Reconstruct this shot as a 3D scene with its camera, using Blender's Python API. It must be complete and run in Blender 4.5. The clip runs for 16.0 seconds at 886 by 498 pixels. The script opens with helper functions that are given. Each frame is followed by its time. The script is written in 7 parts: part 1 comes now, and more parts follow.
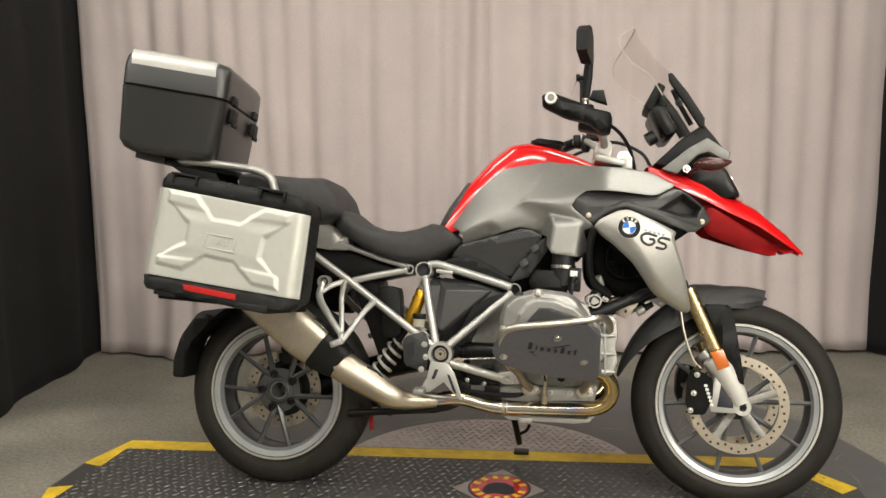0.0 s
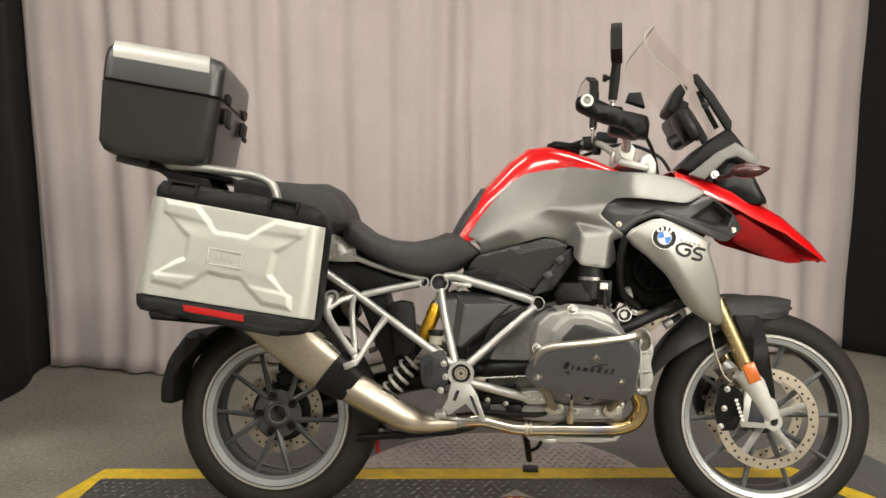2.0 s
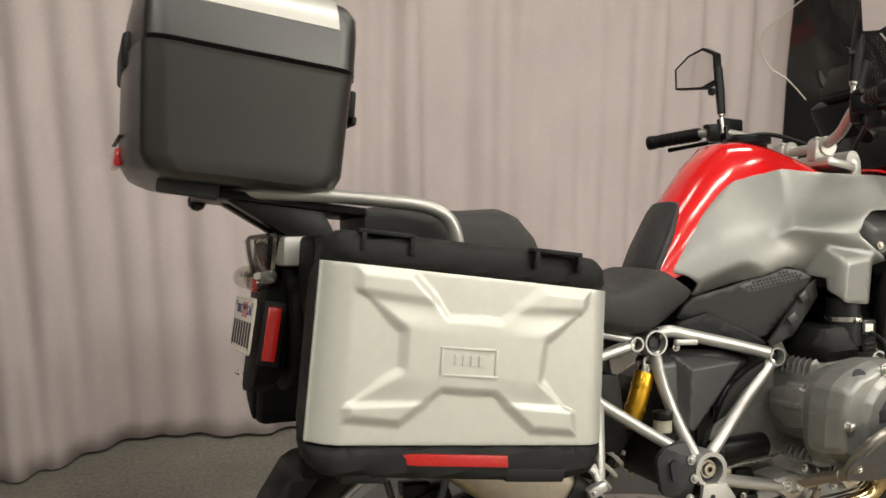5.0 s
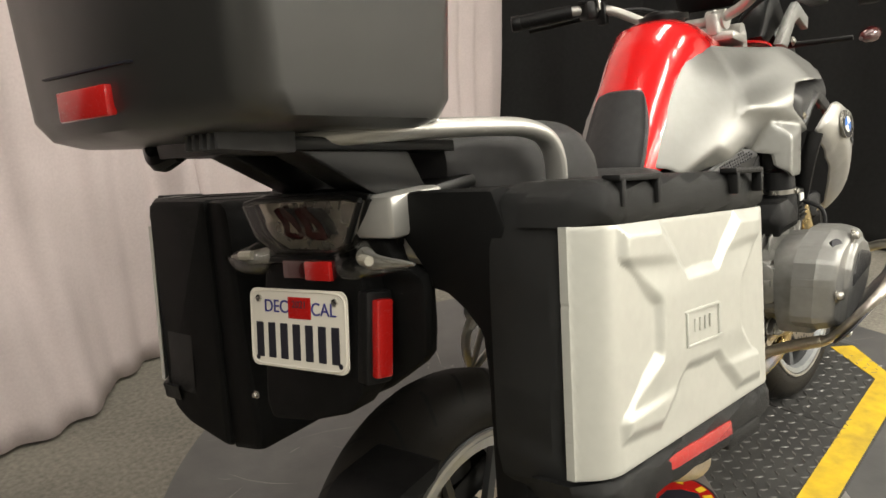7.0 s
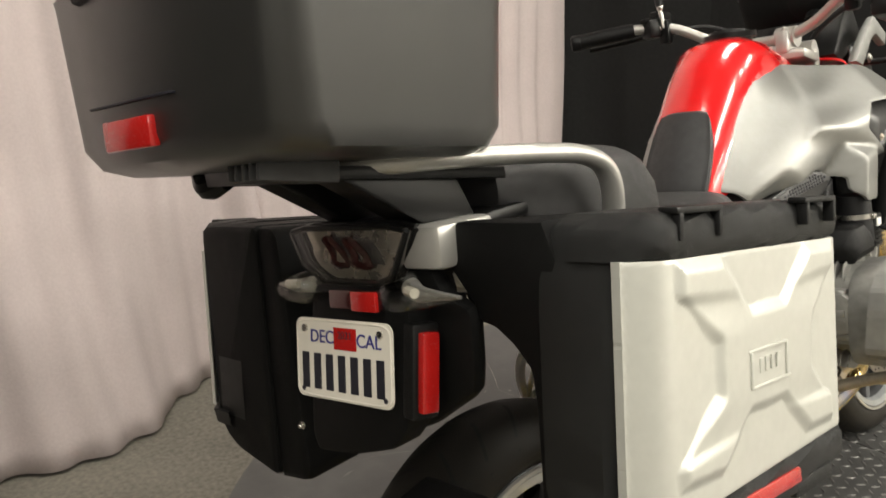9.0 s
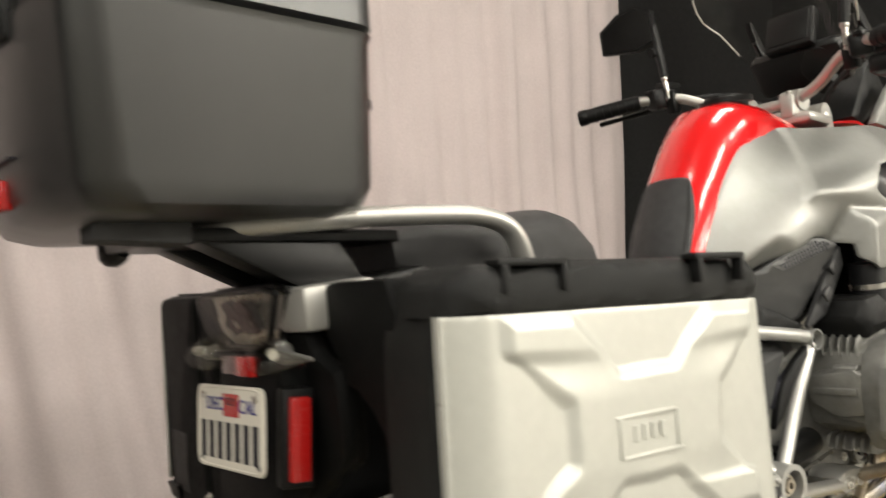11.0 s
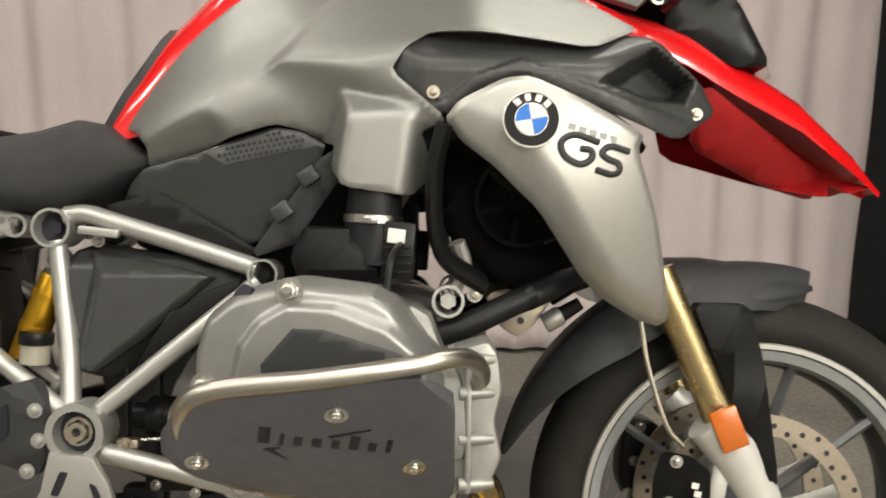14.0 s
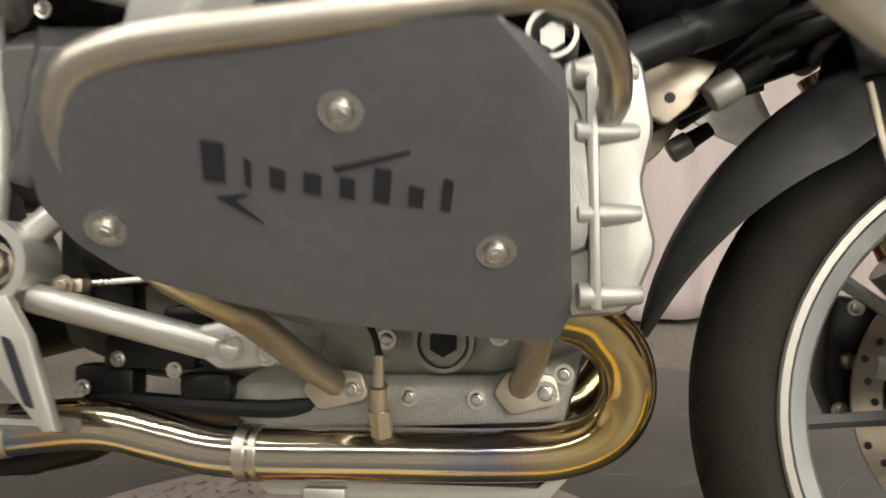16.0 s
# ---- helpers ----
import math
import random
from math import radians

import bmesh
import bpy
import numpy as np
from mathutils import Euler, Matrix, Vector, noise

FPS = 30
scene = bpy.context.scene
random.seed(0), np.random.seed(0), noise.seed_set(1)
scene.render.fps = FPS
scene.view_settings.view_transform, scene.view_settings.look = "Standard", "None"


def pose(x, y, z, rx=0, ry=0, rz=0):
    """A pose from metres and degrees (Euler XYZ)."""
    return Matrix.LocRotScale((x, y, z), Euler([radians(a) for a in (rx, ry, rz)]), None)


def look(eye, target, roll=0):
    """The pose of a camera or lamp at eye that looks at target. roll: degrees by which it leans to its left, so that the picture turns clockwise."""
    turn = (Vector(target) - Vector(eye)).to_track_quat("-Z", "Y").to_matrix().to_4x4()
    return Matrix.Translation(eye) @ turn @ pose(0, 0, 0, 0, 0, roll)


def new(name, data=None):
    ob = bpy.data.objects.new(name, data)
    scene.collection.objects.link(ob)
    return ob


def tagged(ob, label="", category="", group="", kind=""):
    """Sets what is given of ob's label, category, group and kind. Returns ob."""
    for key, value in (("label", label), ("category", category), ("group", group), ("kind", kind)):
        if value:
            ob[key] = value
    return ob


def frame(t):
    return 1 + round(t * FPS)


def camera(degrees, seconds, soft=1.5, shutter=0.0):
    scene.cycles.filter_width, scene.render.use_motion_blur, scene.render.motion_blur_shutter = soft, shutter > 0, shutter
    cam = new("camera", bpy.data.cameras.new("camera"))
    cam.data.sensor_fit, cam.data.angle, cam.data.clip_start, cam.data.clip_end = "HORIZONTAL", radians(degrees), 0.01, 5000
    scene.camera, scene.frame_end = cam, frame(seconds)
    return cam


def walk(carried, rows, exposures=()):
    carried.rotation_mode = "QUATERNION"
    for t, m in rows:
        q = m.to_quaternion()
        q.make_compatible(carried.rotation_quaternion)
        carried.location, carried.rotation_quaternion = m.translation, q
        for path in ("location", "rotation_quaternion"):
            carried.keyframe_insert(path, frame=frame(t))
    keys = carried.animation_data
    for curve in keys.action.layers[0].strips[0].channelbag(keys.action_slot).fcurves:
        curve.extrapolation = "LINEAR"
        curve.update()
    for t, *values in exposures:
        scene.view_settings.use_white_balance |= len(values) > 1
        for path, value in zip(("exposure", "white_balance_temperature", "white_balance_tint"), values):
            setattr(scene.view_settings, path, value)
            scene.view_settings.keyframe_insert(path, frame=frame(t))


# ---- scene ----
cam = camera(56.63, 16.0, soft=1.5, shutter=0.35)
# the machine stands on its side stand: its own upright leans to its left
LEAN_POSE = pose(0, 0, 0.003, -11, 0, 0)
# eye, target and roll
PATH = [
    (0, (0.967, -2.592, 1.196), (0.672, -0.635, 0.912), -0.7),
    (0.5, (0.96, -2.574, 1.198), (0.667, -0.618, 0.9), -0.4),
    (1, (0.922, -2.549, 1.207), (0.663, -0.587, 0.92), 0.3),
    (1.5, (0.818, -2.484, 1.225), (0.622, -0.515, 0.935), 0.2),
    (2, (0.665, -2.436, 1.239), (0.553, -0.464, 0.927), -0.4),
    (2.5, (0.519, -2.352, 1.229), (0.516, -0.383, 0.881), -0.2),
    (3, (0.339, -2.191, 1.249), (0.437, -0.226, 0.887), 0.5),
    (3.5, (0.088, -2.055, 1.242), (0.316, -0.101, 0.877), 0.1),
    (4, (-0.163, -1.899, 1.267), (0.195, 0.03, 0.878), -0.8),
    (4.5, (-0.309, -1.665, 1.283), (0.159, 0.24, 0.896), -0.3),
    (4.7, (-0.363, -1.573, 1.289), (0.16, 0.318, 0.903), -0.1),
    (6.8, (-0.877, -0.729, 1.296), (0.523, 0.538, 0.636), -1.0),
    (7, (-0.887, -0.705, 1.298), (0.514, 0.551, 0.618), -0.8),
    (7.5, (-0.877, -0.7, 1.298), (0.49, 0.584, 0.604), -0.6),
    (8, (-0.872, -0.703, 1.301), (0.476, 0.586, 0.58), -0.5),
    (8.5, (-0.861, -0.696, 1.302), (0.467, 0.607, 0.568), -0.9),
    (8.7, (-0.855, -0.692, 1.303), (0.467, 0.633, 0.599), -1.2),
    (10.8, (-0.706, -0.816, 1.289), (0.429, 0.778, 0.881), -4.5),
    (11, (-0.637, -0.859, 1.251), (0.506, 0.73, 0.839), -4.6),
    (11.3, (-0.502, -0.892, 1.208), (0.648, 0.689, 0.784), -3.1),
    (11.5, (-0.39, -0.895, 1.19), (0.753, 0.69, 0.764), -2.0),
    (12, (-0.097, -0.938, 1.131), (0.877, 0.742, 0.654), -1.2),
    (12.5, (0.245, -1.053, 1.09), (0.952, 0.741, 0.563), 2.5),
    (13, (0.591, -1.114, 1.03), (1.098, 0.732, 0.452), 2.0),
    (13.5, (0.855, -1.109, 1.002), (1.048, 0.803, 0.45), 0.6),
    (14, (1.069, -1.109, 0.944), (1.03, 0.854, 0.56), 0.5),
    (14.5, (1.07, -1.059, 0.834), (0.907, 0.902, 0.476), -1.1),
    (15, (1.069, -1.036, 0.791), (0.876, 0.916, 0.401), -2.5),
    (15.5, (1.053, -0.937, 0.751), (0.817, 0.999, 0.31), -2.5),
    (16, (1.065, -0.755, 0.601), (0.765, 1.203, 0.328), -2.2),
]
EXPOSURES = [(0.0, -0.14), (2.5, -0.18), (4.6, -0.34), (6.8, 0.12), (8.7, 0.2), (11.0, 0.12), (11.5, -0.28), (12.0, -0.38), (13.5, -0.2), (14.5, -0.14), (16.0, 0.1)]
walk(cam, [(t, look(eye, target, roll)) for t, eye, target, roll in PATH], EXPOSURES)

# ---- world and lights ----
world = bpy.data.worlds.new("world")
scene.world = world
world.use_nodes = True
world.node_tree.nodes["Background"].inputs[0].default_value = (0.9, 0.86, 0.8, 1)
world.node_tree.nodes["Background"].inputs[1].default_value = 0.02


def ceiling_tube_light(x, y, z, sx, sy, watts, turn=0):
    data = bpy.data.lights.new("tube_light", "AREA")
    data.shape, data.size, data.size_y, data.energy = "RECTANGLE", sx, sy, watts
    data.color = (1.0, 0.955, 0.855)
    ob = new("tube_light", data)
    ob.matrix_world = pose(x, y, z, 0, 0, turn)
    return ob


for lx, ly, ww in ((-0.6, 0.5, 19), (1.9, 0.5, 27), (-0.9, -1.3, 26), (0.8, -1.3, 34), (2.5, -1.3, 32), (-2.6, -1.0, 45), (-2.4, -3.2, 45), (-0.4, -3.4, 22), (1.2, -3.4, 28), (2.6, -5.2, 110), (4.3, -5.2, 190), (4.4, -3.4, 190)):
    ceiling_tube_light(lx, ly, 3.12, 1.25, 0.32, ww)

# ---- materials ----


def material(name, base, rough=0.5, metal=0.0, vary=0.12, scale=30.0, bump=0.0, bscale=300.0, coat=0.0, second=None, broad=4.0, trans=0.0, alpha=1.0, spread=0.1, spec=0.5, crough=0.04):
    """A procedural surface: two scales of colour and roughness variation and a fine relief."""
    m = bpy.data.materials.new(name)
    m.use_nodes = True
    nt = m.node_tree
    b = nt.nodes["Principled BSDF"]
    tc = nt.nodes.new("ShaderNodeTexCoord")
    n1, n2 = nt.nodes.new("ShaderNodeTexNoise"), nt.nodes.new("ShaderNodeTexNoise")
    n1.inputs["Scale"].default_value, n1.inputs["Detail"].default_value = broad, 4
    n2.inputs["Scale"].default_value, n2.inputs["Detail"].default_value = scale, 6
    for n in (n1, n2):
        nt.links.new(tc.outputs["Object"], n.inputs["Vector"])
    mixn = nt.nodes.new("ShaderNodeMath")
    mixn.operation = "ADD"
    nt.links.new(n1.outputs["Fac"], mixn.inputs[0])
    nt.links.new(n2.outputs["Fac"], mixn.inputs[1])
    ramp = nt.nodes.new("ShaderNodeMapRange")
    ramp.inputs[1].default_value, ramp.inputs[2].default_value = 0.7, 1.3
    nt.links.new(mixn.outputs[0], ramp.inputs[0])
    col = nt.nodes.new("ShaderNodeMix")
    col.data_type = "RGBA"
    other = second or tuple(c * (1 - 2 * vary) for c in base)
    col.inputs[6].default_value, col.inputs[7].default_value = (*base, 1), (*other, 1)
    nt.links.new(ramp.outputs[0], col.inputs[0])
    nt.links.new(col.outputs[2], b.inputs["Base Color"])
    rr = nt.nodes.new("ShaderNodeMapRange")
    rr.inputs[3].default_value, rr.inputs[4].default_value = max(0.02, rough - spread), min(1, rough + spread)
    nt.links.new(n2.outputs["Fac"], rr.inputs[0])
    nt.links.new(rr.outputs[0], b.inputs["Roughness"])
    b.inputs["Metallic"].default_value = metal
    b.inputs["Specular IOR Level"].default_value = spec
    b.inputs["Coat Weight"].default_value = coat
    b.inputs["Coat Roughness"].default_value = crough
    b.inputs["Transmission Weight"].default_value = trans
    b.inputs["Alpha"].default_value = alpha
    if bump:
        n3, bp = nt.nodes.new("ShaderNodeTexNoise"), nt.nodes.new("ShaderNodeBump")
        n3.inputs["Scale"].default_value, n3.inputs["Detail"].default_value = bscale, 3
        bp.inputs["Strength"].default_value, bp.inputs["Distance"].default_value = bump, 0.002
        nt.links.new(tc.outputs["Object"], n3.inputs["Vector"])
        nt.links.new(n3.outputs["Fac"], bp.inputs["Height"])
        nt.links.new(bp.outputs["Normal"], b.inputs["Normal"])
    return m


SILVER = material("silver_metallic_paint", (0.285, 0.284, 0.268), 0.47, 0.75, 0.03, 60, coat=0.12, spread=0.05)
PALE = material("pale_silver_paint", (0.46, 0.45, 0.42), 0.40, 0.6, 0.04, 60, coat=0.3, spread=0.05)
PANSILVER = material("pannier_aluminium_paint", (0.53, 0.53, 0.485), 0.43, 0.4, 0.04, 60, coat=0.05, spread=0.05)
FRAME = material("frame_silver_paint", (0.52, 0.515, 0.49), 0.38, 0.7, 0.06, 40, coat=0.1)
CAST = material("cast_aluminium", (0.34, 0.335, 0.315), 0.5, 0.75, 0.15, 50, 0.3, 500)
DARKCAST = material("dark_grey_cast_cover", (0.23, 0.23, 0.218), 0.54, 0.45, 0.1, 40, 0.15, 500)
MACHINED = material("machined_steel", (0.62, 0.6, 0.56), 0.28, 1.0, 0.1, 40)
GEARBOX = material("dark_gearbox_casting", (0.030, 0.030, 0.029), 0.5, 0.2, 0.2, 40, 0.3, 500)
COVERCAST = material("grey_satin_cast_cover", (0.34, 0.338, 0.322), 0.40, 0.65, 0.08, 40, 0.1, 500)
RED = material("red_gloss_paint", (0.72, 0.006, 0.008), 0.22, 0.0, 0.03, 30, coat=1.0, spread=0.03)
# darker copy of the beak's red: the underside's shade is in the colour
REDSHADE = material("red_satin_shaded_underside", (0.42, 0.008, 0.010), 0.45, 0.0, 0.1, 30)
BLACK = material("black_grained_plastic", (0.006, 0.006, 0.006), 0.48, 0.0, 0.2, 80, 0.3, 900, spec=0.25)
CASEBLACK = material("black_textured_case_plastic", (0.007, 0.0072, 0.007), 0.46, 0.0, 0.15, 40, 0.5, 1400, spread=0.06, spec=0.3)
TOPBLACK = material("satin_black_top_case_plastic", (0.0075, 0.0077, 0.0075), 0.42, 0.0, 0.12, 40, 0.2, 1400, spread=0.05, spec=0.6, coat=0.8, crough=0.34)
INNERBLACK = material("matt_black_case_plastic", (0.0032, 0.0032, 0.0031), 0.6, 0.0, 0.15, 40, 0.4, 1400, spread=0.06, spec=0.14)
GREY = material("dark_grey_plastic", (0.042, 0.042, 0.043), 0.45, 0.0, 0.15, 60, 0.25, 900, spec=0.3)
MIDGREY = material("graphite_grey_paint", (0.054, 0.054, 0.054), 0.40, 0.25, 0.1, 50, coat=0.12, spec=0.4)
SEATM = material("black_seat_vinyl", (0.034, 0.0333, 0.0333), 0.52, 0.0, 0.15, 50, 0.6, 1300, spec=0.4)
RUBBER = material("tyre_rubber", (0.015, 0.0138, 0.0125), 0.62, 0.0, 0.25, 18, 0.3, 500, second=(0.026, 0.0235, 0.020), spec=0.16)
SATIN = material("satin_black_metal", (0.010, 0.010, 0.010), 0.36, 0.3, 0.15, 40, spec=0.3)
RIM = material("grey_wheel_paint", (0.060, 0.062, 0.064), 0.42, 0.4, 0.08, 40, coat=0.2)
DISC = material("brake_disc_steel", (0.50, 0.44, 0.36), 0.32, 1.0, 0.1, 90)
STAIN = material("brushed_warm_steel", (0.56, 0.50, 0.41), 0.42, 1.0, 0.08, 80, 0.1, 700)
TIP = material("bare_steel_tube", (0.58, 0.54, 0.48), 0.34, 1.0, 0.1, 50)
GOLD = material("gold_anodised", (0.72, 0.40, 0.03), 0.3, 0.85, 0.1, 40)
FORKGOLD = material("pale_gold_fork_tube", (0.60, 0.47, 0.25), 0.25, 0.95, 0.06, 60)
AMBER = material("amber_reflector", (0.62, 0.14, 0.010), 0.25, 0.0, 0.15, 500, coat=0.6)
REFLRED = material("red_reflector", (0.46, 0.012, 0.010), 0.25, 0.0, 0.15, 500, coat=0.6)
DARKLENS = material("dark_red_lens", (0.05, 0.006, 0.006), 0.15, 0.0, 0.1, 100, coat=0.5)
WHITE = material("white_print", (0.75, 0.74, 0.70), 0.4, 0.0, 0.03, 50)
PLATE = material("plate_white_paint", (0.70, 0.66, 0.58), 0.4, 0.0, 0.05, 20)
BLUE = material("blue_enamel", (0.02, 0.17, 0.62), 0.25, 0.0, 0.05, 50, coat=0.6)
# dark print, and the painted shade of hollows and uncut openings
INK = material("dark_ink_and_hollow_shade", (0.012, 0.012, 0.02), 0.5, 0.0, 0.1, 80)
BLUEINK = material("blue_ink", (0.03, 0.03, 0.22), 0.5, 0.0, 0.1, 80)
GUARD = material("grey_powder_coated_plate", (0.115, 0.115, 0.130), 0.45, 0.2, 0.08, 70, 0.25, 1200)
MIRRORM = material("mirror_glass", (0.85, 0.85, 0.84), 0.03, 1.0, 0.01, 5, spread=0.0)
HOSE = material("black_rubber_hose", (0.012, 0.012, 0.013), 0.45, 0.0, 0.2, 60, 0.2, 400, spec=0.25)
YELLOWPRINT = material("yellow_print", (0.75, 0.5, 0.02), 0.45, 0.0, 0.1, 60)
STRAPRED = material("red_webbing", (0.35, 0.008, 0.012), 0.7, 0.0, 0.1, 200, 0.4, 900)


def glass_material(name, tint, rough=0.02, mixf=0.05):
    """Thin clear plastic: see-through with a gloss."""
    m = bpy.data.materials.new(name)
    m.use_nodes = True
    nt = m.node_tree
    nt.nodes.clear()
    out, mx = nt.nodes.new("ShaderNodeOutputMaterial"), nt.nodes.new("ShaderNodeMixShader")
    tr, gl = nt.nodes.new("ShaderNodeBsdfTransparent"), nt.nodes.new("ShaderNodeBsdfGlossy")
    tr.inputs[0].default_value, gl.inputs[0].default_value = (*tint, 1), (0.9, 0.9, 0.9, 1)
    gl.inputs[1].default_value = rough
    mx.inputs[0].default_value = mixf
    nt.links.new(tr.outputs[0], mx.inputs[1])
    nt.links.new(gl.outputs[0], mx.inputs[2])
    nt.links.new(mx.outputs[0], out.inputs[0])
    return m


SCREEN = glass_material("clear_windscreen", (0.982, 0.978, 0.97), 0.02, 0.02)
LENS = glass_material("clear_lamp_lens", (0.88, 0.87, 0.84), 0.05, 0.08)


def heat_material():
    """Polished header steel with straw, gold and blue heat bands along its length."""
    m = material("heat_tinted_header", (0.62, 0.57, 0.48), 0.13, 1.0, 0.08, 40, spread=0.06)
    nt = m.node_tree
    b = nt.nodes["Principled BSDF"]
    tc, sep = nt.nodes.new("ShaderNodeTexCoord"), nt.nodes.new("ShaderNodeSeparateXYZ")
    noi, add = nt.nodes.new("ShaderNodeTexNoise"), nt.nodes.new("ShaderNodeMath")
    noi.inputs["Scale"].default_value = 9
    add.operation = "MULTIPLY_ADD"
    add.inputs[1].default_value = 0.09
    rng, rmp = nt.nodes.new("ShaderNodeMapRange"), nt.nodes.new("ShaderNodeValToRGB")
    rng.inputs[1].default_value, rng.inputs[2].default_value = 0.62, 1.18
    nt.links.new(tc.outputs["Object"], sep.inputs[0])
    nt.links.new(tc.outputs["Object"], noi.inputs["Vector"])
    nt.links.new(noi.outputs["Fac"], add.inputs[0])
    nt.links.new(sep.outputs[0], add.inputs[2])
    nt.links.new(add.outputs[0], rng.inputs[0])
    e = rmp.color_ramp.elements
    e[0].position, e[0].color = 0.0, (0.30, 0.34, 0.42, 1)
    e[1].position, e[1].color = 1.0, (0.58, 0.44, 0.22, 1)
    for p, c in ((0.06, (0.50, 0.36, 0.24)), (0.14, (0.60, 0.53, 0.40)), (0.3, (0.58, 0.54, 0.48)), (0.64, (0.56, 0.51, 0.44)), (0.74, (0.34, 0.36, 0.46)), (0.80, (0.46, 0.36, 0.34)), (0.87, (0.62, 0.50, 0.28)), (0.94, (0.60, 0.44, 0.20))):
        k = e.new(p)
        k.color = (*c, 1)
    nt.links.new(rng.outputs[0], rmp.inputs[0])
    nt.links.new(rmp.outputs[0], b.inputs["Base Color"])
    return m


HEAT = heat_material()

# ---- mesh tools ----


def part(name, bm, m, parent=None, label="", smooth=35):
    """Link a bmesh as one mesh object under a thing or a part."""
    bmesh.ops.recalc_face_normals(bm, faces=bm.faces)
    me = bpy.data.meshes.new(name)
    bm.to_mesh(me)
    bm.free()
    me.materials.append(m)
    if smooth:
        me.shade_smooth()
        me.set_sharp_from_angle(angle=radians(smooth))
    ob = new(name, me)
    ob.parent = parent
    if label:
        ob["label"] = label
    return ob


def thing(name, m, label, category, group="", kind=""):
    return_ob = new(name)
    return_ob.empty_display_size = 0.05
    return_ob.matrix_world = m
    return tagged(return_ob, label, category, group, kind)


def merged(*parts):
    """One bmesh out of several."""
    out = bmesh.new()
    for b in parts:
        me = bpy.data.meshes.new("t")
        b.to_mesh(me)
        b.free()
        out.from_mesh(me)
        bpy.data.meshes.remove(me)
    return out


def moved(bm, m):
    bmesh.ops.transform(bm, matrix=m, verts=bm.verts)
    return bm


def middle(x):
    """Where the machine's middle plane lies at x: it stands turned by five degrees."""
    return 0.087 * (x - 1.0)


def mirrored(bm):
    """The same shape on the machine's other side."""
    for v in bm.verts:
        v.co.y = 2 * middle(v.co.x) - v.co.y
    bmesh.ops.reverse_faces(bm, faces=bm.faces)
    return bm


def centred(bm):
    """A shape drawn round y = 0, set on the machine's middle plane."""
    for v in bm.verts:
        v.co.y += middle(v.co.x)
    return bm


def box(c, s, bev=0.003, rot=(0, 0, 0), seg=2):
    bm = bmesh.new()
    bmesh.ops.create_cube(bm, size=1, matrix=Matrix.Diagonal((*s, 1)))
    if bev:
        bmesh.ops.bevel(bm, geom=bm.edges[:], offset=bev, segments=seg, profile=0.5, affect="EDGES")
    return moved(bm, pose(*c, *rot))


def rod(p, q, r, r2=None, seg=16, bev=0.0):
    p, q = Vector(p), Vector(q)
    d = q - p
    bm = bmesh.new()
    bmesh.ops.create_cone(bm, cap_ends=True, segments=seg, radius1=r, radius2=r if r2 is None else r2, depth=d.length)
    if bev:
        bmesh.ops.bevel(bm, geom=[e for e in bm.edges if any(len(f.verts) > 4 for f in e.link_faces)], offset=bev, segments=2, profile=0.5, affect="EDGES")
    return moved(bm, Matrix.Translation((p + q) / 2) @ d.to_track_quat("Z", "Y").to_matrix().to_4x4())


def curve_points(pts, n=6):
    """Catmull-Rom points through pts."""
    p = [Vector(a) for a in pts]
    if len(p) < 3:
        return p
    p = [2 * p[0] - p[1], *p, 2 * p[-1] - p[-2]]
    out = []
    for i in range(1, len(p) - 2):
        a, b, c, d = p[i - 1:i + 3]
        for k in range(n):
            t = k / n
            out.append(0.5 * (2 * b + (c - a) * t + (2 * a - 5 * b + 4 * c - d) * t * t + (3 * b - a - 3 * c + d) * t ** 3))
    return [*out, p[-2]]


def loft(rings, caps=True, closed=True):
    """Skin rings of equal count."""
    bm = bmesh.new()
    vs = [[bm.verts.new(v) for v in r] for r in rings]
    n = len(vs[0])
    for a, b in zip(vs, vs[1:]):
        for i in range(n if closed else n - 1):
            j = (i + 1) % n
            bm.faces.new((a[i], a[j], b[j], b[i]))
    if caps and closed:
        bm.faces.new(vs[0][::-1])
        bm.faces.new(vs[-1])
    return bm


def tube(pts, r, seg=12, n=6, flat=1.0):
    """A round bar along a smooth curve; r may be one radius or one for each point."""
    cp = curve_points(pts, n)
    if isinstance(r, (int, float)):
        rr = [r] * len(cp)
    else:
        rr = [float(v) for v in np.interp(np.linspace(0, 1, len(cp)), np.linspace(0, 1, len(r)), r)]
    rings, nor = [], None
    for i, c in enumerate(cp):
        d = (cp[min(i + 1, len(cp) - 1)] - cp[max(i - 1, 0)]).normalized()
        if nor is None:
            nor = d.orthogonal().normalized() if abs(d.y) > 0.9 else Vector((0, 1, 0)).cross(d).normalized()
        nor = (nor - d * nor.dot(d)).normalized()
        bi = d.cross(nor)
        rings.append([c + rr[i] * (math.cos(a) * nor + flat * math.sin(a) * bi) for a in (2 * math.pi * k / seg for k in range(seg))])
    return loft(rings)


def lathe(profile, c, seg=48):
    """Turn a profile of (radius, y) round the axle through c = (x, z); closed when its ends meet."""
    rings = []
    for k in range(seg):
        a = 2 * math.pi * k / seg
        rings.append([(c[0] + r * math.cos(a), y, c[1] + r * math.sin(a)) for r, y in profile])
    return loft([*rings, rings[0]], caps=False, closed=True)


def welded(bm, d=0.0004):
    bmesh.ops.remove_doubles(bm, verts=bm.verts, dist=d)
    return bm


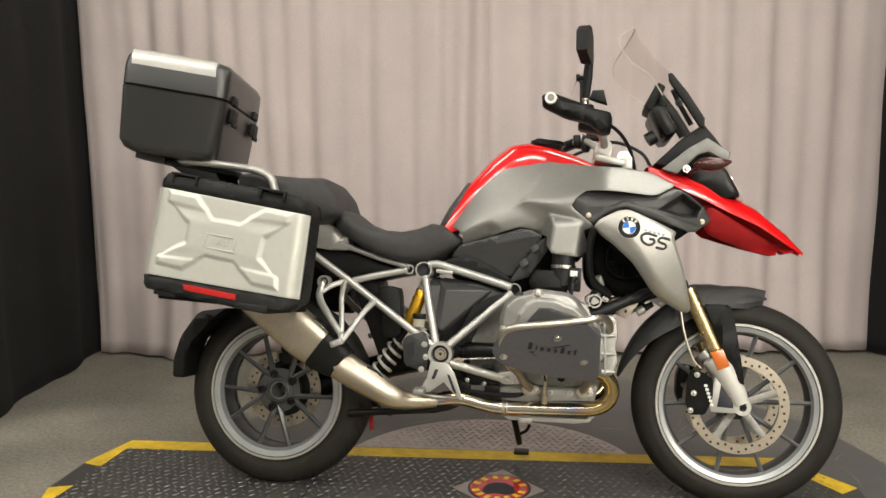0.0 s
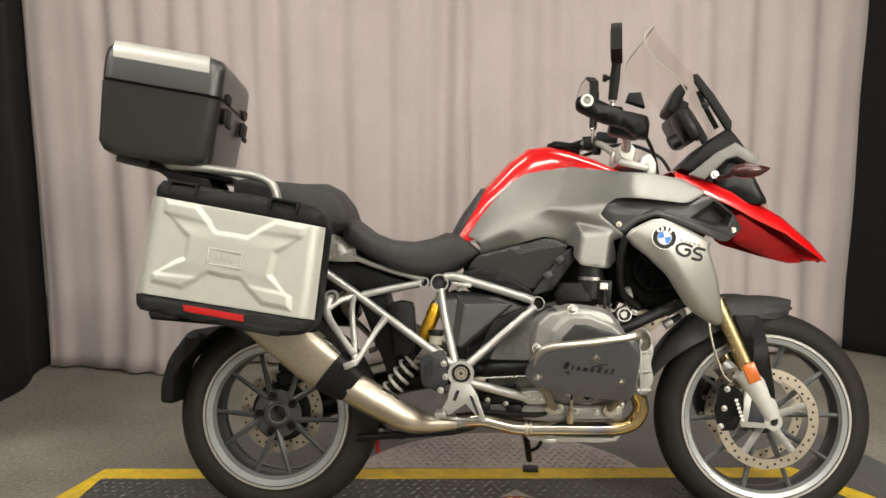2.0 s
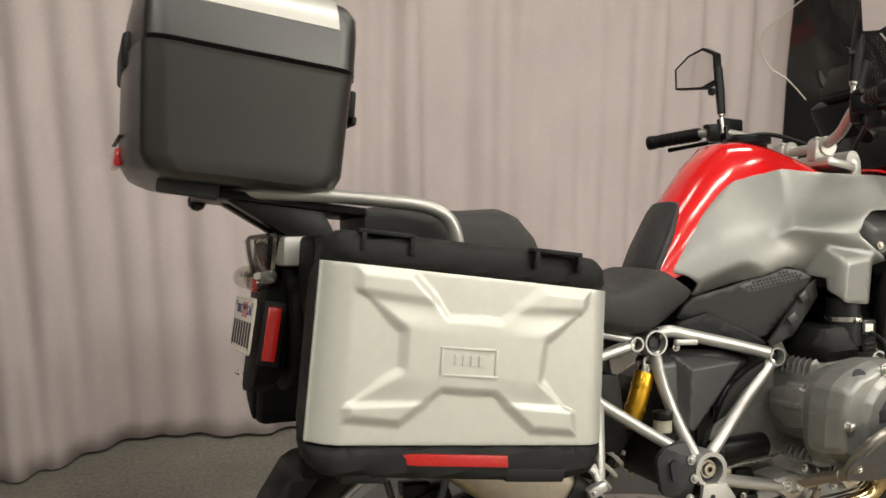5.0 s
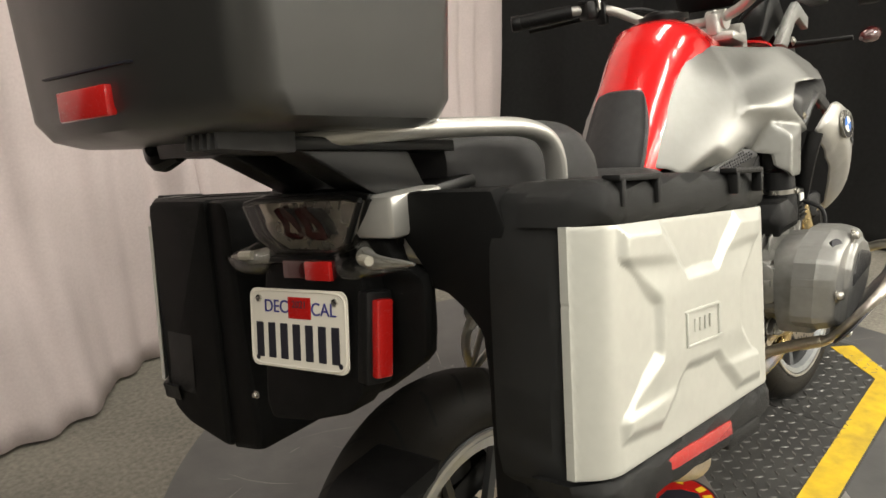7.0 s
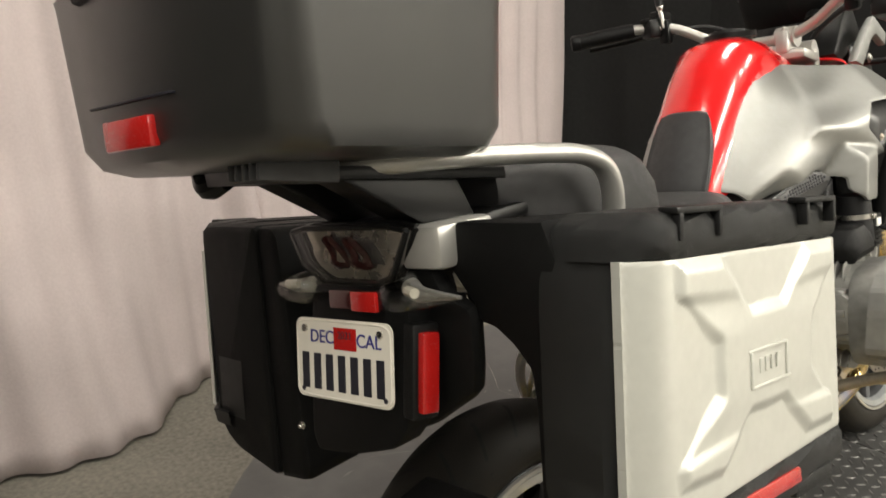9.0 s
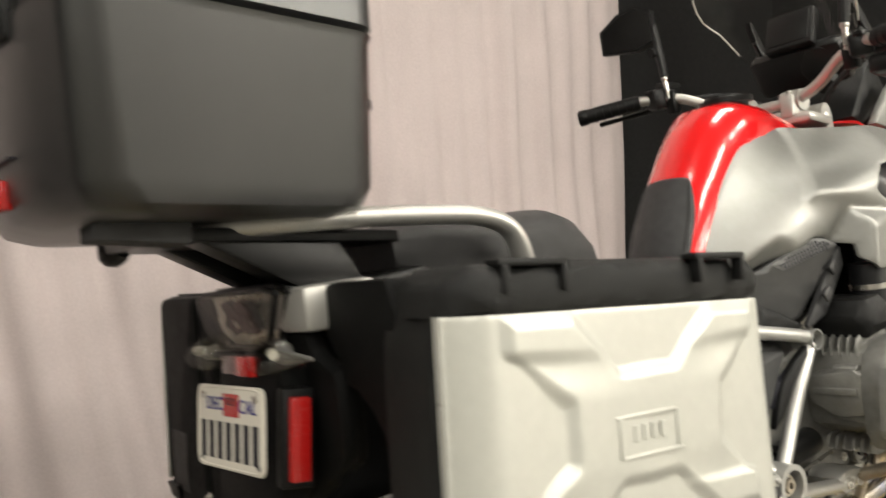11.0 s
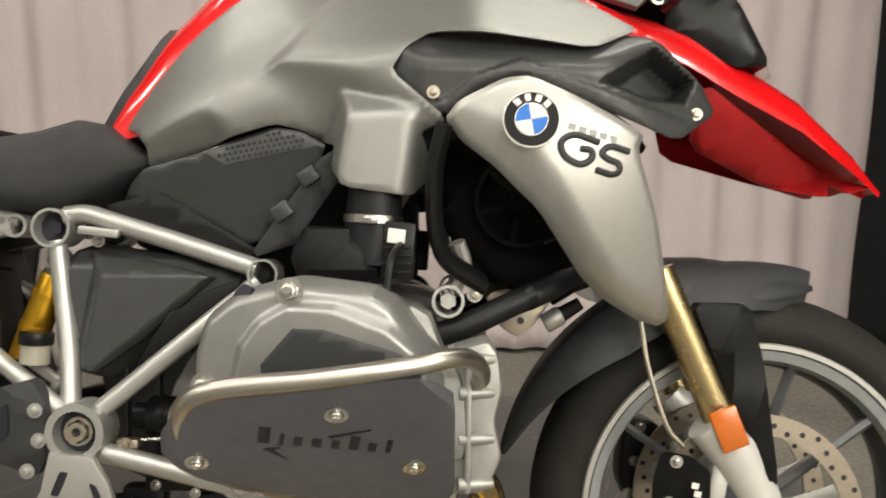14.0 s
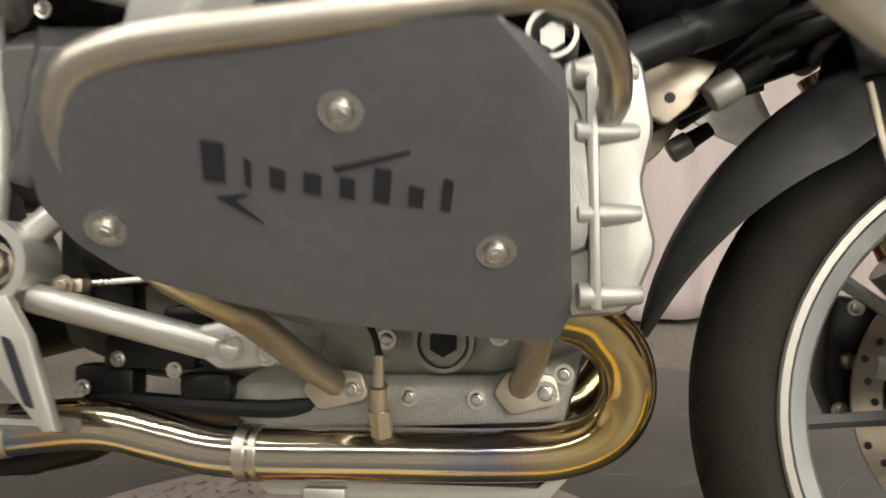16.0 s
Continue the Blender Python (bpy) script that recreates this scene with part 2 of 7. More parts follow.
def softened(outline, n=2):
    """Round off an outline's corners (corner cutting)."""
    p = [Vector(a) for a in outline]
    for _ in range(n):
        p = [v for a, b in zip(p, p[1:] + p[:1]) for v in (a * 0.88 + b * 0.12, a * 0.12 + b * 0.88)]
    return p


def prism(outline, y0, y1, bev=0.003, soft=0):
    """An outline in (x, z) drawn out from y0 to y1."""
    o = softened(outline, soft) if soft else [Vector(a) for a in outline]
    bm = bmesh.new()
    a = [bm.verts.new((p.x, y0, p.y)) for p in o]
    f = bm.faces.new(a)
    r = bmesh.ops.extrude_face_region(bm, geom=[f])
    bmesh.ops.translate(bm, vec=(0, y1 - y0, 0), verts=[v for v in r["geom"] if isinstance(v, bmesh.types.BMVert)])
    if bev:
        edges = [e for e in bm.edges if abs(e.verts[0].co.y - e.verts[1].co.y) < 1e-6]
        bmesh.ops.bevel(bm, geom=edges, offset=bev, segments=2, profile=0.5, affect="EDGES", clamp_overlap=True)
    return bm


def spline_surface(pts):
    """A smooth y over (x, z) through a few control points (thin plate)."""
    p = np.array(pts, float)
    n = len(p)

    def phi(r):
        return np.where(r > 1e-9, r * r * np.log(np.maximum(r, 1e-9)), 0)
    k = phi(np.hypot(p[:, None, 0] - p[None, :, 0], p[:, None, 1] - p[None, :, 1])) + 1e-4 * np.eye(n)
    q = np.c_[np.ones(n), p[:, :2]]
    w = np.linalg.solve(np.block([[k, q], [q.T, np.zeros((3, 3))]]), np.r_[p[:, 2], 0, 0, 0])

    def f(x, z):
        return float(phi(np.hypot(p[:, 0] - x, p[:, 1] - z)) @ w[:n] + w[n] + w[n + 1] * x + w[n + 2] * z)
    return f


def edge_distance(x, z, o):
    best = 9.0
    for a, b in zip(o, o[1:] + o[:1]):
        dx, dz = b.x - a.x, b.y - a.y
        t = max(0.0, min(1.0, ((x - a.x) * dx + (z - a.y) * dz) / (dx * dx + dz * dz + 1e-12)))
        best = min(best, math.hypot(x - a.x - t * dx, z - a.y - t * dz))
    return best


def panel(outline, surface, thick=0.02, rim=0.02, drop=None, step=0.025, soft=1, extra=None):
    """A moulded side panel: its outline in (x, z), its face at y = surface(x, z), its rim rolled inwards."""
    o = softened(outline, soft) if soft else [Vector(a) for a in outline]
    drop = rim if drop is None else drop
    bm = bmesh.new()
    f = bm.faces.new([bm.verts.new((p.x, 0, p.y)) for p in o])
    for part_rim in (0.25, 0.45):
        bmesh.ops.inset_region(bm, faces=[f], thickness=rim * part_rim, use_even_offset=True)
    bmesh.ops.triangulate(bm, faces=bm.faces[:])
    for axis in (0, 2):
        lo, hi = min(v.co[axis] for v in bm.verts), max(v.co[axis] for v in bm.verts)
        for i in range(1, int((hi - lo) / step) + 1):
            co, no = [0, 0, 0], [0, 0, 0]
            co[axis], no[axis] = lo + i * step, 1
            bmesh.ops.bisect_plane(bm, geom=[*bm.verts, *bm.edges, *bm.faces], plane_co=co, plane_no=no, dist=1e-5)
    bmesh.ops.remove_doubles(bm, verts=bm.verts, dist=0.0008)
    for v in bm.verts:
        x, z = v.co.x, v.co.z
        t = min(1.0, edge_distance(x, z, o) / rim)
        v.co.y = surface(x, z) + drop * (1 - math.sqrt(max(0, 1 - (1 - t) ** 2))) + (extra(x, z) if extra else 0)
    r = bmesh.ops.extrude_face_region(bm, geom=bm.faces[:])
    bmesh.ops.translate(bm, vec=(0, thick, 0), verts=[v for v in r["geom"] if isinstance(v, bmesh.types.BMVert)])
    return bm


def bolt(c, d, r=0.008, h=0.006, socket=True):
    """A round-headed screw with a washer and a recessed socket, its head towards d."""
    c, d = Vector(c), Vector(d).normalized()
    bms = [rod(c, c + d * 0.0015, r * 1.5, seg=14), rod(c + d * 0.0015, c + d * h, r, r * 0.82, seg=14, bev=r * 0.15)]
    if socket:
        bms.append(rod(c + d * (h - 0.0005), c + d * (h + 0.0012), r * 0.62, r * 0.5, seg=6))
    return merged(*bms)


def ring(c, d, r, wall, depth, seg=24):
    """A short open tube end at c, facing d."""
    bm = lathe([(r, 0), (r, depth), (r - wall, depth), (r - wall, 0)], (0, 0), seg)
    return moved(welded(bm), Matrix.Translation(c) @ Vector(d).to_track_quat("-Y", "Z").to_matrix().to_4x4())


def smin(a, b, k):
    """The smaller of two fields, blended over k."""
    h = np.clip(0.5 + 0.5 * (b - a) / k, 0, 1)
    return b * (1 - h) + a * h - k * h * (1 - h)


def smax(a, b, k):
    return -smin(-a, -b, k)


def plane(x0, z0, y0, a, b):
    """y over (x, z): a flat facet through one point with two slopes."""
    return lambda x, z: y0 + a * (x - x0) + b * (z - z0)


def smooth_field(pts, order=3):
    """A low polynomial y over (x, z) that runs as near as it can to a few control points."""
    p = np.array(pts, float)
    x0, z0 = p[:, 0].mean(), p[:, 1].mean()
    powers = [(i, j) for i in range(order + 1) for j in range(order + 1 - i)]

    def terms(x, z):
        u, v = (np.asarray(x, float) - x0) * 3, (np.asarray(z, float) - z0) * 6
        return np.stack([u ** i * v ** j for i, j in powers], -1)
    w = np.linalg.lstsq(terms(p[:, 0], p[:, 1]), p[:, 2], rcond=None)[0]
    return lambda x, z: terms(x, z) @ w


def outline_distance(x, z, o):
    """Distance from points to an outline, positive inside it."""
    best, inside = np.full(np.shape(x), 9.0), np.zeros(np.shape(x), bool)
    for a, b in zip(o, o[1:] + o[:1]):
        dx, dz = b[0] - a[0], b[1] - a[1]
        t = np.clip(((x - a[0]) * dx + (z - a[1]) * dz) / (dx * dx + dz * dz + 1e-12), 0, 1)
        best = np.minimum(best, np.hypot(x - a[0] - t * dx, z - a[1] - t * dz))
        inside ^= ((a[1] > z) != (b[1] > z)) & (x < dx * (z - a[1]) / (dz if abs(dz) > 1e-12 else 1e-12) + a[0])
    return np.where(inside, best, -best)


def skin(name, outline, field, m, parent, label="", side=-1, thick=0.012, rim=0.010, drop=0.008, step=0.010, soft=1, power=2.0):
    """A moulded panel with true surface normals: outline in (x, z), face at y = field(x, z), edges turned in over rim."""
    o = softened(outline, soft) if soft else [Vector(a) for a in outline]
    op = [(p.x, p.y) for p in o]

    def face(x, z):
        t = np.clip(1 - outline_distance(x, z, op) / rim, 0, 1)
        y = field(x, z) + drop * t ** power
        return y if side < 0 else 2 * middle(x) - y
    bm = bmesh.new()
    f = bm.faces.new([bm.verts.new((p.x, 0, p.y)) for p in o])
    for w in (0.3, 0.3, 0.35):
        bmesh.ops.inset_region(bm, faces=[f], thickness=rim * w, use_even_offset=True)
    bmesh.ops.triangulate(bm, faces=bm.faces[:])
    for axis in (0, 2):
        lo, hi = min(v.co[axis] for v in bm.verts), max(v.co[axis] for v in bm.verts)
        for i in range(1, int((hi - lo) / step) + 1):
            co, no = [0, 0, 0], [0, 0, 0]
            co[axis], no[axis] = lo + i * step, 1
            bmesh.ops.bisect_plane(bm, geom=[*bm.verts, *bm.edges, *bm.faces], plane_co=co, plane_no=no, dist=1e-5)
    bmesh.ops.remove_doubles(bm, verts=bm.verts, dist=0.0006)
    bm.verts.ensure_lookup_table()
    n = len(bm.verts)
    x, z = np.array([v.co.x for v in bm.verts]), np.array([v.co.z for v in bm.verts])
    y, e = face(x, z), 0.0015
    if side > 0:
        nor = np.c_[-(face(x + e, z) - face(x - e, z)) / (2 * e), np.ones(n), -(face(x, z + e) - face(x, z - e)) / (2 * e)]
    else:
        nor = np.c_[(face(x + e, z) - face(x - e, z)) / (2 * e), -np.ones(n), (face(x, z + e) - face(x, z - e)) / (2 * e)]
    nor /= np.linalg.norm(nor, axis=1)[:, None]
    for v, yy in zip(bm.verts, y):
        v.co.y = yy
    tris = [[v.index for v in fc.verts] for fc in bm.faces]
    co = [tuple(v.co) for v in bm.verts]
    flips = []
    for t in tris:
        area = sum(co[i][2] * co[j][0] - co[i][0] * co[j][2] for i, j in zip(t, t[1:] + t[:1]))
        flips.append(t if area * side > 0 else t[::-1])
    edges = {}
    for t in flips:
        for i in range(len(t)):
            edges[(t[i], t[(i + 1) % len(t)])] = 1
    border = [ed for ed in edges if (ed[1], ed[0]) not in edges]
    bm.free()
    back = [(a, b - side * thick, c) for a, b, c in co]
    wall = []
    vert = [*co, *back]
    bn = [tuple(v) for v in nor]
    normals = [*bn, *[(-a, -b, -c) for a, b, c in bn]]
    for a, b in border:
        k = len(vert)
        vert += [co[a], co[b], back[b], back[a]]
        d = (Vector(co[b]) - Vector(co[a])).cross(Vector(back[a]) - Vector(co[a]))
        d = -d.normalized() if d.length > 1e-12 else Vector((0, side, 0))
        normals += [tuple(d)] * 4
        wall.append((k + 1, k, k + 3, k + 2))
    me = bpy.data.meshes.new(name)
    me.from_pydata(vert, [], [*flips, *[[i + n for i in t[::-1]] for t in flips], *wall])
    me.materials.append(m)
    me.shade_smooth()
    me.normals_split_custom_set_from_vertices(normals)
    ob = new(name, me)
    ob.parent = parent
    if label:
        ob["label"] = label
    return ob

SMOOTHCAST = material("satin_cast_aluminium", (0.40, 0.395, 0.37), 0.46, 0.6, 0.08, 40, 0.08, 600)
CHROME = material("bright_lamp_reflector", (0.82, 0.79, 0.70), 0.28, 0.9, 0.05, 60)
BOWL = material("pale_lamp_reflector", (0.48, 0.46, 0.40), 0.3, 0.0, 0.05, 60)


def across(outline, x0, x1, bev=0.006, soft=0):
    """An outline in (y, z) drawn out along x."""
    return moved(prism(outline, x0, x1, bev, soft), Matrix(((0, 1, 0, 0), (1, 0, 0, 0), (0, 0, 1, 0), (0, 0, 0, 1))))
GRILLEGREY = material("grey_perforated_sheet", (0.15, 0.15, 0.15), 0.45, 0.3, 0.1, 80)
# for the radiator recess: the shade behind the covers is put into this black
DEEP = material("deep_shade_black_plastic", (0.003, 0.003, 0.003), 0.75, 0.0, 0.2, 60, 0.2, 500, spec=0.08)
POT = material("milky_fluid_pot_plastic", (0.36, 0.34, 0.27), 0.4, 0.0, 0.1, 60)

# ---- the studio bay ----


def floor_material():
    m = material("worn_concrete", (0.235, 0.217, 0.180), 0.75, 0.0, 0.2, 70, 0.8, 300, second=(0.105, 0.098, 0.082), broad=2.2)
    return m


CONCRETE = floor_material()
DISCPAINT = material("dark_scuffed_deck_paint", (0.075, 0.074, 0.073), 0.5, 0.1, 0.2, 14, 0.2, 120, second=(0.115, 0.112, 0.108), broad=3)
LANE = material("dark_tread_lane_paint", (0.034, 0.0335, 0.033), 0.5, 0.0, 0.25, 40, 0.25, 200, second=(0.058, 0.057, 0.054), spec=0.4)
TREAD = material("bare_tread_plate_steel", (0.46, 0.43, 0.41), 0.42, 0.75, 0.15, 30, 0.15, 300)
TAPE = material("yellow_floor_paint", (0.72, 0.48, 0.015), 0.55, 0.0, 0.12, 26, 0.2, 200, second=(0.42, 0.29, 0.03))
CURTAIN = material("pinkish_grey_curtain_cloth", (0.56, 0.485, 0.475), 0.85, 0.0, 0.06, 120, 0.25, 700)
DRAPE = material("black_side_drape_cloth", (0.0028, 0.0027, 0.0026), 0.95, 0.0, 0.3, 60, 0.3, 500)
WALLPAINT = material("grey_wall_paint", (0.42, 0.41, 0.385), 0.8, 0.0, 0.08, 20)

part("floor", box((0.6, -1.2, -0.15), (9, 9, 0.3), 0), CONCRETE, smooth=0)
tagged(bpy.data.objects["floor"], "worn grey concrete floor with stains and grit", "floor", kind="structure")
part("ceiling", box((0.6, -1.2, 3.3), (9, 9, 0.2), 0), WALLPAINT, smooth=0)
tagged(bpy.data.objects["ceiling"], "plain grey ceiling above the bay", "ceiling", kind="structure")
for nm, c, s in (("wall_north", (0.6, 3.25, 1.6), (9, 0.12, 3.2)), ("wall_south", (0.6, -5.65, 1.6), (9, 0.12, 3.2)), ("wall_west", (-3.9, -1.2, 1.6), (0.12, 8.78, 3.2)), ("wall_east", (5.1, -1.2, 1.6), (0.12, 8.78, 3.2))):
    tagged(part(nm, box(c, s, 0), WALLPAINT, smooth=0), "plain painted grey wall", "wall", kind="structure")


def cloth(name, p, q, height, m, seed, fold, depth, label, category, lift=0.0, gather=0.0):
    """A hanging cloth from p to q on the plan: folds that deepen and wander towards the hem."""
    rnd = random.Random(seed)
    p, q = Vector((*p, 0)), Vector((*q, 0))
    d = q - p
    length = d.length
    d.normalize()
    nrm = Vector((-d.y, d.x, 0))
    waves = [(rnd.uniform(0.7, 1.6) * fold, rnd.uniform(0, 6.28), rnd.uniform(0.5, 1.0), rnd.uniform(-0.25, 0.25)) for _ in range(5)]
    cols, rows = int(length / 0.018), 44
    bm = bmesh.new()
    grid = []
    for j in range(rows + 1):
        h = j / rows
        line = []
        for i in range(cols + 1):
            u = i / cols * length
            amp = depth * (1.15 - 0.45 * h)
            off = sum(w * math.sin(2 * math.pi * (u / wl + wob * h * 0.35) + ph) for wl, ph, w, wob in waves) / 3
            off = math.copysign(abs(off) ** 0.8, off)
            hem = 0.012 * noise.noise(Vector((u * 2.2, seed, 0))) if j == 0 else 0
            flare = -gather * max(0, 0.28 - h) ** 2 * (1 + math.sin(u * 7 + seed)) * 3
            pos = p + d * (u + 0.03 * noise.noise(Vector((u * 3, h * 2, seed)))) + nrm * (amp * off + flare + 0.012 * noise.noise(Vector((u * 5, h * 6, seed + 3))))
            line.append(bm.verts.new((pos.x, pos.y, lift + hem + h * height)))
        grid.append(line)
    for a, b in zip(grid, grid[1:]):
        for i in range(cols):
            bm.faces.new((a[i], a[i + 1], b[i + 1], b[i]))
    ob = part(name, bm, m, smooth=180)
    mod = ob.modifiers.new("thickness", "SOLIDIFY")
    mod.thickness = 0.004
    return tagged(ob, label, category)


cloth("curtain", (-1.56, 1.49), (0.62, 1.74), 3.15, CURTAIN, 4, 0.18, 0.032, "pinkish grey backdrop curtain hanging in soft folds", "curtain", 0.012, 0.35)
cloth("curtain", (0.55, 1.74), (2.60, 1.97), 3.15, CURTAIN, 9, 0.20, 0.030, "pinkish grey backdrop curtain hanging to the concrete floor", "curtain", 0.02, 0.15)
cloth("drape", (-1.58, 1.54), (-1.42, 0.3), 3.15, DRAPE, 5, 0.5, 0.03, "black side drape hanging beside the curtain", "curtain", 0.01)
cloth("drape", (2.57, 2.02), (2.98, 1.3), 3.15, DRAPE, 6, 0.45, 0.03, "black side drape at the curtain's edge", "curtain", 0.01)
cloth("drape", (2.93, 1.4), (3.06, -0.3), 3.15, DRAPE, 7, 0.5, 0.03, "black side drape hanging beside the turntable", "curtain", 0.01)


def disc_mesh(c, r, z0, z1, seg=128):
    bm = rod((c[0], c[1], z0), (c[0], c[1], z1), r, seg=seg)
    return bm


turntable = part("turntable", disc_mesh((0.85, 0.10), 1.28, -0.02, 0.004), DISCPAINT, smooth=30)
tagged(turntable, "round dark painted turntable deck, scuffed and scratched", "turntable", kind="structure")
hub = part("tread_plate", disc_mesh((0.70, 0.12), 0.56, -0.01, 0.008), TREAD, turntable, "bare steel tread plate disc", smooth=30)


def tread_marks(inside, z, pitch, m, parent, name, label):
    """Raised tread bars in a crossed pattern on a plate."""
    bm = bmesh.new()
    x0, x1, y0, y1 = -0.8, 2.0, -0.5, 0.75
    for i in range(int((x1 - x0) / pitch)):
        for j in range(int((y1 - y0) / pitch)):
            x, y = x0 + (i + 0.5 * (j % 2)) * pitch, y0 + j * pitch
            if not inside(x, y):
                continue
            s = 1 if (i + j) % 2 else -1
            ca, sa = math.cos(s * 0.785), math.sin(s * 0.785)
            a, b = pitch * 0.42, pitch * 0.13
            low = [bm.verts.new((x + u * ca - v * sa, y + u * sa + v * ca, z)) for u, v in ((-a, 0), (0, -b), (a, 0), (0, b))]
            top = [bm.verts.new((x + u * ca - v * sa, y + u * sa + v * ca, z + 0.0026)) for u, v in ((-a * .7, 0), (0, -b * .5), (a * .7, 0), (0, b * .5))]
            for k in range(4):
                bm.faces.new((low[k], low[(k + 1) % 4], top[(k + 1) % 4], top[k]))
            bm.faces.new(top)
    ob = part(name, bm, m, parent, label, smooth=0)
    ob["kind"] = "stuff"
    return ob


def lane_y(x, off):
    return off + 0.040 * x


def in_lane(x, y, grow=0.0):
    c = y - lane_y(x, -0.02)
    if abs(c) > 0.325 + grow:
        return False
    e = max(-0.70 - x, x - 1.84, 0.0)
    return e <= max(0.0, 0.07 + grow) and (abs(c) < 0.325 + grow - 2.4 * e)


tread_marks(lambda x, y: math.hypot(x - 0.70, y - 0.12) < 0.545 and not in_lane(x, y, 0.02), 0.008, 0.030, TREAD, turntable, "tread_bar", "raised steel tread bars")

LANE_OUT = [(-0.70, 0.275), (-0.765, 0.05), (-0.765, -0.17), (-0.70, -0.36), (1.74, -0.27), (1.93, -0.06), (1.93, 0.16), (1.745, 0.385)]


def flat_plate(outline, z0, z1, bev=0.002):
    bm = prism(outline, 0, z1 - z0, bev)
    return moved(bm, Matrix(((1, 0, 0, 0), (0, 0, 1, 0), (0, 1, 0, z0), (0, 0, 0, 1))))


def clip_x(o, x0, x1):
    """The part of an outline between two values of x."""
    for sgn, lim in ((1, x0), (-1, -x1)):
        out = []
        for a, b in zip(o, o[1:] + o[:1]):
            fa, fb = sgn * a[0] - lim, sgn * b[0] - lim
            if fa >= 0:
                out.append(a)
            if fa * fb < 0:
                t = fa / (fa - fb)
                out.append((a[0] + t * (b[0] - a[0]), a[1] + t * (b[1] - a[1])))
        o = out
    return o


lane = thing("lane_deck", Matrix.Identity(4), "dark tread-plate lane with yellow painted borders on the turntable", "deck", kind="structure")
for x0, x1 in ((-0.8, 0.118), (0.122, 1.358), (1.362, 2.0)):
    part("deck_plate", flat_plate(clip_x(LANE_OUT, x0, x1), 0.004, 0.013), LANE, lane, smooth=0)
LANEBAR = material("worn_tread_bar_steel", (0.22, 0.214, 0.205), 0.38, 0.5, 0.3, 25, 0.1, 300, second=(0.06, 0.058, 0.056))
tread_marks(lambda x, y: in_lane(x, y, -0.088), 0.013, 0.030, LANEBAR, lane, "tread_bar", "raised tread bars under worn dark paint")


def strip(pts, w):
    """A painted strip along pts, w wide to its left side."""
    o = []
    pv = [Vector(p) for p in pts]
    for i, p in enumerate(pv):
        d = (pv[min(i + 1, len(pv) - 1)] - pv[max(i - 1, 0)]).normalized()
        o.append(p + Vector((d.y, -d.x)) * w)
    return flat_plate([*pv, *o[::-1]], 0.0132, 0.0150, 0)


part("border_stripe", strip([(-0.762, 0.04), (-0.70, 0.268), (0.20, 0.304), (1.735, 0.378), (1.925, 0.15)], 0.080), TAPE, lane, "worn yellow painted stripe", smooth=0)
part("border_stripe", strip([(-0.762, -0.172), (-0.70, -0.355), (1.735, -0.265), (1.925, -0.06)][::-1], 0.080), TAPE, lane, "worn yellow painted stripe", smooth=0)
badge_floor = part("floor_badge", flat_plate([(0.600, -0.005), (0.755, 0.160), (0.905, 0.005), (0.755, -0.150)], 0.0134, 0.0160, 0.001), TREAD, lane, "diamond-shaped steel badge", smooth=0)
part("badge_field", flat_plate([(0.755 + 0.105 * math.cos(a), 0.005 + 0.105 * math.sin(a)) for a in np.linspace(0, 6.2, 40)], 0.0161, 0.0172, 0), INK, badge_floor, "black oval", smooth=0)
part("badge_field", flat_plate([(0.755 + 0.098 * math.cos(a), 0.005 + 0.098 * math.sin(a)) for a in np.linspace(0, 6.2, 40)], 0.0173, 0.0180, 0), REFLRED, badge_floor, "red oval", smooth=0)
part("badge_figure", flat_plate([(0.700, -0.030), (0.715, -0.048), (0.750, -0.040), (0.790, -0.050), (0.812, -0.025), (0.800, 0.015), (0.775, 0.040), (0.735, 0.042), (0.708, 0.015)], 0.0181, 0.0186, 0), INK, badge_floor, "plain dark shape", smooth=0)
for a0, n in ((200, 7), (20, 6)):
    for k in range(n):
        a = radians(a0 + k * 140 / (n - 1))
        u, v = Vector((math.cos(a), math.sin(a))), Vector((-math.sin(a), math.cos(a)))
        c = Vector((0.755, 0.005)) + u * 0.081
        part("badge_bar", flat_plate([tuple(c + u * p + v * q) for p, q in ((-0.012, -0.008), (-0.012, 0.008), (0.012, 0.009), (0.012, -0.009))], 0.0181, 0.0187, 0), YELLOWPRINT, badge_floor, "yellow bar in place of a letter", smooth=0)

# scuffs and scratches on the deck
rnd = random.Random(12)
SCUFF = material("pale_scuff", (0.30, 0.29, 0.27), 0.7, 0.0, 0.2, 60)
bm = bmesh.new()
for _ in range(300):
    a, r = rnd.uniform(0, 6.283), 1.24 * math.sqrt(rnd.random())
    x, y = 0.85 + r * math.cos(a), 0.10 + r * math.sin(a)
    if in_lane(x, y, 0.06) or math.hypot(x - 0.70, y - 0.12) < 0.60 or math.hypot(x - 0.85, y - 0.10) > 1.2:
        continue
    d, ln, w = rnd.uniform(0, 3.14), rnd.choice((0.006, 0.01, 0.02, 0.05, 0.10)), rnd.uniform(0.0006, 0.0022)
    ux, uy = math.cos(d), math.sin(d)
    bend = rnd.uniform(-0.2, 0.2) * ln
    pts = [(-ln, 0, 0.2), (-ln / 3, bend, 1), (ln / 3, bend, 0.8), (ln, 0, 0.1)]
    rows = [[bm.verts.new((x + p * ux - (q + s * w * k) * uy, y + p * uy + (q + s * w * k) * ux, 0.0046)) for s in (-1, 1)] for p, q, k in pts]
    for r0, r1 in zip(rows, rows[1:]):
        bm.faces.new((r0[0], r0[1], r1[1], r1[0]))
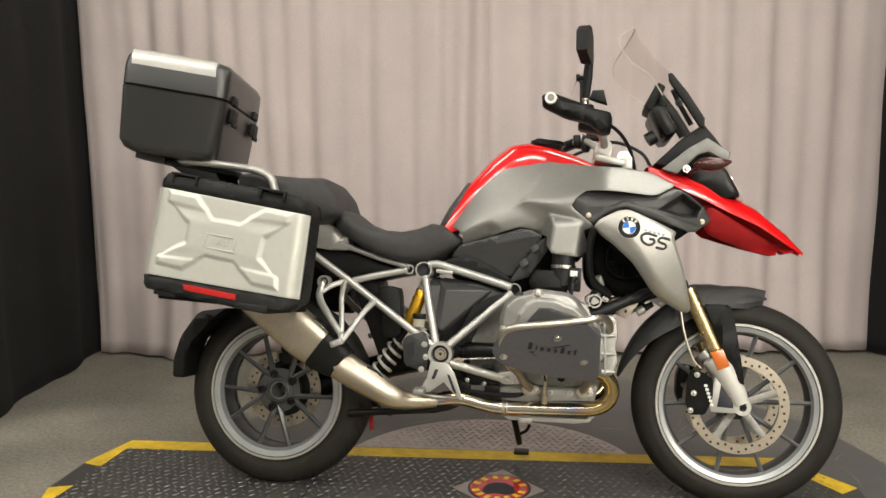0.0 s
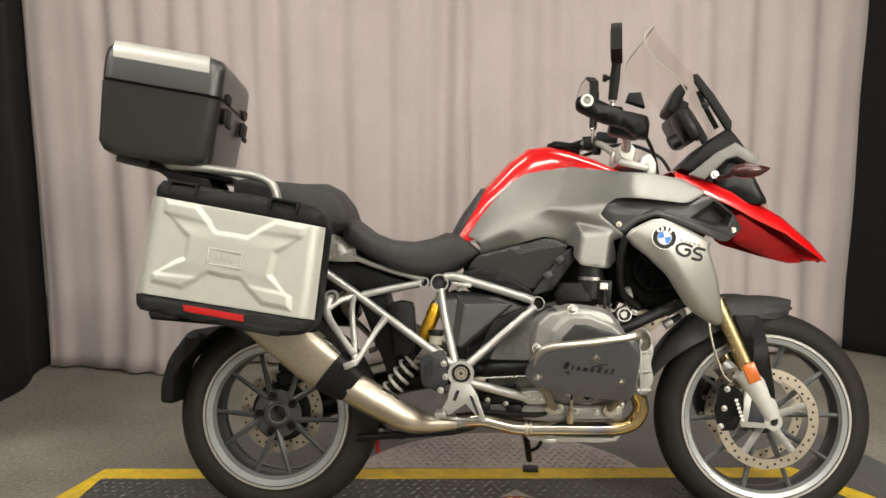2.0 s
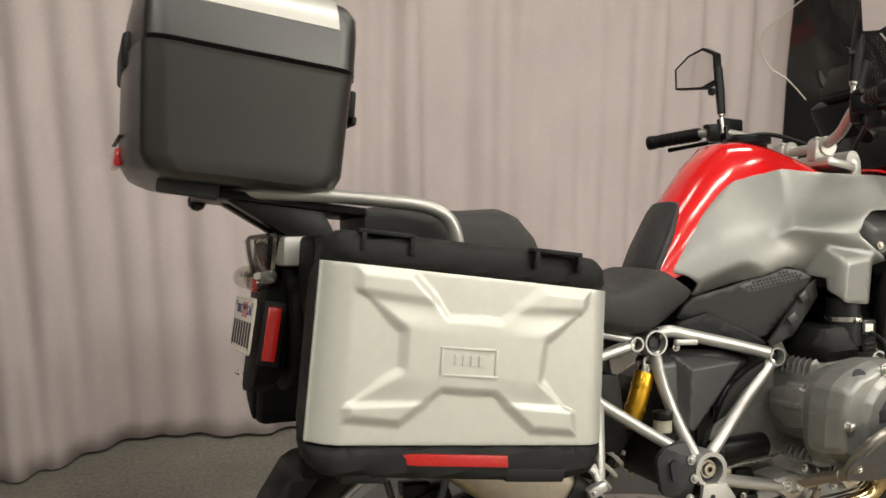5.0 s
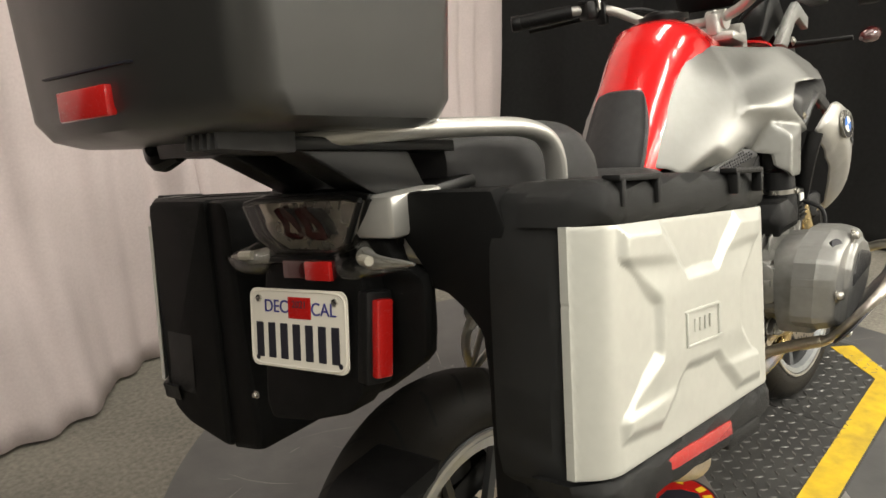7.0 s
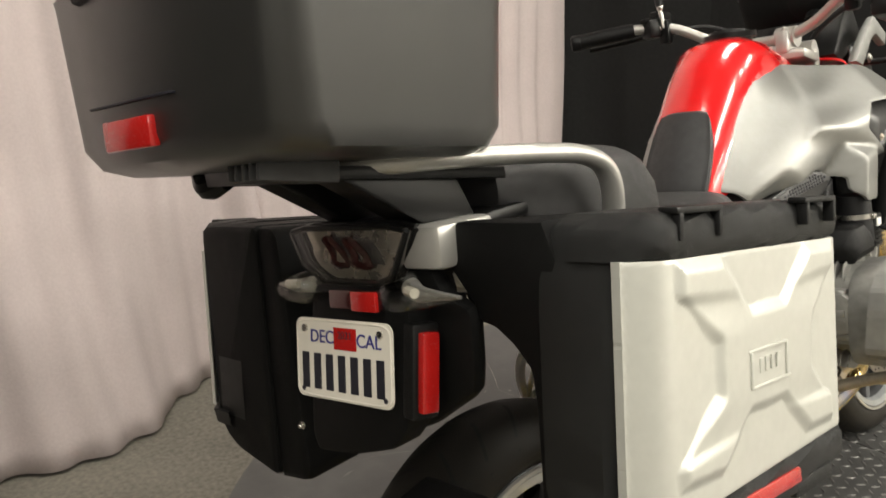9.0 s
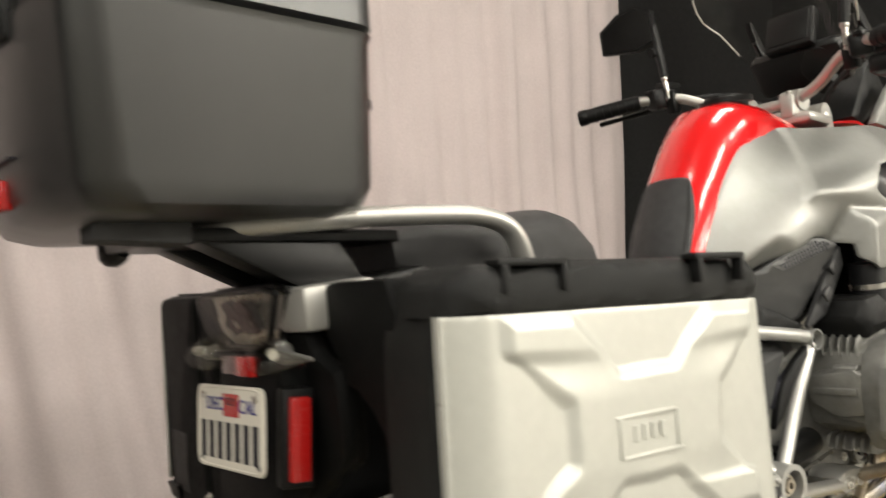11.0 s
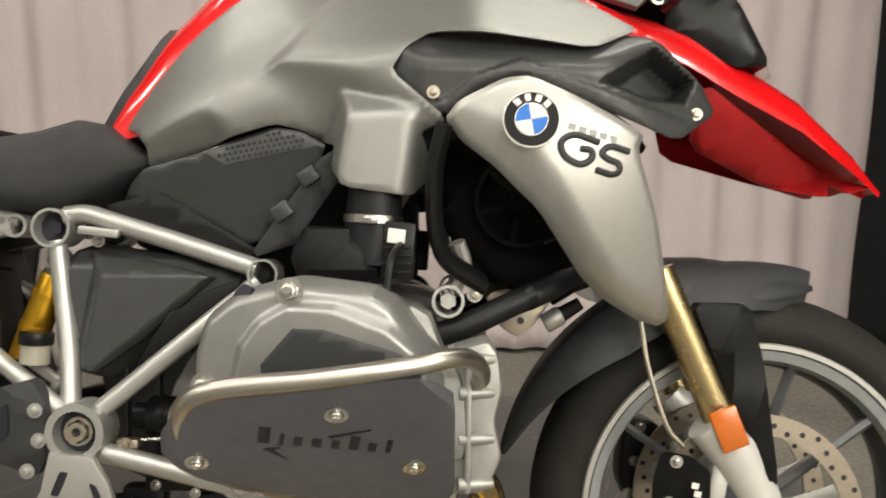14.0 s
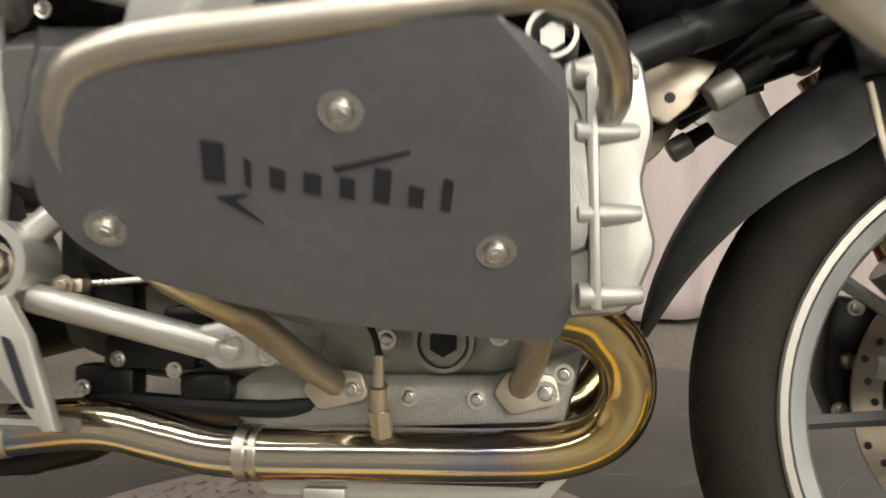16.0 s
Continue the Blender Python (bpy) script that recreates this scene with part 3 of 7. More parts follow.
part("scuff_mark", bm, SCUFF, turntable, "pale scratches", smooth=0)["kind"] = "stuff"
GRIT = material("pale_grit", (0.33, 0.31, 0.26), 0.9, 0.0, 0.3, 80)
bm = bmesh.new()
for _ in range(420):
    x, y = rnd.uniform(-1.45, 0.3), rnd.uniform(-0.6, 1.55)
    if math.hypot(x - 0.85, y - 0.10) < 1.29:
        continue
    r = rnd.choice((0.0008, 0.0012, 0.0018, 0.003))
    q = [bm.verts.new((x + r * math.cos(k) * rnd.uniform(0.7, 1.2), y + r * math.sin(k) * rnd.uniform(0.7, 1.2), 0.0004)) for k in (0.3, 1.6, 2.9, 4.1, 5.4)]
    t = bm.verts.new((x, y, r * 0.8))
    for k in range(5):
        bm.faces.new((q[k], q[(k + 1) % 5], t))
tagged(part("grit", bm, GRIT, smooth=0), "loose pale grit and paint specks on concrete", "grit", kind="stuff")

# ---- the motorcycle, in its own axes: x ahead, y to its left, z up from the tyres ----
bike = thing("motorcycle", LEAN_POSE, "silver and red adventure touring motorcycle leaning on its side stand", "motorcycle")
RC, FC = (0.0, 0.318), (1.507, 0.325)


def tyre_mesh(c, radius, rim_r, half, grooves, seed):
    """A tyre of full round section with a smooth, uncut crown."""
    prof = []
    for k in range(25):
        a = math.pi * k / 24
        y = -half * math.cos(a) if k not in (0, 24) else math.copysign(half * 0.72, k - 12)
        r = rim_r + (radius - rim_r) * (math.sin(a) ** 0.55 if k not in (0, 24) else 0)
        prof.append((r, y))
    return lathe(prof, c, 96)


def tread_mesh(c, radius, half, n, flip=1):
    """Slanted strips just proud of the crown; their near-black paints the shade of grooves."""
    bm = bmesh.new()
    for k in range(n):
        for side in (-1, 1):
            a0 = 2 * math.pi * (k + (0.5 if side > 0 else 0)) / n
            pts = []
            for t in np.linspace(0, 1, 7):
                y = side * half * (0.12 + 0.82 * t)
                s = math.sin(math.acos(max(-1, min(1, y / half)))) ** 0.55
                pts.append((a0 + flip * 0.16 * t ** 1.4, y, s))
            prev = None
            for a, y, s in pts:
                r = c[2] + (radius - c[2]) * s + 0.0006
                row = [bm.verts.new((c[0] + r * math.cos(a + w), y, c[1] + r * math.sin(a + w))) for w in (-0.011, 0.011)]
                if prev:
                    bm.faces.new((prev[0], prev[1], row[1], row[0]))
                prev = row
    return bm


# the grooves are not cut: their shade is this strip colour
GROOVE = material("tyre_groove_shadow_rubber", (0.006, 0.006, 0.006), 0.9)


def brake_disc(c, y, r0, r1, parent, name="brake_disc"):
    d = part(name, welded(lathe([(r0, y - 0.0025), (r1, y - 0.0025), (r1, y + 0.0025), (r0, y + 0.0025)], c, 64)), DISC, parent, "drilled steel brake disc")
    bm = bmesh.new()
    for k in range(40):
        a = 2 * math.pi * k / 40
        r = r0 + (r1 - r0) * (0.25, 0.5, 0.75, 0.5)[k % 4]
        p = Vector((c[0] + r * math.cos(a), 0, c[1] + r * math.sin(a)))
        b = rod(p + Vector((0, y - 0.0031, 0)), p + Vector((0, y + 0.0031, 0)), 0.0042, seg=8)
        me = bpy.data.meshes.new("t")
        b.to_mesh(me)
        b.free()
        bm.from_mesh(me)
        bpy.data.meshes.remove(me)
    h = part("drill_hole", bm, INK, d, "dark drilled holes", smooth=0)
    h["kind"] = "stuff"
    return d


def spoke(c, a0, r0, a1, r1, y0, y1, w0, w1, dep):
    """A tapering cast spoke with a raised spine."""
    p = Vector((c[0] + r0 * math.cos(a0), y0, c[1] + r0 * math.sin(a0)))
    q = Vector((c[0] + r1 * math.cos(a1), y1, c[1] + r1 * math.sin(a1)))
    d = (q - p).normalized()
    s = Vector((0, 1, 0)).cross(d).normalized()
    yv = Vector((0, 1, 0))
    rings = []
    for t in (0, 0.25, 0.5, 0.75, 1):
        o, w = p.lerp(q, t), w0 + (w1 - w0) * t
        if t == 1:
            w *= 1.25
        rings.append([o - yv * dep, o - yv * dep * 0.35 + s * w, o + yv * dep + s * w * 0.8, o + yv * dep - s * w * 0.8, o - yv * dep * 0.35 - s * w])
    return loft(rings)


def rim_mesh(c, r, half, seg=72):
    return welded(lathe([(r, -half), (r + 0.006, -half + 0.004), (r + 0.004, -half + 0.012), (r - 0.016, -half + 0.02), (r - 0.022, 0), (r - 0.016, half - 0.02), (r + 0.004, half - 0.012), (r + 0.006, half - 0.004), (r, half), (r - 0.010, half - 0.004), (r - 0.03, half - 0.03), (r - 0.034, 0), (r - 0.03, -half + 0.03), (r - 0.010, -half + 0.004)], c, seg))


SPOKE = material("light_grey_wheel_paint", (0.20, 0.205, 0.21), 0.38, 0.5, 0.08, 40, coat=0.2)
DARKSPOKE = material("dark_grey_wheel_paint", (0.085, 0.088, 0.090), 0.36, 0.4, 0.08, 40, coat=0.2)
LIP = material("satin_rim_band", (0.36, 0.375, 0.38), 0.36, 0.5, 0.08, 40, coat=0.1)
# rear wheel
rear_wheel = part("rear_wheel", rim_mesh(RC, 0.226, 0.078), RIM, bike, "grey cast rear wheel rim")
for y in (-0.078, 0.078):
    part("rim_edge", welded(lathe([(0.222, y - 0.004), (0.229, y - 0.004), (0.231, y), (0.229, y + 0.004), (0.222, y + 0.004)], RC, 72)), PALE, rear_wheel, "bright rim flange")
    t = 1 if y > 0 else -1
    part("rim_band", welded(lathe([(0.220, y - t * 0.001), (0.204, y - t * 0.007), (0.196, y - t * 0.022), (0.193, y - t * 0.022), (0.201, y - t * 0.004), (0.219, y + t * 0.001)], RC, 72)), LIP, rear_wheel, "satin grey band inside the rim")
part("tyre", tyre_mesh(RC, 0.318, 0.216, 0.086, 0, 1), RUBBER, rear_wheel, "black road tyre with slanted tread grooves", 60)
part("tread_groove", tread_mesh((*RC, 0.216), 0.318, 0.086, 26), GROOVE, rear_wheel, "near-black strips for the shade in tread grooves")["kind"] = "stuff"
for b in (178, 250, 322, 34, 106):
    for tip in (b, b + 33):
        part("spoke", spoke(RC, radians(b + 12 + (tip - b - 12) * 0.25), 0.052, radians(tip), 0.205, -0.040, -0.050, 0.0105, 0.0055, 0.011), DARKSPOKE, rear_wheel)
    a = radians(b)
    part("wheel_bolt", merged(ring((RC[0] + 0.058 * math.cos(a), -0.060, RC[1] + 0.058 * math.sin(a)), (0, -1, 0), 0.013, 0.004, 0.02), rod((RC[0] + 0.058 * math.cos(a), -0.045, RC[1] + 0.058 * math.sin(a)), (RC[0] + 0.058 * math.cos(a), -0.052, RC[1] + 0.058 * math.sin(a)), 0.008, seg=6)), SATIN, rear_wheel)
part("hub", welded(lathe([(0.030, -0.052), (0.036, -0.058), (0.042, -0.055), (0.047, -0.05), (0.075, -0.046), (0.072, -0.02), (0.06, 0.02), (0.030, 0.02)], RC, 48)), RIM, rear_wheel, "five-bolt hub with a hollow centre")
part("hub_sleeve", welded(lathe([(0.030, -0.050), (0.030, 0.05), (0.027, 0.05), (0.027, -0.050)], RC, 32)), DARKCAST, rear_wheel)
brake_disc(RC, 0.005, 0.090, 0.1325, rear_wheel)
part("disc_carrier", welded(lathe([(0.05, 0.0), (0.095, 0.002), (0.095, 0.008), (0.05, 0.01)], RC, 40)), SATIN, rear_wheel)
part("valve", rod((0.195 * math.cos(-0.72), -0.03, 0.318 + 0.195 * math.sin(-0.72)), (0.175 * math.cos(-0.72), -0.035, 0.318 + 0.175 * math.sin(-0.72)), 0.004), MACHINED, rear_wheel)

# front wheel
front_wheel = part("front_wheel", rim_mesh(FC, 0.250, 0.056), RIM, bike, "grey cast front wheel rim")
for y in (-0.056, 0.056):
    part("rim_edge", welded(lathe([(0.246, y - 0.004), (0.253, y - 0.004), (0.255, y), (0.253, y + 0.004), (0.246, y + 0.004)], FC, 72)), PALE, front_wheel, "bright rim flange")
    t = 1 if y > 0 else -1
    part("rim_band", welded(lathe([(0.244, y - t * 0.001), (0.232, y - t * 0.006), (0.226, y - t * 0.018), (0.223, y - t * 0.018), (0.229, y - t * 0.003), (0.243, y + t * 0.001)], FC, 72)), LIP, front_wheel, "satin grey band inside the rim")
part("tyre", tyre_mesh(FC, 0.325, 0.240, 0.062, 0, 2), RUBBER, front_wheel, "black road tyre with slanted tread grooves", 60)
part("tread_groove", tread_mesh((*FC, 0.240), 0.325, 0.062, 28, -1), GROOVE, front_wheel, "near-black strips for the shade in tread grooves")["kind"] = "stuff"
for k in range(10):
    a = radians(2 + 36 * k)
    part("spoke", spoke(FC, a - radians(5 if k % 2 else -5), 0.045, a, 0.232, -0.012, -0.030, 0.009, 0.0055, 0.011), SPOKE, front_wheel)
part("hub", welded(lathe([(0.0, -0.075), (0.022, -0.075), (0.03, -0.06), (0.04, -0.03), (0.052, -0.02), (0.052, 0.02), (0.03, 0.06), (0.0, 0.075)], FC, 40)), RIM, front_wheel)
for s in (-1, 1):
    brake_disc(FC, s * 0.066, 0.122, 0.1525, front_wheel)
    for k in range(5):
        a = radians(20 + 72 * k)
        part("disc_arm", spoke(FC, a, 0.03, a, 0.132, s * 0.060, s * 0.064, 0.012, 0.010, 0.004), CAST, front_wheel)

# rear drive, swingarm and rear brake on the far side
part("swingarm", tube([(0.56, 0.10, 0.45), (0.35, 0.13, 0.40), (0.15, 0.12, 0.34), (0.0, 0.10, 0.318)], [0.05, 0.045, 0.05, 0.07], 16), SATIN, bike, "black single-sided swingarm")
part("final_drive", welded(lathe([(0.0, 0.05), (0.07, 0.05), (0.085, 0.075), (0.08, 0.13), (0.05, 0.155), (0.0, 0.16)], RC, 40)), DARKCAST, bike)
part("rear_caliper", merged(box((0.04, 0.01, 0.43), (0.11, 0.06, 0.05), 0.008, (0, -15, 0)), box((0.02, 0.01, 0.46), (0.06, 0.05, 0.03), 0.006)), SATIN, bike, "black rear brake caliper")

# rear hugger behind the tyre
part("rear_fender", panel([(-0.14, 0.600), (-0.250, 0.585), (-0.312, 0.500), (-0.335, 0.420), (-0.335, 0.365), (-0.292, 0.362), (-0.285, 0.470), (-0.20, 0.565)], lambda x, z: -0.165, 0.130, 0.012, step=0.04), BLACK, bike, "black plastic rear mudguard")

# front mudguard over the wheel
def fender_mesh(a0, a1, r0, r1, w0, w1, cut):
    rings = []
    for k in range(29):
        t = k / 28
        a = radians(a0 + (a1 - a0) * t)
        w = w0 + (w1 - w0) * t
        if t < cut:
            w *= (t / cut) ** 0.6 * 0.95 + 0.05
        e = max(0, (t - 0.72) / 0.28)
        w *= 1 - 0.75 * e ** 1.5
        r = r0 + (r1 - r0) * t
        skirt = 0.004 + 0.062 * min(1.0, t / 0.42)
        row = []
        for j in range(15):
            s = -1 + 2 * j / 14
            rr = r - skirt * abs(s) ** 4
            row.append((FC[0] + rr * math.cos(a), s * w, FC[1] + rr * math.sin(a)))
        rings.append(row)
    bm = loft(rings, caps=False, closed=False)
    r = bmesh.ops.extrude_face_region(bm, geom=bm.faces[:])
    for v in (g for g in r["geom"] if isinstance(g, bmesh.types.BMVert)):
        d = Vector((v.co.x - FC[0], 0, v.co.z - FC[1])).normalized()
        v.co -= d * 0.005
    return bm


part("front_fender", fender_mesh(169, 75, 0.380, 0.372, 0.090, 0.085, 0.3), GREY, bike, "matt black front mudguard")
rows = []
for x, top, low, hw in ((1.330, 0.690, 0.640, 0.070), (1.380, 0.702, 0.645, 0.074), (1.430, 0.703, 0.648, 0.074), (1.480, 0.697, 0.647, 0.070), (1.530, 0.686, 0.648, 0.060), (1.575, 0.673, 0.653, 0.040), (1.605, 0.663, 0.659, 0.012)):
    rows.append([(x, t * hw, low + (top - low) * (1 - abs(t) ** 3.2)) for t in np.linspace(-1, 1, 15).tolist()])
bm = loft(rows, caps=False, closed=False)
rr = bmesh.ops.extrude_face_region(bm, geom=bm.faces[:])
bmesh.ops.translate(bm, vec=(0, 0, -0.005), verts=[v for v in rr["geom"] if isinstance(v, bmesh.types.BMVert)])
part("fender_beak", bm, GREY, bike, "pointed black mudguard nose", 50)

# fork
FORKWHITE = material("pale_fork_paint", (0.60, 0.585, 0.55), 0.42, 0.2, 0.05, 40)
for s in (-1, 1):
    y = s * 0.112
    leg = part("fork_leg", rod((1.456, y, 0.435), (1.346, y, 0.685), 0.0235, seg=24), FORKGOLD, bike, "pale gold fork tube")
    low = part("fork_bottom", tube([(1.418, y, 0.475), (1.455, y, 0.435), (1.488, y, 0.375), (1.505, y, 0.335)], [0.033, 0.036, 0.031, 0.025], 16), FORKWHITE, bike, "pale silver fork bottom")
    part("axle_clamp", ring((1.507, y - 0.014 if s < 0 else y - 0.02, 0.326), (0, -1, 0), 0.026, 0.013, 0.034), PALE, low)
    part("caliper_bracket", prism([(1.500, 0.352), (1.440, 0.428), (1.425, 0.415), (1.408, 0.325), (1.412, 0.308), (1.500, 0.305)], y - 0.012, y + 0.012, 0.003), PALE, low)
    part("bracket_window", prism([(1.480, 0.345), (1.445, 0.395), (1.432, 0.325), (1.480, 0.322)], y - 0.0135, y + 0.0135, 0.001), INK, low, "dark opening through the bracket")
    part("fork_reflector", box((1.437, y + s * 0.037, 0.472), (0.038, 0.010, 0.058), 0.003, (0, -22, 0)), AMBER, bike, "amber side reflector")
    part("fork_shield", panel([(1.392, 0.640), (1.470, 0.640), (1.490, 0.560), (1.512, 0.400), (1.500, 0.375), (1.470, 0.430), (1.425, 0.560)], lambda x, z, y=y: y - 0.030, 0.030, 0.012, step=0.05), BLACK, bike, "black fork guard")
    cal = part("brake_caliper", prism([(1.352, 0.437), (1.392, 0.430), (1.420, 0.408), (1.418, 0.350), (1.395, 0.300), (1.350, 0.298), (1.336, 0.335), (1.340, 0.400)], y - 0.018, y + 0.03 * s + 0.012, 0.008, 1), SATIN, bike, "black radial brake caliper")
    for bx, bz in ((1.372, 0.422), (1.352, 0.312), (1.362, 0.365)):
        part("caliper_bolt", bolt((bx, y - 0.018, bz), (0, -1, 0), 0.006), MACHINED, cal)
    if s < 0:
        part("caliper_lettering", merged(*[box((1.405 - 0.0035 * (k - 3), y - 0.0188, 0.366 + 0.0115 * (k - 3)), (0.010, 0.001, 0.0085), 0.0005, (0, 12, 0)) for k in range(6)]), WHITE, cal, "white raised marking as short bars", 0)
part("speed_sensor_cable", tube([(1.325, -0.105, 0.62), (1.335, -0.115, 0.55), (1.36, -0.12, 0.47), (1.385, -0.115, 0.44)], 0.0035, 8), STAIN, bike)
part("lower_fork_bridge", merged(box((1.30, 0.015, 0.76), (0.06, 0.20, 0.03), 0.01, (0, -18, 0))), CAST, bike)
part("telelever_arm", merged(tube([(1.33, -0.07, 0.70), (1.22, -0.07, 0.66), (1.08, -0.09, 0.60)], 0.016), tube([(1.33, 0.07, 0.70), (1.22, 0.07, 0.66), (1.08, 0.09, 0.60)], 0.016), rod((1.33, -0.11, 0.70), (1.33, 0.11, 0.70), 0.018)), SATIN, bike)

# ---- bodywork ----
# tank: a red saddle over the middle, silver covers on both sides


def tank_rings():
    """Cross sections of the tank from the seat to the steering head: (x, top z, half width, lower z)."""
    rows = [(0.545, 0.872, 0.074, 0.850), (0.580, 0.938, 0.084, 0.860), (0.640, 1.022, 0.096, 0.875), (0.722, 1.110, 0.104, 0.90), (0.782, 1.156, 0.108, 0.95), (0.835, 1.163, 0.110, 1.00), (0.900, 1.152, 0.108, 1.01), (0.980, 1.126, 0.100, 1.01), (1.065, 1.088, 0.095, 1.00)]
    rings = []
    for x, top, hw, low in rows:
        r = []
        for k in range(25):
            a = math.pi * k / 24
            c, s = math.cos(a), math.sin(a)
            r.append((x + 0.02 * abs(c), math.copysign(hw * abs(c) ** 0.7, c), low + (top - low) * s ** 0.55))
        rings.append(r)
    return rings


def tank_point(x, g):
    """A point on the tank: along its length at x, round its girth from 0 (its left) to 1 (its right)."""
    base = [curve_points(list(r), 1) for r in tank_rings()]
    xs = [0.545, 0.580, 0.640, 0.722, 0.782, 0.835]
    u = float(np.interp(x, xs, range(6)))
    k = min(int(u), 4)
    f, h = u - k, g * 24
    m = min(int(h), 23)
    h -= m
    p = [base[k + i][m + j] for i in (0, 1) for j in (0, 1)]
    return (p[0] * (1 - h) + p[1] * h) * (1 - f) + (p[2] * (1 - h) + p[3] * h) * f


def knee_pad_mesh():
    """The rubber pad on the tank's rear face: wide at the seat, narrower and cut off at its top."""
    rows = []
    for i in range(15):
        t = i / 14
        row = []
        for j in range(21):
            w = -1 + 2 * j / 20
            x = 0.546 + 0.104 * t - 0.012 * max(0, abs(w) - 0.72) / 0.28 * max(0, t - 0.6) / 0.4
            g = 0.5 + w * (0.37 - 0.215 * t ** 1.15)
            p = tank_point(x, g)
            du, dv = tank_point(x + 0.004, g) - p, tank_point(x, min(1, g + 0.01)) - tank_point(x, max(0, g - 0.01))
            n = du.cross(dv).normalized()
            if n.dot(p - Vector((x + 0.12, 0, 0.88))) < 0:
                n = -n
            edge = min(1.0, 9 * min(t + 0.03, 1 - t), 7 * (1 - abs(w)))
            row.append(p + n * (0.011 * edge ** 0.5 - 0.002 - (0.003 if abs(w) < 0.72 and t < 0.9 else 0)))
        rows.append(row)
    return loft(rows, caps=False, closed=False)


part("tank_saddle", centred(loft(tank_rings())), RED, bike, "glossy red tank centre cover", 50)
part("tank_cap", centred(merged(rod((0.905, 0, 1.150), (0.91, 0, 1.172), 0.048, seg=28, bev=0.004), ring((0.905, 0, 1.158), (0.05, 0, 1), 0.058, 0.008, -0.012))), SATIN, bike, "black tank filler cap")

# one silver flank: a barrel-shaped tank side, a faceted shoulder and the air duct grown out of it
tank_main = smooth_field([(0.579, 0.890, -0.096), (0.62, 0.942, -0.100), (0.679, 1.000, -0.106), (0.738, 1.046, -0.108), (0.787, 1.080, -0.108), (0.830, 1.103, -0.110), (0.62, 0.83, -0.150), (0.66, 0.88, -0.150), (0.70, 0.93, -0.166), (0.76, 0.98, -0.180), (0.76, 0.88, -0.200), (0.84, 1.03, -0.165), (0.84, 0.93, -0.203), (0.92, 1.09, -0.106), (0.92, 0.98, -0.190), (0.92, 0.88, -0.205), (1.05, 1.075, -0.102), (1.05, 0.95, -0.200), (1.25, 1.04, -0.145), (1.28, 0.98, -0.170)])
fold_a, fold_b = plane(0.722, 0.895, -0.192, -0.75, -0.70), plane(0.80, 0.893, -0.202, -0.05, -0.85)
sh_top, sh_side = plane(0.90, 0.945, -0.243, -0.301, 0.938), plane(0.90, 0.940, -0.242, -0.190, -0.080)
sh_low, sh_rear = plane(0.895, 0.947, -0.243, -0.517, -0.749), plane(0.848, 0.958, -0.224, -1.73, 1.82)
sh_front = plane(1.10, 0.980, -0.262, 0.26, 0.90)
du_face, du_left = plane(0.960, 0.830, -0.266, 0.10, -0.04), plane(0.914, 0.830, -0.250, -2.2, 0.35)
du_right, du_top = plane(1.004, 0.830, -0.262, 1.15, -0.2), plane(0.960, 0.884, -0.262, 0.0, 1.3)


def flank(x, z):
    t = smax(tank_main(x, z), smin(fold_a(x, z), fold_b(x, z), 0.010), 0.010)
    s = smax(smax(sh_top(x, z), sh_side(x, z), 0.020), smax(sh_low(x, z), smax(sh_rear(x, z), sh_front(x, z), 0.012), 0.012), 0.012)
    d = smax(smax(du_face(x, z), du_right(x, z), 0.010), smax(du_left(x, z), du_top(x, z), 0.016), 0.018)
    return smin(smin(t, s, 0.030), d, 0.012)


FLANK_OUT = [(0.579, 0.881), (0.599, 0.908), (0.620, 0.932), (0.679, 0.990), (0.738, 1.043), (0.787, 1.083), (0.830, 1.102), (0.875, 1.097), (0.955, 1.080), (1.060, 1.064), (1.165, 1.056), (1.235, 1.042), (1.300, 1.000), (1.233, 0.964), (1.122, 0.976), (1.031, 0.981), (1.000, 0.960), (0.982, 0.931), (1.053, 0.870), (1.020, 0.858), (1.030, 0.826), (1.030, 0.800), (1.008, 0.776), (0.926, 0.786), (0.908, 0.812), (0.910, 0.840), (0.895, 0.847), (0.861, 0.864), (0.827, 0.871), (0.757, 0.852), (0.705, 0.836), (0.636, 0.818), (0.640, 0.846), (0.622, 0.866)]
AIR_OUT = [(0.633, 0.817), (0.705, 0.833), (0.757, 0.849), (0.827, 0.868), (0.861, 0.861), (0.895, 0.844), (0.886, 0.824), (0.794, 0.706), (0.657, 0.765), (0.600, 0.772), (0.610, 0.795)]
air_main = smooth_field([(0.60, 0.78, -0.128), (0.70, 0.82, -0.168), (0.70, 0.74, -0.140), (0.84, 0.86, -0.200), (0.80, 0.71, -0.165), (0.89, 0.83, -0.205)], 1)
GRILLE = [(0.727, 0.836), (0.754, 0.820), (0.888, 0.843), (0.861, 0.858), (0.828, 0.864)]


def air_face(x, z):
    return air_main(x, z)


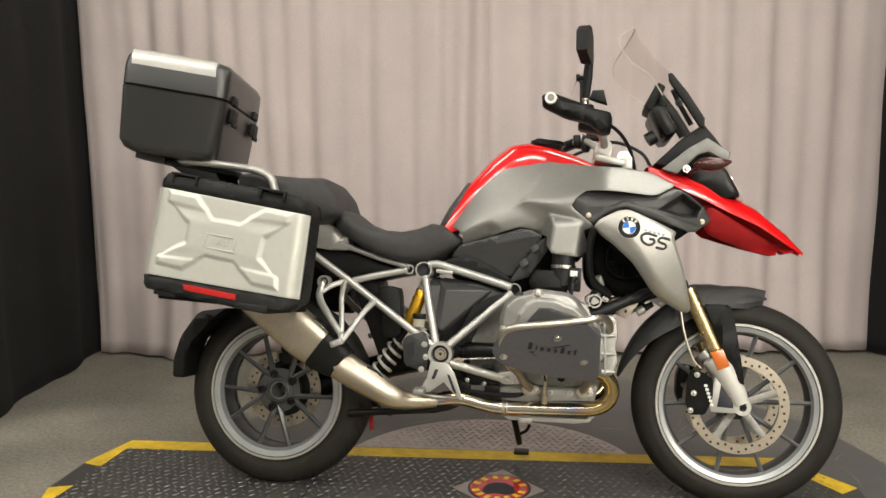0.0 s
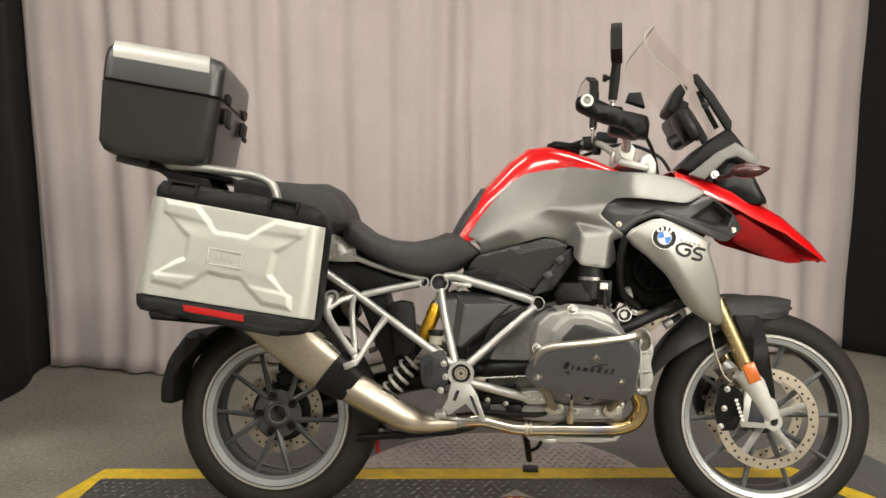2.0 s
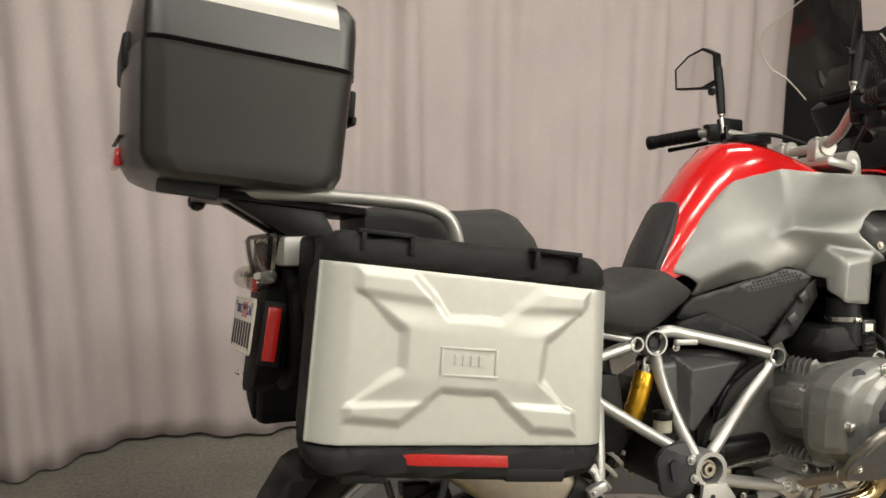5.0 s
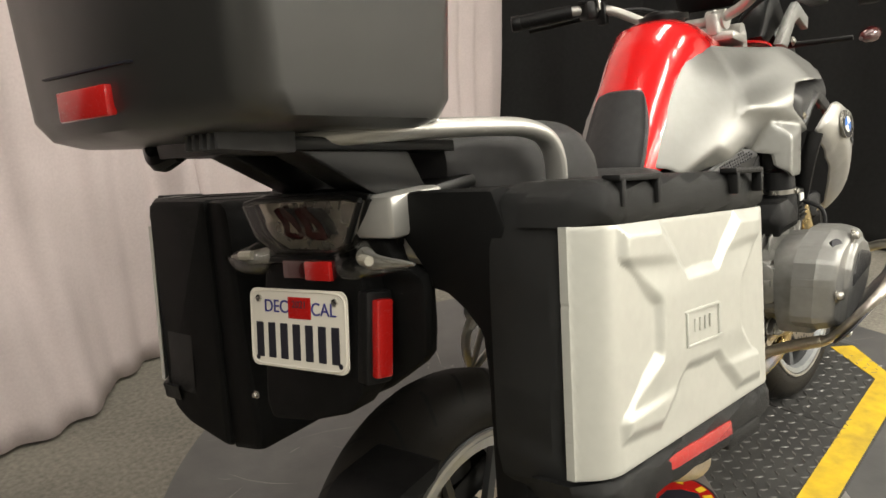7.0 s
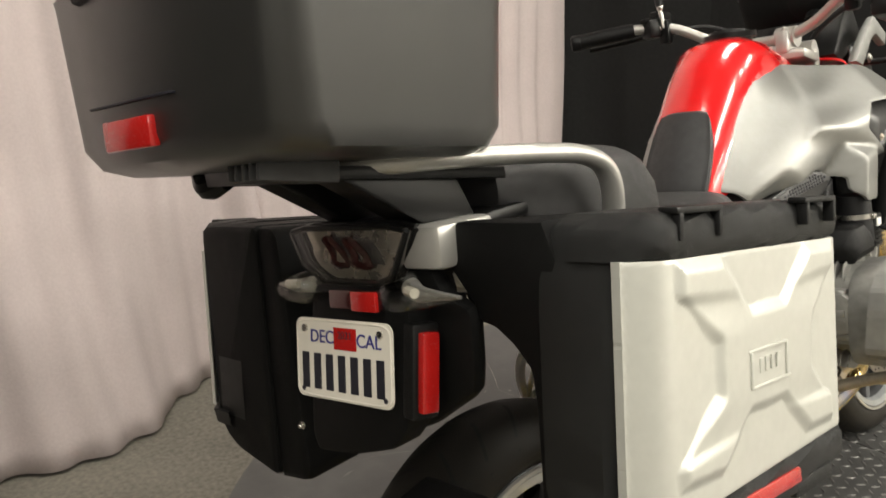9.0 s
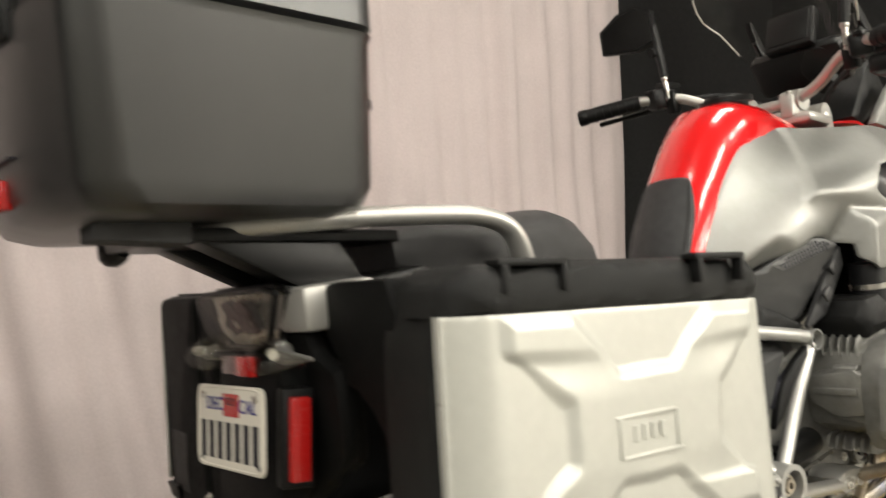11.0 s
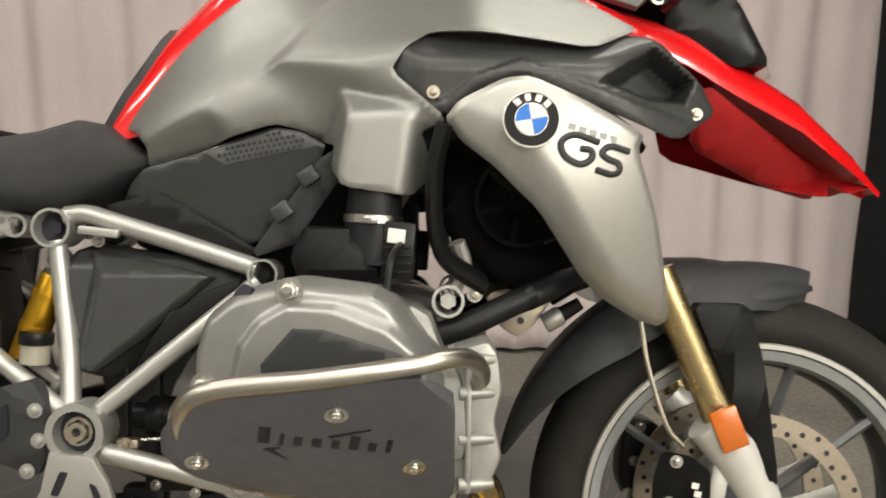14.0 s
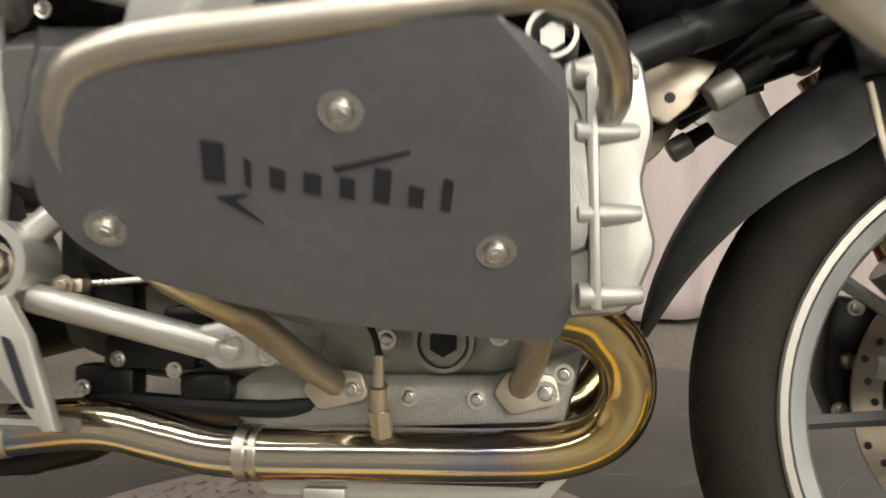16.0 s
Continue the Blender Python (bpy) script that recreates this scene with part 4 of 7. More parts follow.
WEDGE = [(0.886, 0.826), (0.905, 0.838), (0.912, 0.800), (0.852, 0.715), (0.800, 0.698), (0.795, 0.706)]
UNDER = [(0.584, 0.766), (0.657, 0.783), (0.700, 0.762), (0.798, 0.706), (0.790, 0.698), (0.590, 0.738)]
INSERT_OUT = [(0.981, 0.931), (0.998, 0.966), (1.031, 0.992), (1.122, 0.987), (1.233, 0.974), (1.290, 0.992), (1.320, 0.986), (1.386, 0.934), (1.408, 0.895), (1.348, 0.853), (1.244, 0.890), (1.192, 0.908), (1.143, 0.928), (1.088, 0.908), (1.049, 0.874)]
HOLLOW = [(1.241, 0.922), (1.318, 0.976), (1.378, 0.936), (1.362, 0.902), (1.309, 0.902)]
insert_up, insert_side = plane(1.06, 0.950, -0.264, 0.10, 0.90), plane(1.06, 0.930, -0.268, 0.10, -0.15)
insert_rear, insert_front = plane(0.985, 0.930, -0.256, -0.60, 0.0), plane(1.26, 0.93, -0.246, 0.50, 0.10)


def insert_face(x, z):
    y = smax(smax(insert_up(x, z), insert_side(x, z), 0.016), smax(insert_rear(x, z), insert_front(x, z), 0.012), 0.012)
    step_in = np.clip((z - np.interp(x, [0.98, 1.050, 1.088, 1.143, 1.192, 1.244, 1.41], [0.86, 0.892, 0.921, 0.942, 0.924, 0.908, 0.86])) / 0.008, 0, 1)
    dig = np.clip(outline_distance(np.asarray(x), np.asarray(z), HOLLOW) / 0.018 + 0.1, 0, 1)
    return y + 0.007 * step_in * step_in * (3 - 2 * step_in) + 0.055 * dig * dig * (3 - 2 * dig)


WING_OUT = [(1.050, 0.868), (1.066, 0.888), (1.121, 0.915), (1.151, 0.917), (1.216, 0.889), (1.291, 0.853), (1.283, 0.833), (1.314, 0.744), (1.330, 0.680), (1.345, 0.622), (1.333, 0.612), (1.300, 0.622), (1.252, 0.650), (1.222, 0.678), (1.205, 0.702), (1.165, 0.760), (1.110, 0.812), (1.070, 0.842)]
wing_main = smooth_field([(1.06, 0.87, -0.296), (1.15, 0.90, -0.304), (1.15, 0.85, -0.312), (1.28, 0.85, -0.282), (1.22, 0.75, -0.296), (1.30, 0.74, -0.262), (1.25, 0.66, -0.258), (1.34, 0.62, -0.196)], 2)
CREASE = ((1.055, 0.876), (1.136, 0.838), (1.180, 0.790), (1.226, 0.722), (1.262, 0.678), (1.320, 0.634))


def wing_face(x, z):
    """Flat face that breaks along a crease beside its rear edge."""
    x, z = np.asarray(x, float), np.asarray(z, float)
    cz = np.interp(x, [c[0] for c in CREASE], [c[1] for c in CREASE])
    below = (cz - z) * 0.75
    return wing_main(x, z) + 0.85 * smax(below, np.zeros_like(below), 0.016)


for s in (-1, 1):
    put = (lambda b: b) if s < 0 else mirrored
    skin("tank_cover", FLANK_OUT, flank, SILVER, bike, "brushed-look silver tank flank with a faceted shoulder and air duct", s, 0.006, 0.006, 0.002, 0.007)
    airp = skin("side_panel", AIR_OUT, air_face, MIDGREY, bike, "graphite side panel with a perforated grille", s, 0.01, 0.006, 0.004, 0.012)
    grey = skin("fairing_insert", INSERT_OUT, insert_face, MIDGREY, bike, "dark grey fairing insert with a hollowed end", s, 0.008, 0.006, 0.002, 0.005)
    wing = skin("radiator_cover", WING_OUT, wing_face, PALE, bike, "pale silver radiator cover", s, 0.005, 0.009, 0.006, 0.006)
    for bx, bz in ((1.035, 0.903), (1.377, 0.891)):
        by = float(insert_face(np.array(bx), np.array(bz)))
        part("fairing_screw", put(bolt((bx, by - 0.001, bz), (0, -1, 0), 0.0055, 0.004)), STAIN, grey)
    skin("grille", GRILLE, lambda x, z: air_main(x, z) - 0.0015, GRILLEGREY, airp, "perforated grille field", s, 0.003, 0.003, 0.001, 0.02, 0)
    holes = []
    for i in range(24):
        for j in range(6):
            x, z = 0.728 + i * 0.0078 - j * 0.004, 0.8215 + i * 0.0012 + j * 0.0066
            if float(outline_distance(np.array(x), np.array(z), GRILLE)) > 0.0035:
                y = float(air_face(np.array(x), np.array(z)))
                holes.append(rod((x, y - 0.0024, z), (x, y + 0.002, z), 0.0026, seg=8))
    part("grille_hole", put(merged(*holes)), INK, airp, "round perforations", 0)["kind"] = "stuff"
    wdg = skin("wedge_panel", WEDGE, lambda x, z: -0.196 - 0.12 * (x - 0.85) - 0.10 * (z - 0.78), GREY, bike, "dark grey wedge panel", s, 0.008, 0.005, 0.003, 0.02, 0)
    for cx, cz in ((0.872, 0.803), (0.838, 0.757)):
        part("panel_clip", put(box((cx, -0.204, cz), (0.026, 0.008, 0.022), 0.003, (0, -35, 0))), MIDGREY, wdg)
    skin("under_panel", UNDER, lambda x, z: -0.150 - 0.1 * (x - 0.6), BLACK, bike, "black under-panel", s, 0.015, 0.006, 0.003, 0.02, 0)
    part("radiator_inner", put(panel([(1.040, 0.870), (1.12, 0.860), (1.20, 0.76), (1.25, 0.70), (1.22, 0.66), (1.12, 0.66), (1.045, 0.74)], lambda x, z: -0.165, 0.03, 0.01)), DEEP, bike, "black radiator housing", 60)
    part("radiator_frame", put(tube([(1.050, -0.278, 0.862), (1.038, -0.262, 0.80), (1.046, -0.235, 0.71), (1.10, -0.19, 0.665)], 0.011, 10, 6, 1.6)), BLACK, bike, "black radiator shroud edge")
part("knee_pad", centred(knee_pad_mesh()), GREY, bike, "black rubber pad on the tank's rear", 40)

# badge and lettering shapes on the radiator cover
badge_c = Vector((1.151, float(wing_face(1.151, 0.862)) - 0.001, 0.862))
tilt = Matrix.Translation(badge_c) @ pose(0, 0, 0, -4, 0, -2)
roundel = part("roundel", moved(welded(lathe([(0.0, 0.0), (0.0325, 0.0), (0.0325, -0.003), (0.031, -0.005), (0.0, -0.005)], (0, 0), 40)), tilt), SATIN, bike, "round enamel badge with a dark ring")
part("badge_rim", moved(welded(lathe([(0.0335, 0.0), (0.0335, -0.006), (0.0318, -0.006), (0.0318, 0.0)], (0, 0), 40)), tilt), MACHINED, roundel)
part("badge_rim", moved(welded(lathe([(0.0195, 0.0), (0.0195, -0.006), (0.0185, -0.006), (0.0185, 0.0)], (0, 0), 40)), tilt), MACHINED, roundel)
for k in range(4):
    fan = [(0, 0)] + [(0.0185 * math.cos(a), 0.0185 * math.sin(a)) for a in (radians(k * 90 + 10 + i * 9) for i in range(11))]
    part("badge_quarter", moved(prism(fan, -0.0062, -0.004, 0), tilt), BLUE if k % 2 else WHITE, roundel, "blue quarter" if k % 2 else "white quarter", 0)
for a in (130, 100, 72, 45):
    part("badge_mark", moved(box((0.0258 * math.cos(radians(a)), -0.0056, 0.0258 * math.sin(radians(a))), (0.007, 0.0012, 0.009), 0.0005, (0, 90 - a, 0)), tilt), MACHINED, roundel, "silver bar", 0)


def on_wing(x, z, lift=0.0016):
    return (x, float(wing_face(x, z)) - lift, z)


for strokes in ([(1.232, 0.838), (1.203, 0.846), (1.187, 0.838), (1.190, 0.822), (1.208, 0.812), (1.222, 0.818), (1.222, 0.828), (1.209, 0.830)], [(1.270, 0.829), (1.246, 0.834), (1.236, 0.826), (1.244, 0.819), (1.256, 0.815), (1.258, 0.806), (1.248, 0.801), (1.228, 0.806)]):
    part("model_mark", tube([on_wing(x, z) for x, z in strokes], 0.0040, 8, 4, 0.4), GREY, bike, "dark grey flat mark")

for k in range(5):
    bx, bz = 1.199 + 0.0125 * k, 0.8555 - 0.0032 * k
    part("faint_mark", box((bx, float(wing_face(bx, bz)) - 0.0006, bz), (0.009, 0.001, 0.0075), 0.0, (0, 14, 0)), SILVER, bike, "faint silver bar", 0)

# seat
def saddle(rows, exp=0.45):
    """Lofted cushion: rows of (x, top z, bottom z, half width)."""
    rings = []
    for x, top, bot, hw in rows:
        r = []
        for k in range(28):
            a = 2 * math.pi * k / 28
            c, s = math.cos(a), math.sin(a)
            mid = bot + (top - bot) * 0.55
            r.append((x, hw * math.copysign(abs(c) ** 0.6, c), mid + (top - mid if s > 0 else mid - bot) * math.copysign(abs(s) ** exp, s)))
        rings.append(r)
    return loft(rings)


part("rider_seat", centred(saddle([(0.225, 0.930, 0.86, 0.110), (0.262, 0.925, 0.835, 0.150), (0.307, 0.890, 0.805, 0.163), (0.374, 0.864, 0.773, 0.168), (0.441, 0.859, 0.752, 0.160), (0.492, 0.871, 0.747, 0.145), (0.534, 0.889, 0.755, 0.128), (0.575, 0.882, 0.775, 0.118), (0.615, 0.850, 0.805, 0.112), (0.635, 0.835, 0.822, 0.10)])), SEATM, bike, "black rider seat with a scooped top", 60)
part("pillion_seat", centred(saddle([(-0.10, 1.045, 0.98, 0.11), (-0.05, 1.052, 0.94, 0.135), (0.004, 1.043, 0.91, 0.150), (0.105, 1.034, 0.88, 0.160), (0.175, 1.034, 0.875, 0.160), (0.200, 1.022, 0.878, 0.158), (0.228, 0.985, 0.885, 0.155), (0.248, 0.925, 0.895, 0.145)])), SEATM, bike, "black pillion seat", 60)
for s in (-1, 1):
    put = (lambda b: b) if s < 0 else mirrored
    part("tail_panel", put(panel([(-0.235, 1.000), (-0.10, 0.985), (0.10, 0.930), (0.205, 0.876), (0.258, 0.842), (0.270, 0.797), (0.182, 0.796), (-0.10, 0.870), (-0.24, 0.948)], lambda x, z: -0.165, 0.06, 0.012, step=0.05)), PALE, bike, "pale silver tail side panel", 60)
    part("side_cover", put(panel([(0.06, 0.80), (0.277, 0.793), (0.440, 0.735), (0.285, 0.702), (0.190, 0.708)], lambda x, z: -0.128, 0.02, 0.008)), BLACK, bike, "black side cover under the seat", 60)

# beak
beak_rows = [(1.225, 1.085, 1.060, 0.145), (1.290, 1.068, 1.020, 0.150), (1.393, 1.046, 0.975, 0.143), (1.466, 1.014, 0.940, 0.126), (1.575, 0.952, 0.895, 0.096), (1.672, 0.872, 0.838, 0.060), (1.729, 0.812, 0.806, 0.026)]
rings = []
for x, top, low, hw in beak_rows:
    rings.append([(x, hw * math.sin(t * math.pi / 2) if abs(t) < 1 else math.copysign(hw, t), low + (top - low) * (1 - abs(t) ** 2.2)) for t in np.linspace(-1, 1, 17).tolist()])
beak_bm = loft(rings, caps=False, closed=False)
r = bmesh.ops.extrude_face_region(beak_bm, geom=beak_bm.faces[:])
bmesh.ops.translate(beak_bm, vec=(-0.002, 0, -0.006), verts=[v for v in r["geom"] if isinstance(v, bmesh.types.BMVert)])
beak = part("beak", centred(beak_bm), RED, bike, "glossy red beak", 50)
for s in (-1, 1):
    put = (lambda b: b) if s < 0 else mirrored
    part("beak_side", put(panel([(1.405, 0.950), (1.54, 0.887), (1.672, 0.826), (1.710, 0.815), (1.672, 0.803), (1.648, 0.820), (1.640, 0.797), (1.545, 0.816), (1.405, 0.866)], lambda x, z: -0.108 + 0.34 * max(0, x - 1.40) + 0.8 * (0.93 - z), 0.006, 0.006)), REDSHADE, beak, "lower beak side, its shade put into a darker red", 60)

# ---- luggage ----


def pannier(mirror, label):
    """Hard side case: black tub in two halves, lid and base bands, a pressed silver face that rolls round its ends, hinges and a reflector."""
    put = mirrored if mirror else (lambda b: b)
    case = thing("pannier", LEAN_POSE @ (pose(0, 0.105, 0) if mirror else pose(0.008, -0.006, 0.009)), label, "motorcycle pannier", "hard side cases")
    outer = -0.492

    def rolled(x, z, lift=0.0):
        """The outer face, rolled inwards towards its rear and front ends."""
        x, z = np.asarray(x, float), np.asarray(z, float)
        rear = x - (-0.240 - 0.165 * (0.952 - z))
        front = 0.222 - 0.12 * (0.880 - z) - x
        y = outer + lift + 0.035 * x
        for d, w, k in ((rear, 0.050, 0.030), (front, 0.040, 0.022)):
            t = np.clip(d / w, 0, 1)
            y = y + k * (1 - t) ** 2.4
        return y

    RIBS = [(-0.200, 0.951), (-0.106, 0.933), (-0.055, 0.866), (0.020, 0.853), (0.097, 0.895), (0.186, 0.878), (0.173, 0.832), (0.103, 0.798), (0.091, 0.746), (0.143, 0.694), (0.143, 0.645), (0.057, 0.662), (-0.002, 0.726), (-0.080, 0.741), (-0.150, 0.702), (-0.238, 0.722), (-0.236, 0.760), (-0.149, 0.795), (-0.142, 0.842), (-0.208, 0.905)]
    GROOVES = (((-0.208, 0.902), (-0.036, 0.862), 1), ((0.176, 0.834), (0.020, 0.853), 1), ((-0.240, 0.757), (-0.080, 0.739), -1), ((0.146, 0.696), (-0.002, 0.727), -1))

    def pressed(x, z):
        """The face with its raised ribs and their sloping flanks."""
        t = np.clip(outline_distance(x, z, RIBS) / 0.018, 0, 1)
        raised = 0.0075 * t * t * (3 - 2 * t)
        plain = raised
        for (xa, za), (xb, zb), up in GROOVES:
            ex, ez = xb - xa, zb - za
            ln = math.hypot(ex, ez)
            along = ((x - xa) * ex + (z - za) * ez) / ln / ln
            off = up * ((z - za) * ex - (x - xa) * ez) / ln * (1 if ex > 0 else -1)
            cut = np.where(off > 0, 1 - off / (0.016 if up > 0 else 0.012), 1 + off / 0.036)
            cut = np.clip(cut, 0, 1)
            cut = cut * cut * (3 - 2 * cut)
            raised = np.minimum(raised, plain - 0.0052 * cut * np.clip(1.0 - 0.8 * along, 0, 1))
        return rolled(x, z, 0.0) - np.maximum(raised, 0.0)
    body = [(-0.225, 0.985), (-0.205, 0.997), (0.192, 0.926), (0.218, 0.905), (0.222, 0.880), (0.196, 0.622), (0.172, 0.594), (0.100, 0.588), (-0.262, 0.656), (-0.283, 0.690), (-0.245, 0.925)]
    part("body", put(panel(body, lambda x, z: rolled(x, z, 0.014), 0.074, 0.020, 0.016, step=0.05, soft=1)), CASEBLACK, case, "black textured plastic outer half", 40)
    face = skin("face", [(-0.242, 0.956), (0.222, 0.871), (0.194, 0.627), (-0.284, 0.700)], pressed, PANSILVER, case, "silver face pressed into crossed ribs", 1 if mirror else -1, 0.010, 0.004, 0.001, 0.0046 if mirror else 0.0033, 0)
    part("badge_frame", put(merged(*[box((bx, outer - 0.0083 + 0.035 * bx, bz), (w, 0.003, h), 0.001, (0, 9.3, 0)) for bx, bz, w, h in ((-0.038, 0.8085, 0.088, 0.004), (-0.035, 0.7670, 0.088, 0.004), (-0.080, 0.7945, 0.004, 0.040), (0.007, 0.7805, 0.004, 0.040))])), PANSILVER, face)
    part("badge_mark", put(merged(*[box((-0.056 + 0.013 * k, outer - 0.0098, 0.7935 - 0.0021 * k), (0.008, 0.002, 0.016), 0.0005, (0, 9.3, 0)) for k in range(4)])), PANSILVER, face, "faint raised bars", 0)
    part("lid_band", put(panel([(-0.242, 0.951), (-0.233, 0.982), (-0.208, 0.999), (0.193, 0.928), (0.219, 0.908), (0.226, 0.866)], lambda x, z: rolled(x, z, -0.004), 0.05, 0.020, 0.018, step=0.012)), CASEBLACK, case, "black lid band")
    part("base_band", put(panel([(-0.288, 0.698), (0.196, 0.627), (0.190, 0.606), (0.165, 0.588), (0.100, 0.584), (-0.262, 0.651), (-0.284, 0.668)], lambda x, z: rolled(x, z, -0.004), 0.05, 0.012, 0.010, step=0.014)), CASEBLACK, case, "black base band")
    part("reflector", put(prism([(-0.150, 0.668), (0.016, 0.640), (0.016, 0.622), (-0.150, 0.650)], outer - 0.009, outer - 0.002, 0.002)), REFLRED, case, "long red reflector")
    for hx, hz in ((-0.149, 0.981), (0.120, 0.935)):
        part("hinge", put(merged(box((hx, outer - 0.002, hz + 0.006), (0.085, 0.022, 0.007), 0.002, (0, 10, 0)), box((hx - 0.036, outer - 0.006, hz - 0.002), (0.008, 0.014, 0.030), 0.002, (0, 10, 0)), box((hx + 0.036, outer - 0.006, hz - 0.014), (0.008, 0.014, 0.030), 0.002, (0, 10, 0)))), BLACK, case, "moulded black lid hinge")
    for fx, fz, w in ((-0.205, 0.642, 0.07), (0.062, 0.602, 0.10)):
        part("foot", put(box((fx, outer + 0.016, fz), (w, 0.04, 0.022), 0.004, (0, 9, 0))), CASEBLACK, case)
    # inner half with the cut-out for wheel and exhaust
    if mirror:
        outlines = {"outer_shell": ([(-0.462, 0.990), (-0.440, 1.000), (-0.290, 1.000), (-0.284, 0.990), (-0.284, 0.620), (-0.296, 0.612), (-0.410, 0.632), (-0.446, 0.650), (-0.468, 0.685)], -0.240), "inner_shell": ([(-0.300, 0.996), (-0.252, 0.996), (-0.236, 0.980), (-0.222, 0.800), (-0.206, 0.640), (-0.218, 0.616), (-0.300, 0.606)], -0.232)}
    else:
        outlines = {"inner_shell": ([(-0.390, 0.994), (-0.240, 0.994), (-0.224, 0.976), (-0.224, 0.946), (-0.248, 0.918), (-0.266, 0.898), (-0.272, 0.880), (-0.296, 0.876), (-0.322, 0.859), (-0.345, 0.835), (-0.350, 0.790), (-0.350, 0.700), (-0.350, 0.622), (-0.400, 0.622)], -0.232)}
    for shell, (outline, back) in outlines.items():
        inner = across(outline, back, 0.185, 0.012, 1)
        for v in inner.verts:
            f = (v.co.x - back) / (0.185 - back)
            v.co.x -= 0.13 * (0.998 - v.co.z) * (1 - f)
            v.co.z -= f * (0.035 + 0.10 * (v.co.z - 0.622))
        part(shell, put(inner), INNERBLACK, case, "black inner half of the case" if shell == "inner_shell" else "black outer half of the case", 40)
    return case


pannier(False, "silver-faced black hard pannier on the machine's exhaust side")
pannier(True, "silver-faced black hard pannier beside the number plate")

# top case
top_case = thing("top_case", LEAN_POSE, "large black top case with silver lid trim on the rear rack", "top case")


def case_ring(x0, x1, hw, z0, rad, bow=0.0, seg=6):
    """A level ring round a rounded rectangle, narrower ahead, its rear side bowed out; it falls towards the front."""
    out = []
    for cx, cy, a0 in ((x1 - rad, hw - rad, 0), (x0 + rad, hw - rad, 90), (x0 + rad, -hw + rad, 180), (x1 - rad, -hw + rad, 270)):
        for k in range(seg + 1):
            a = radians(a0 + 90 * k / seg)
            out.append((cx + rad * math.cos(a), cy + rad * math.sin(a)))
        if a0 == 90:
            for k in range(1, 8):
                y = (hw - rad) * (1 - k / 4)
                out.append((x0 - bow * (1 - (y / (hw - rad)) ** 2), y))
    return [case_point(x, y, z0) for x, y in out]


def case_point(x, y, z):
    """A point of the top case from its own plan: turned with the machine, tapered ahead, sloping down."""
    return (x - 0.087 * y, middle(x) + y * (1 - 0.10 * (x + 0.47) / 0.34), z - 0.155 * (x + 0.47))


part("tub", loft([case_ring(-0.455, -0.200, 0.180, 1.112, 0.05, 0.015), case_ring(-0.478, -0.176, 0.198, 1.121, 0.05, 0.02), case_ring(-0.487, -0.164, 0.206, 1.144, 0.042, 0.022), case_ring(-0.475, -0.138, 0.216, 1.308, 0.036, 0.018), case_ring(-0.474, -0.135, 0.220, 1.316, 0.036, 0.018), case_ring(-0.467, -0.143, 0.212, 1.3165, 0.036, 0.018)]), TOPBLACK, top_case, "black textured plastic tub", 40)
part("lid", loft([case_ring(-0.467, -0.143, 0.212, 1.3165, 0.036, 0.018), case_ring(-0.471, -0.134, 0.221, 1.324, 0.036, 0.018), case_ring(-0.464, -0.127, 0.225, 1.385, 0.036, 0.016), case_ring(-0.458, -0.124, 0.222, 1.414, 0.038, 0.014), case_ring(-0.447, -0.132, 0.212, 1.432, 0.04, 0.01), case_ring(-0.44, -0.150, 0.195, 1.438, 0.04, 0.006)]), TOPBLACK, top_case, "black textured lid", 40)
for s in (-1, 1):
    rows = []
    for y, z in ((0.2262, 1.386), (0.2258, 1.396), (0.2245, 1.414), (0.2145, 1.4345), (0.195, 1.4415), (0.08, 1.4425)):
        rows.append([case_point(x, s * y, z) for x in (-0.432, -0.38, -0.32, -0.26, -0.21, -0.165)])
    bm = loft(rows, caps=False, closed=False)
    rr = bmesh.ops.extrude_face_region(bm, geom=bm.faces[:])
    bmesh.ops.translate(bm, vec=(0, -s * 0.004, -0.004), verts=[v for v in rr["geom"] if isinstance(v, bmesh.types.BMVert)])
    part("lid_trim", bm, PALE, top_case, "silver lid trim strip", 30)
for y in (-0.13, 0.13):
    at = case_point(-0.136, y, 1.300)
    latch = part("latch", merged(box((at[0] + 0.004, at[1], at[2] - 0.022), (0.014, 0.060, 0.048), 0.005, (0, 8, 5)), box((at[0] + 0.008, at[1], at[2] - 0.050), (0.010, 0.046, 0.016), 0.004, (0, 8, 5))), BLACK, top_case, "black lid latch")
    part("latch_hook", box((at[0] + 0.008, at[1], at[2] + 0.030), (0.012, 0.048, 0.030), 0.005, (0, 8, 5)), BLACK, latch)
part("rear_hinge", box((-0.486, middle(-0.49) + 0.01, 1.325), (0.020, 0.20, 0.060), 0.008, (0, 5, 5)), BLACK, top_case, "black lid hinge on the rear")
part("rear_reflector", box((-0.5125, -0.118, 1.156), (0.012, 0.088, 0.031), 0.003, (0, 6, 7)), REFLRED, top_case, "red rear reflector")
part("label_line", box((-0.5085, -0.125, 1.187), (0.008, 0.150, 0.0022), 0.0005, (0, 5, 7)), INK, top_case, "thin dark moulded line")
for k in range(5):
    part("underside_rib", box((-0.40, -0.175 - 0.014 * k, 1.098), (0.10, 0.006, 0.030), 0.002, (0, 12, 5)), GREY, top_case)

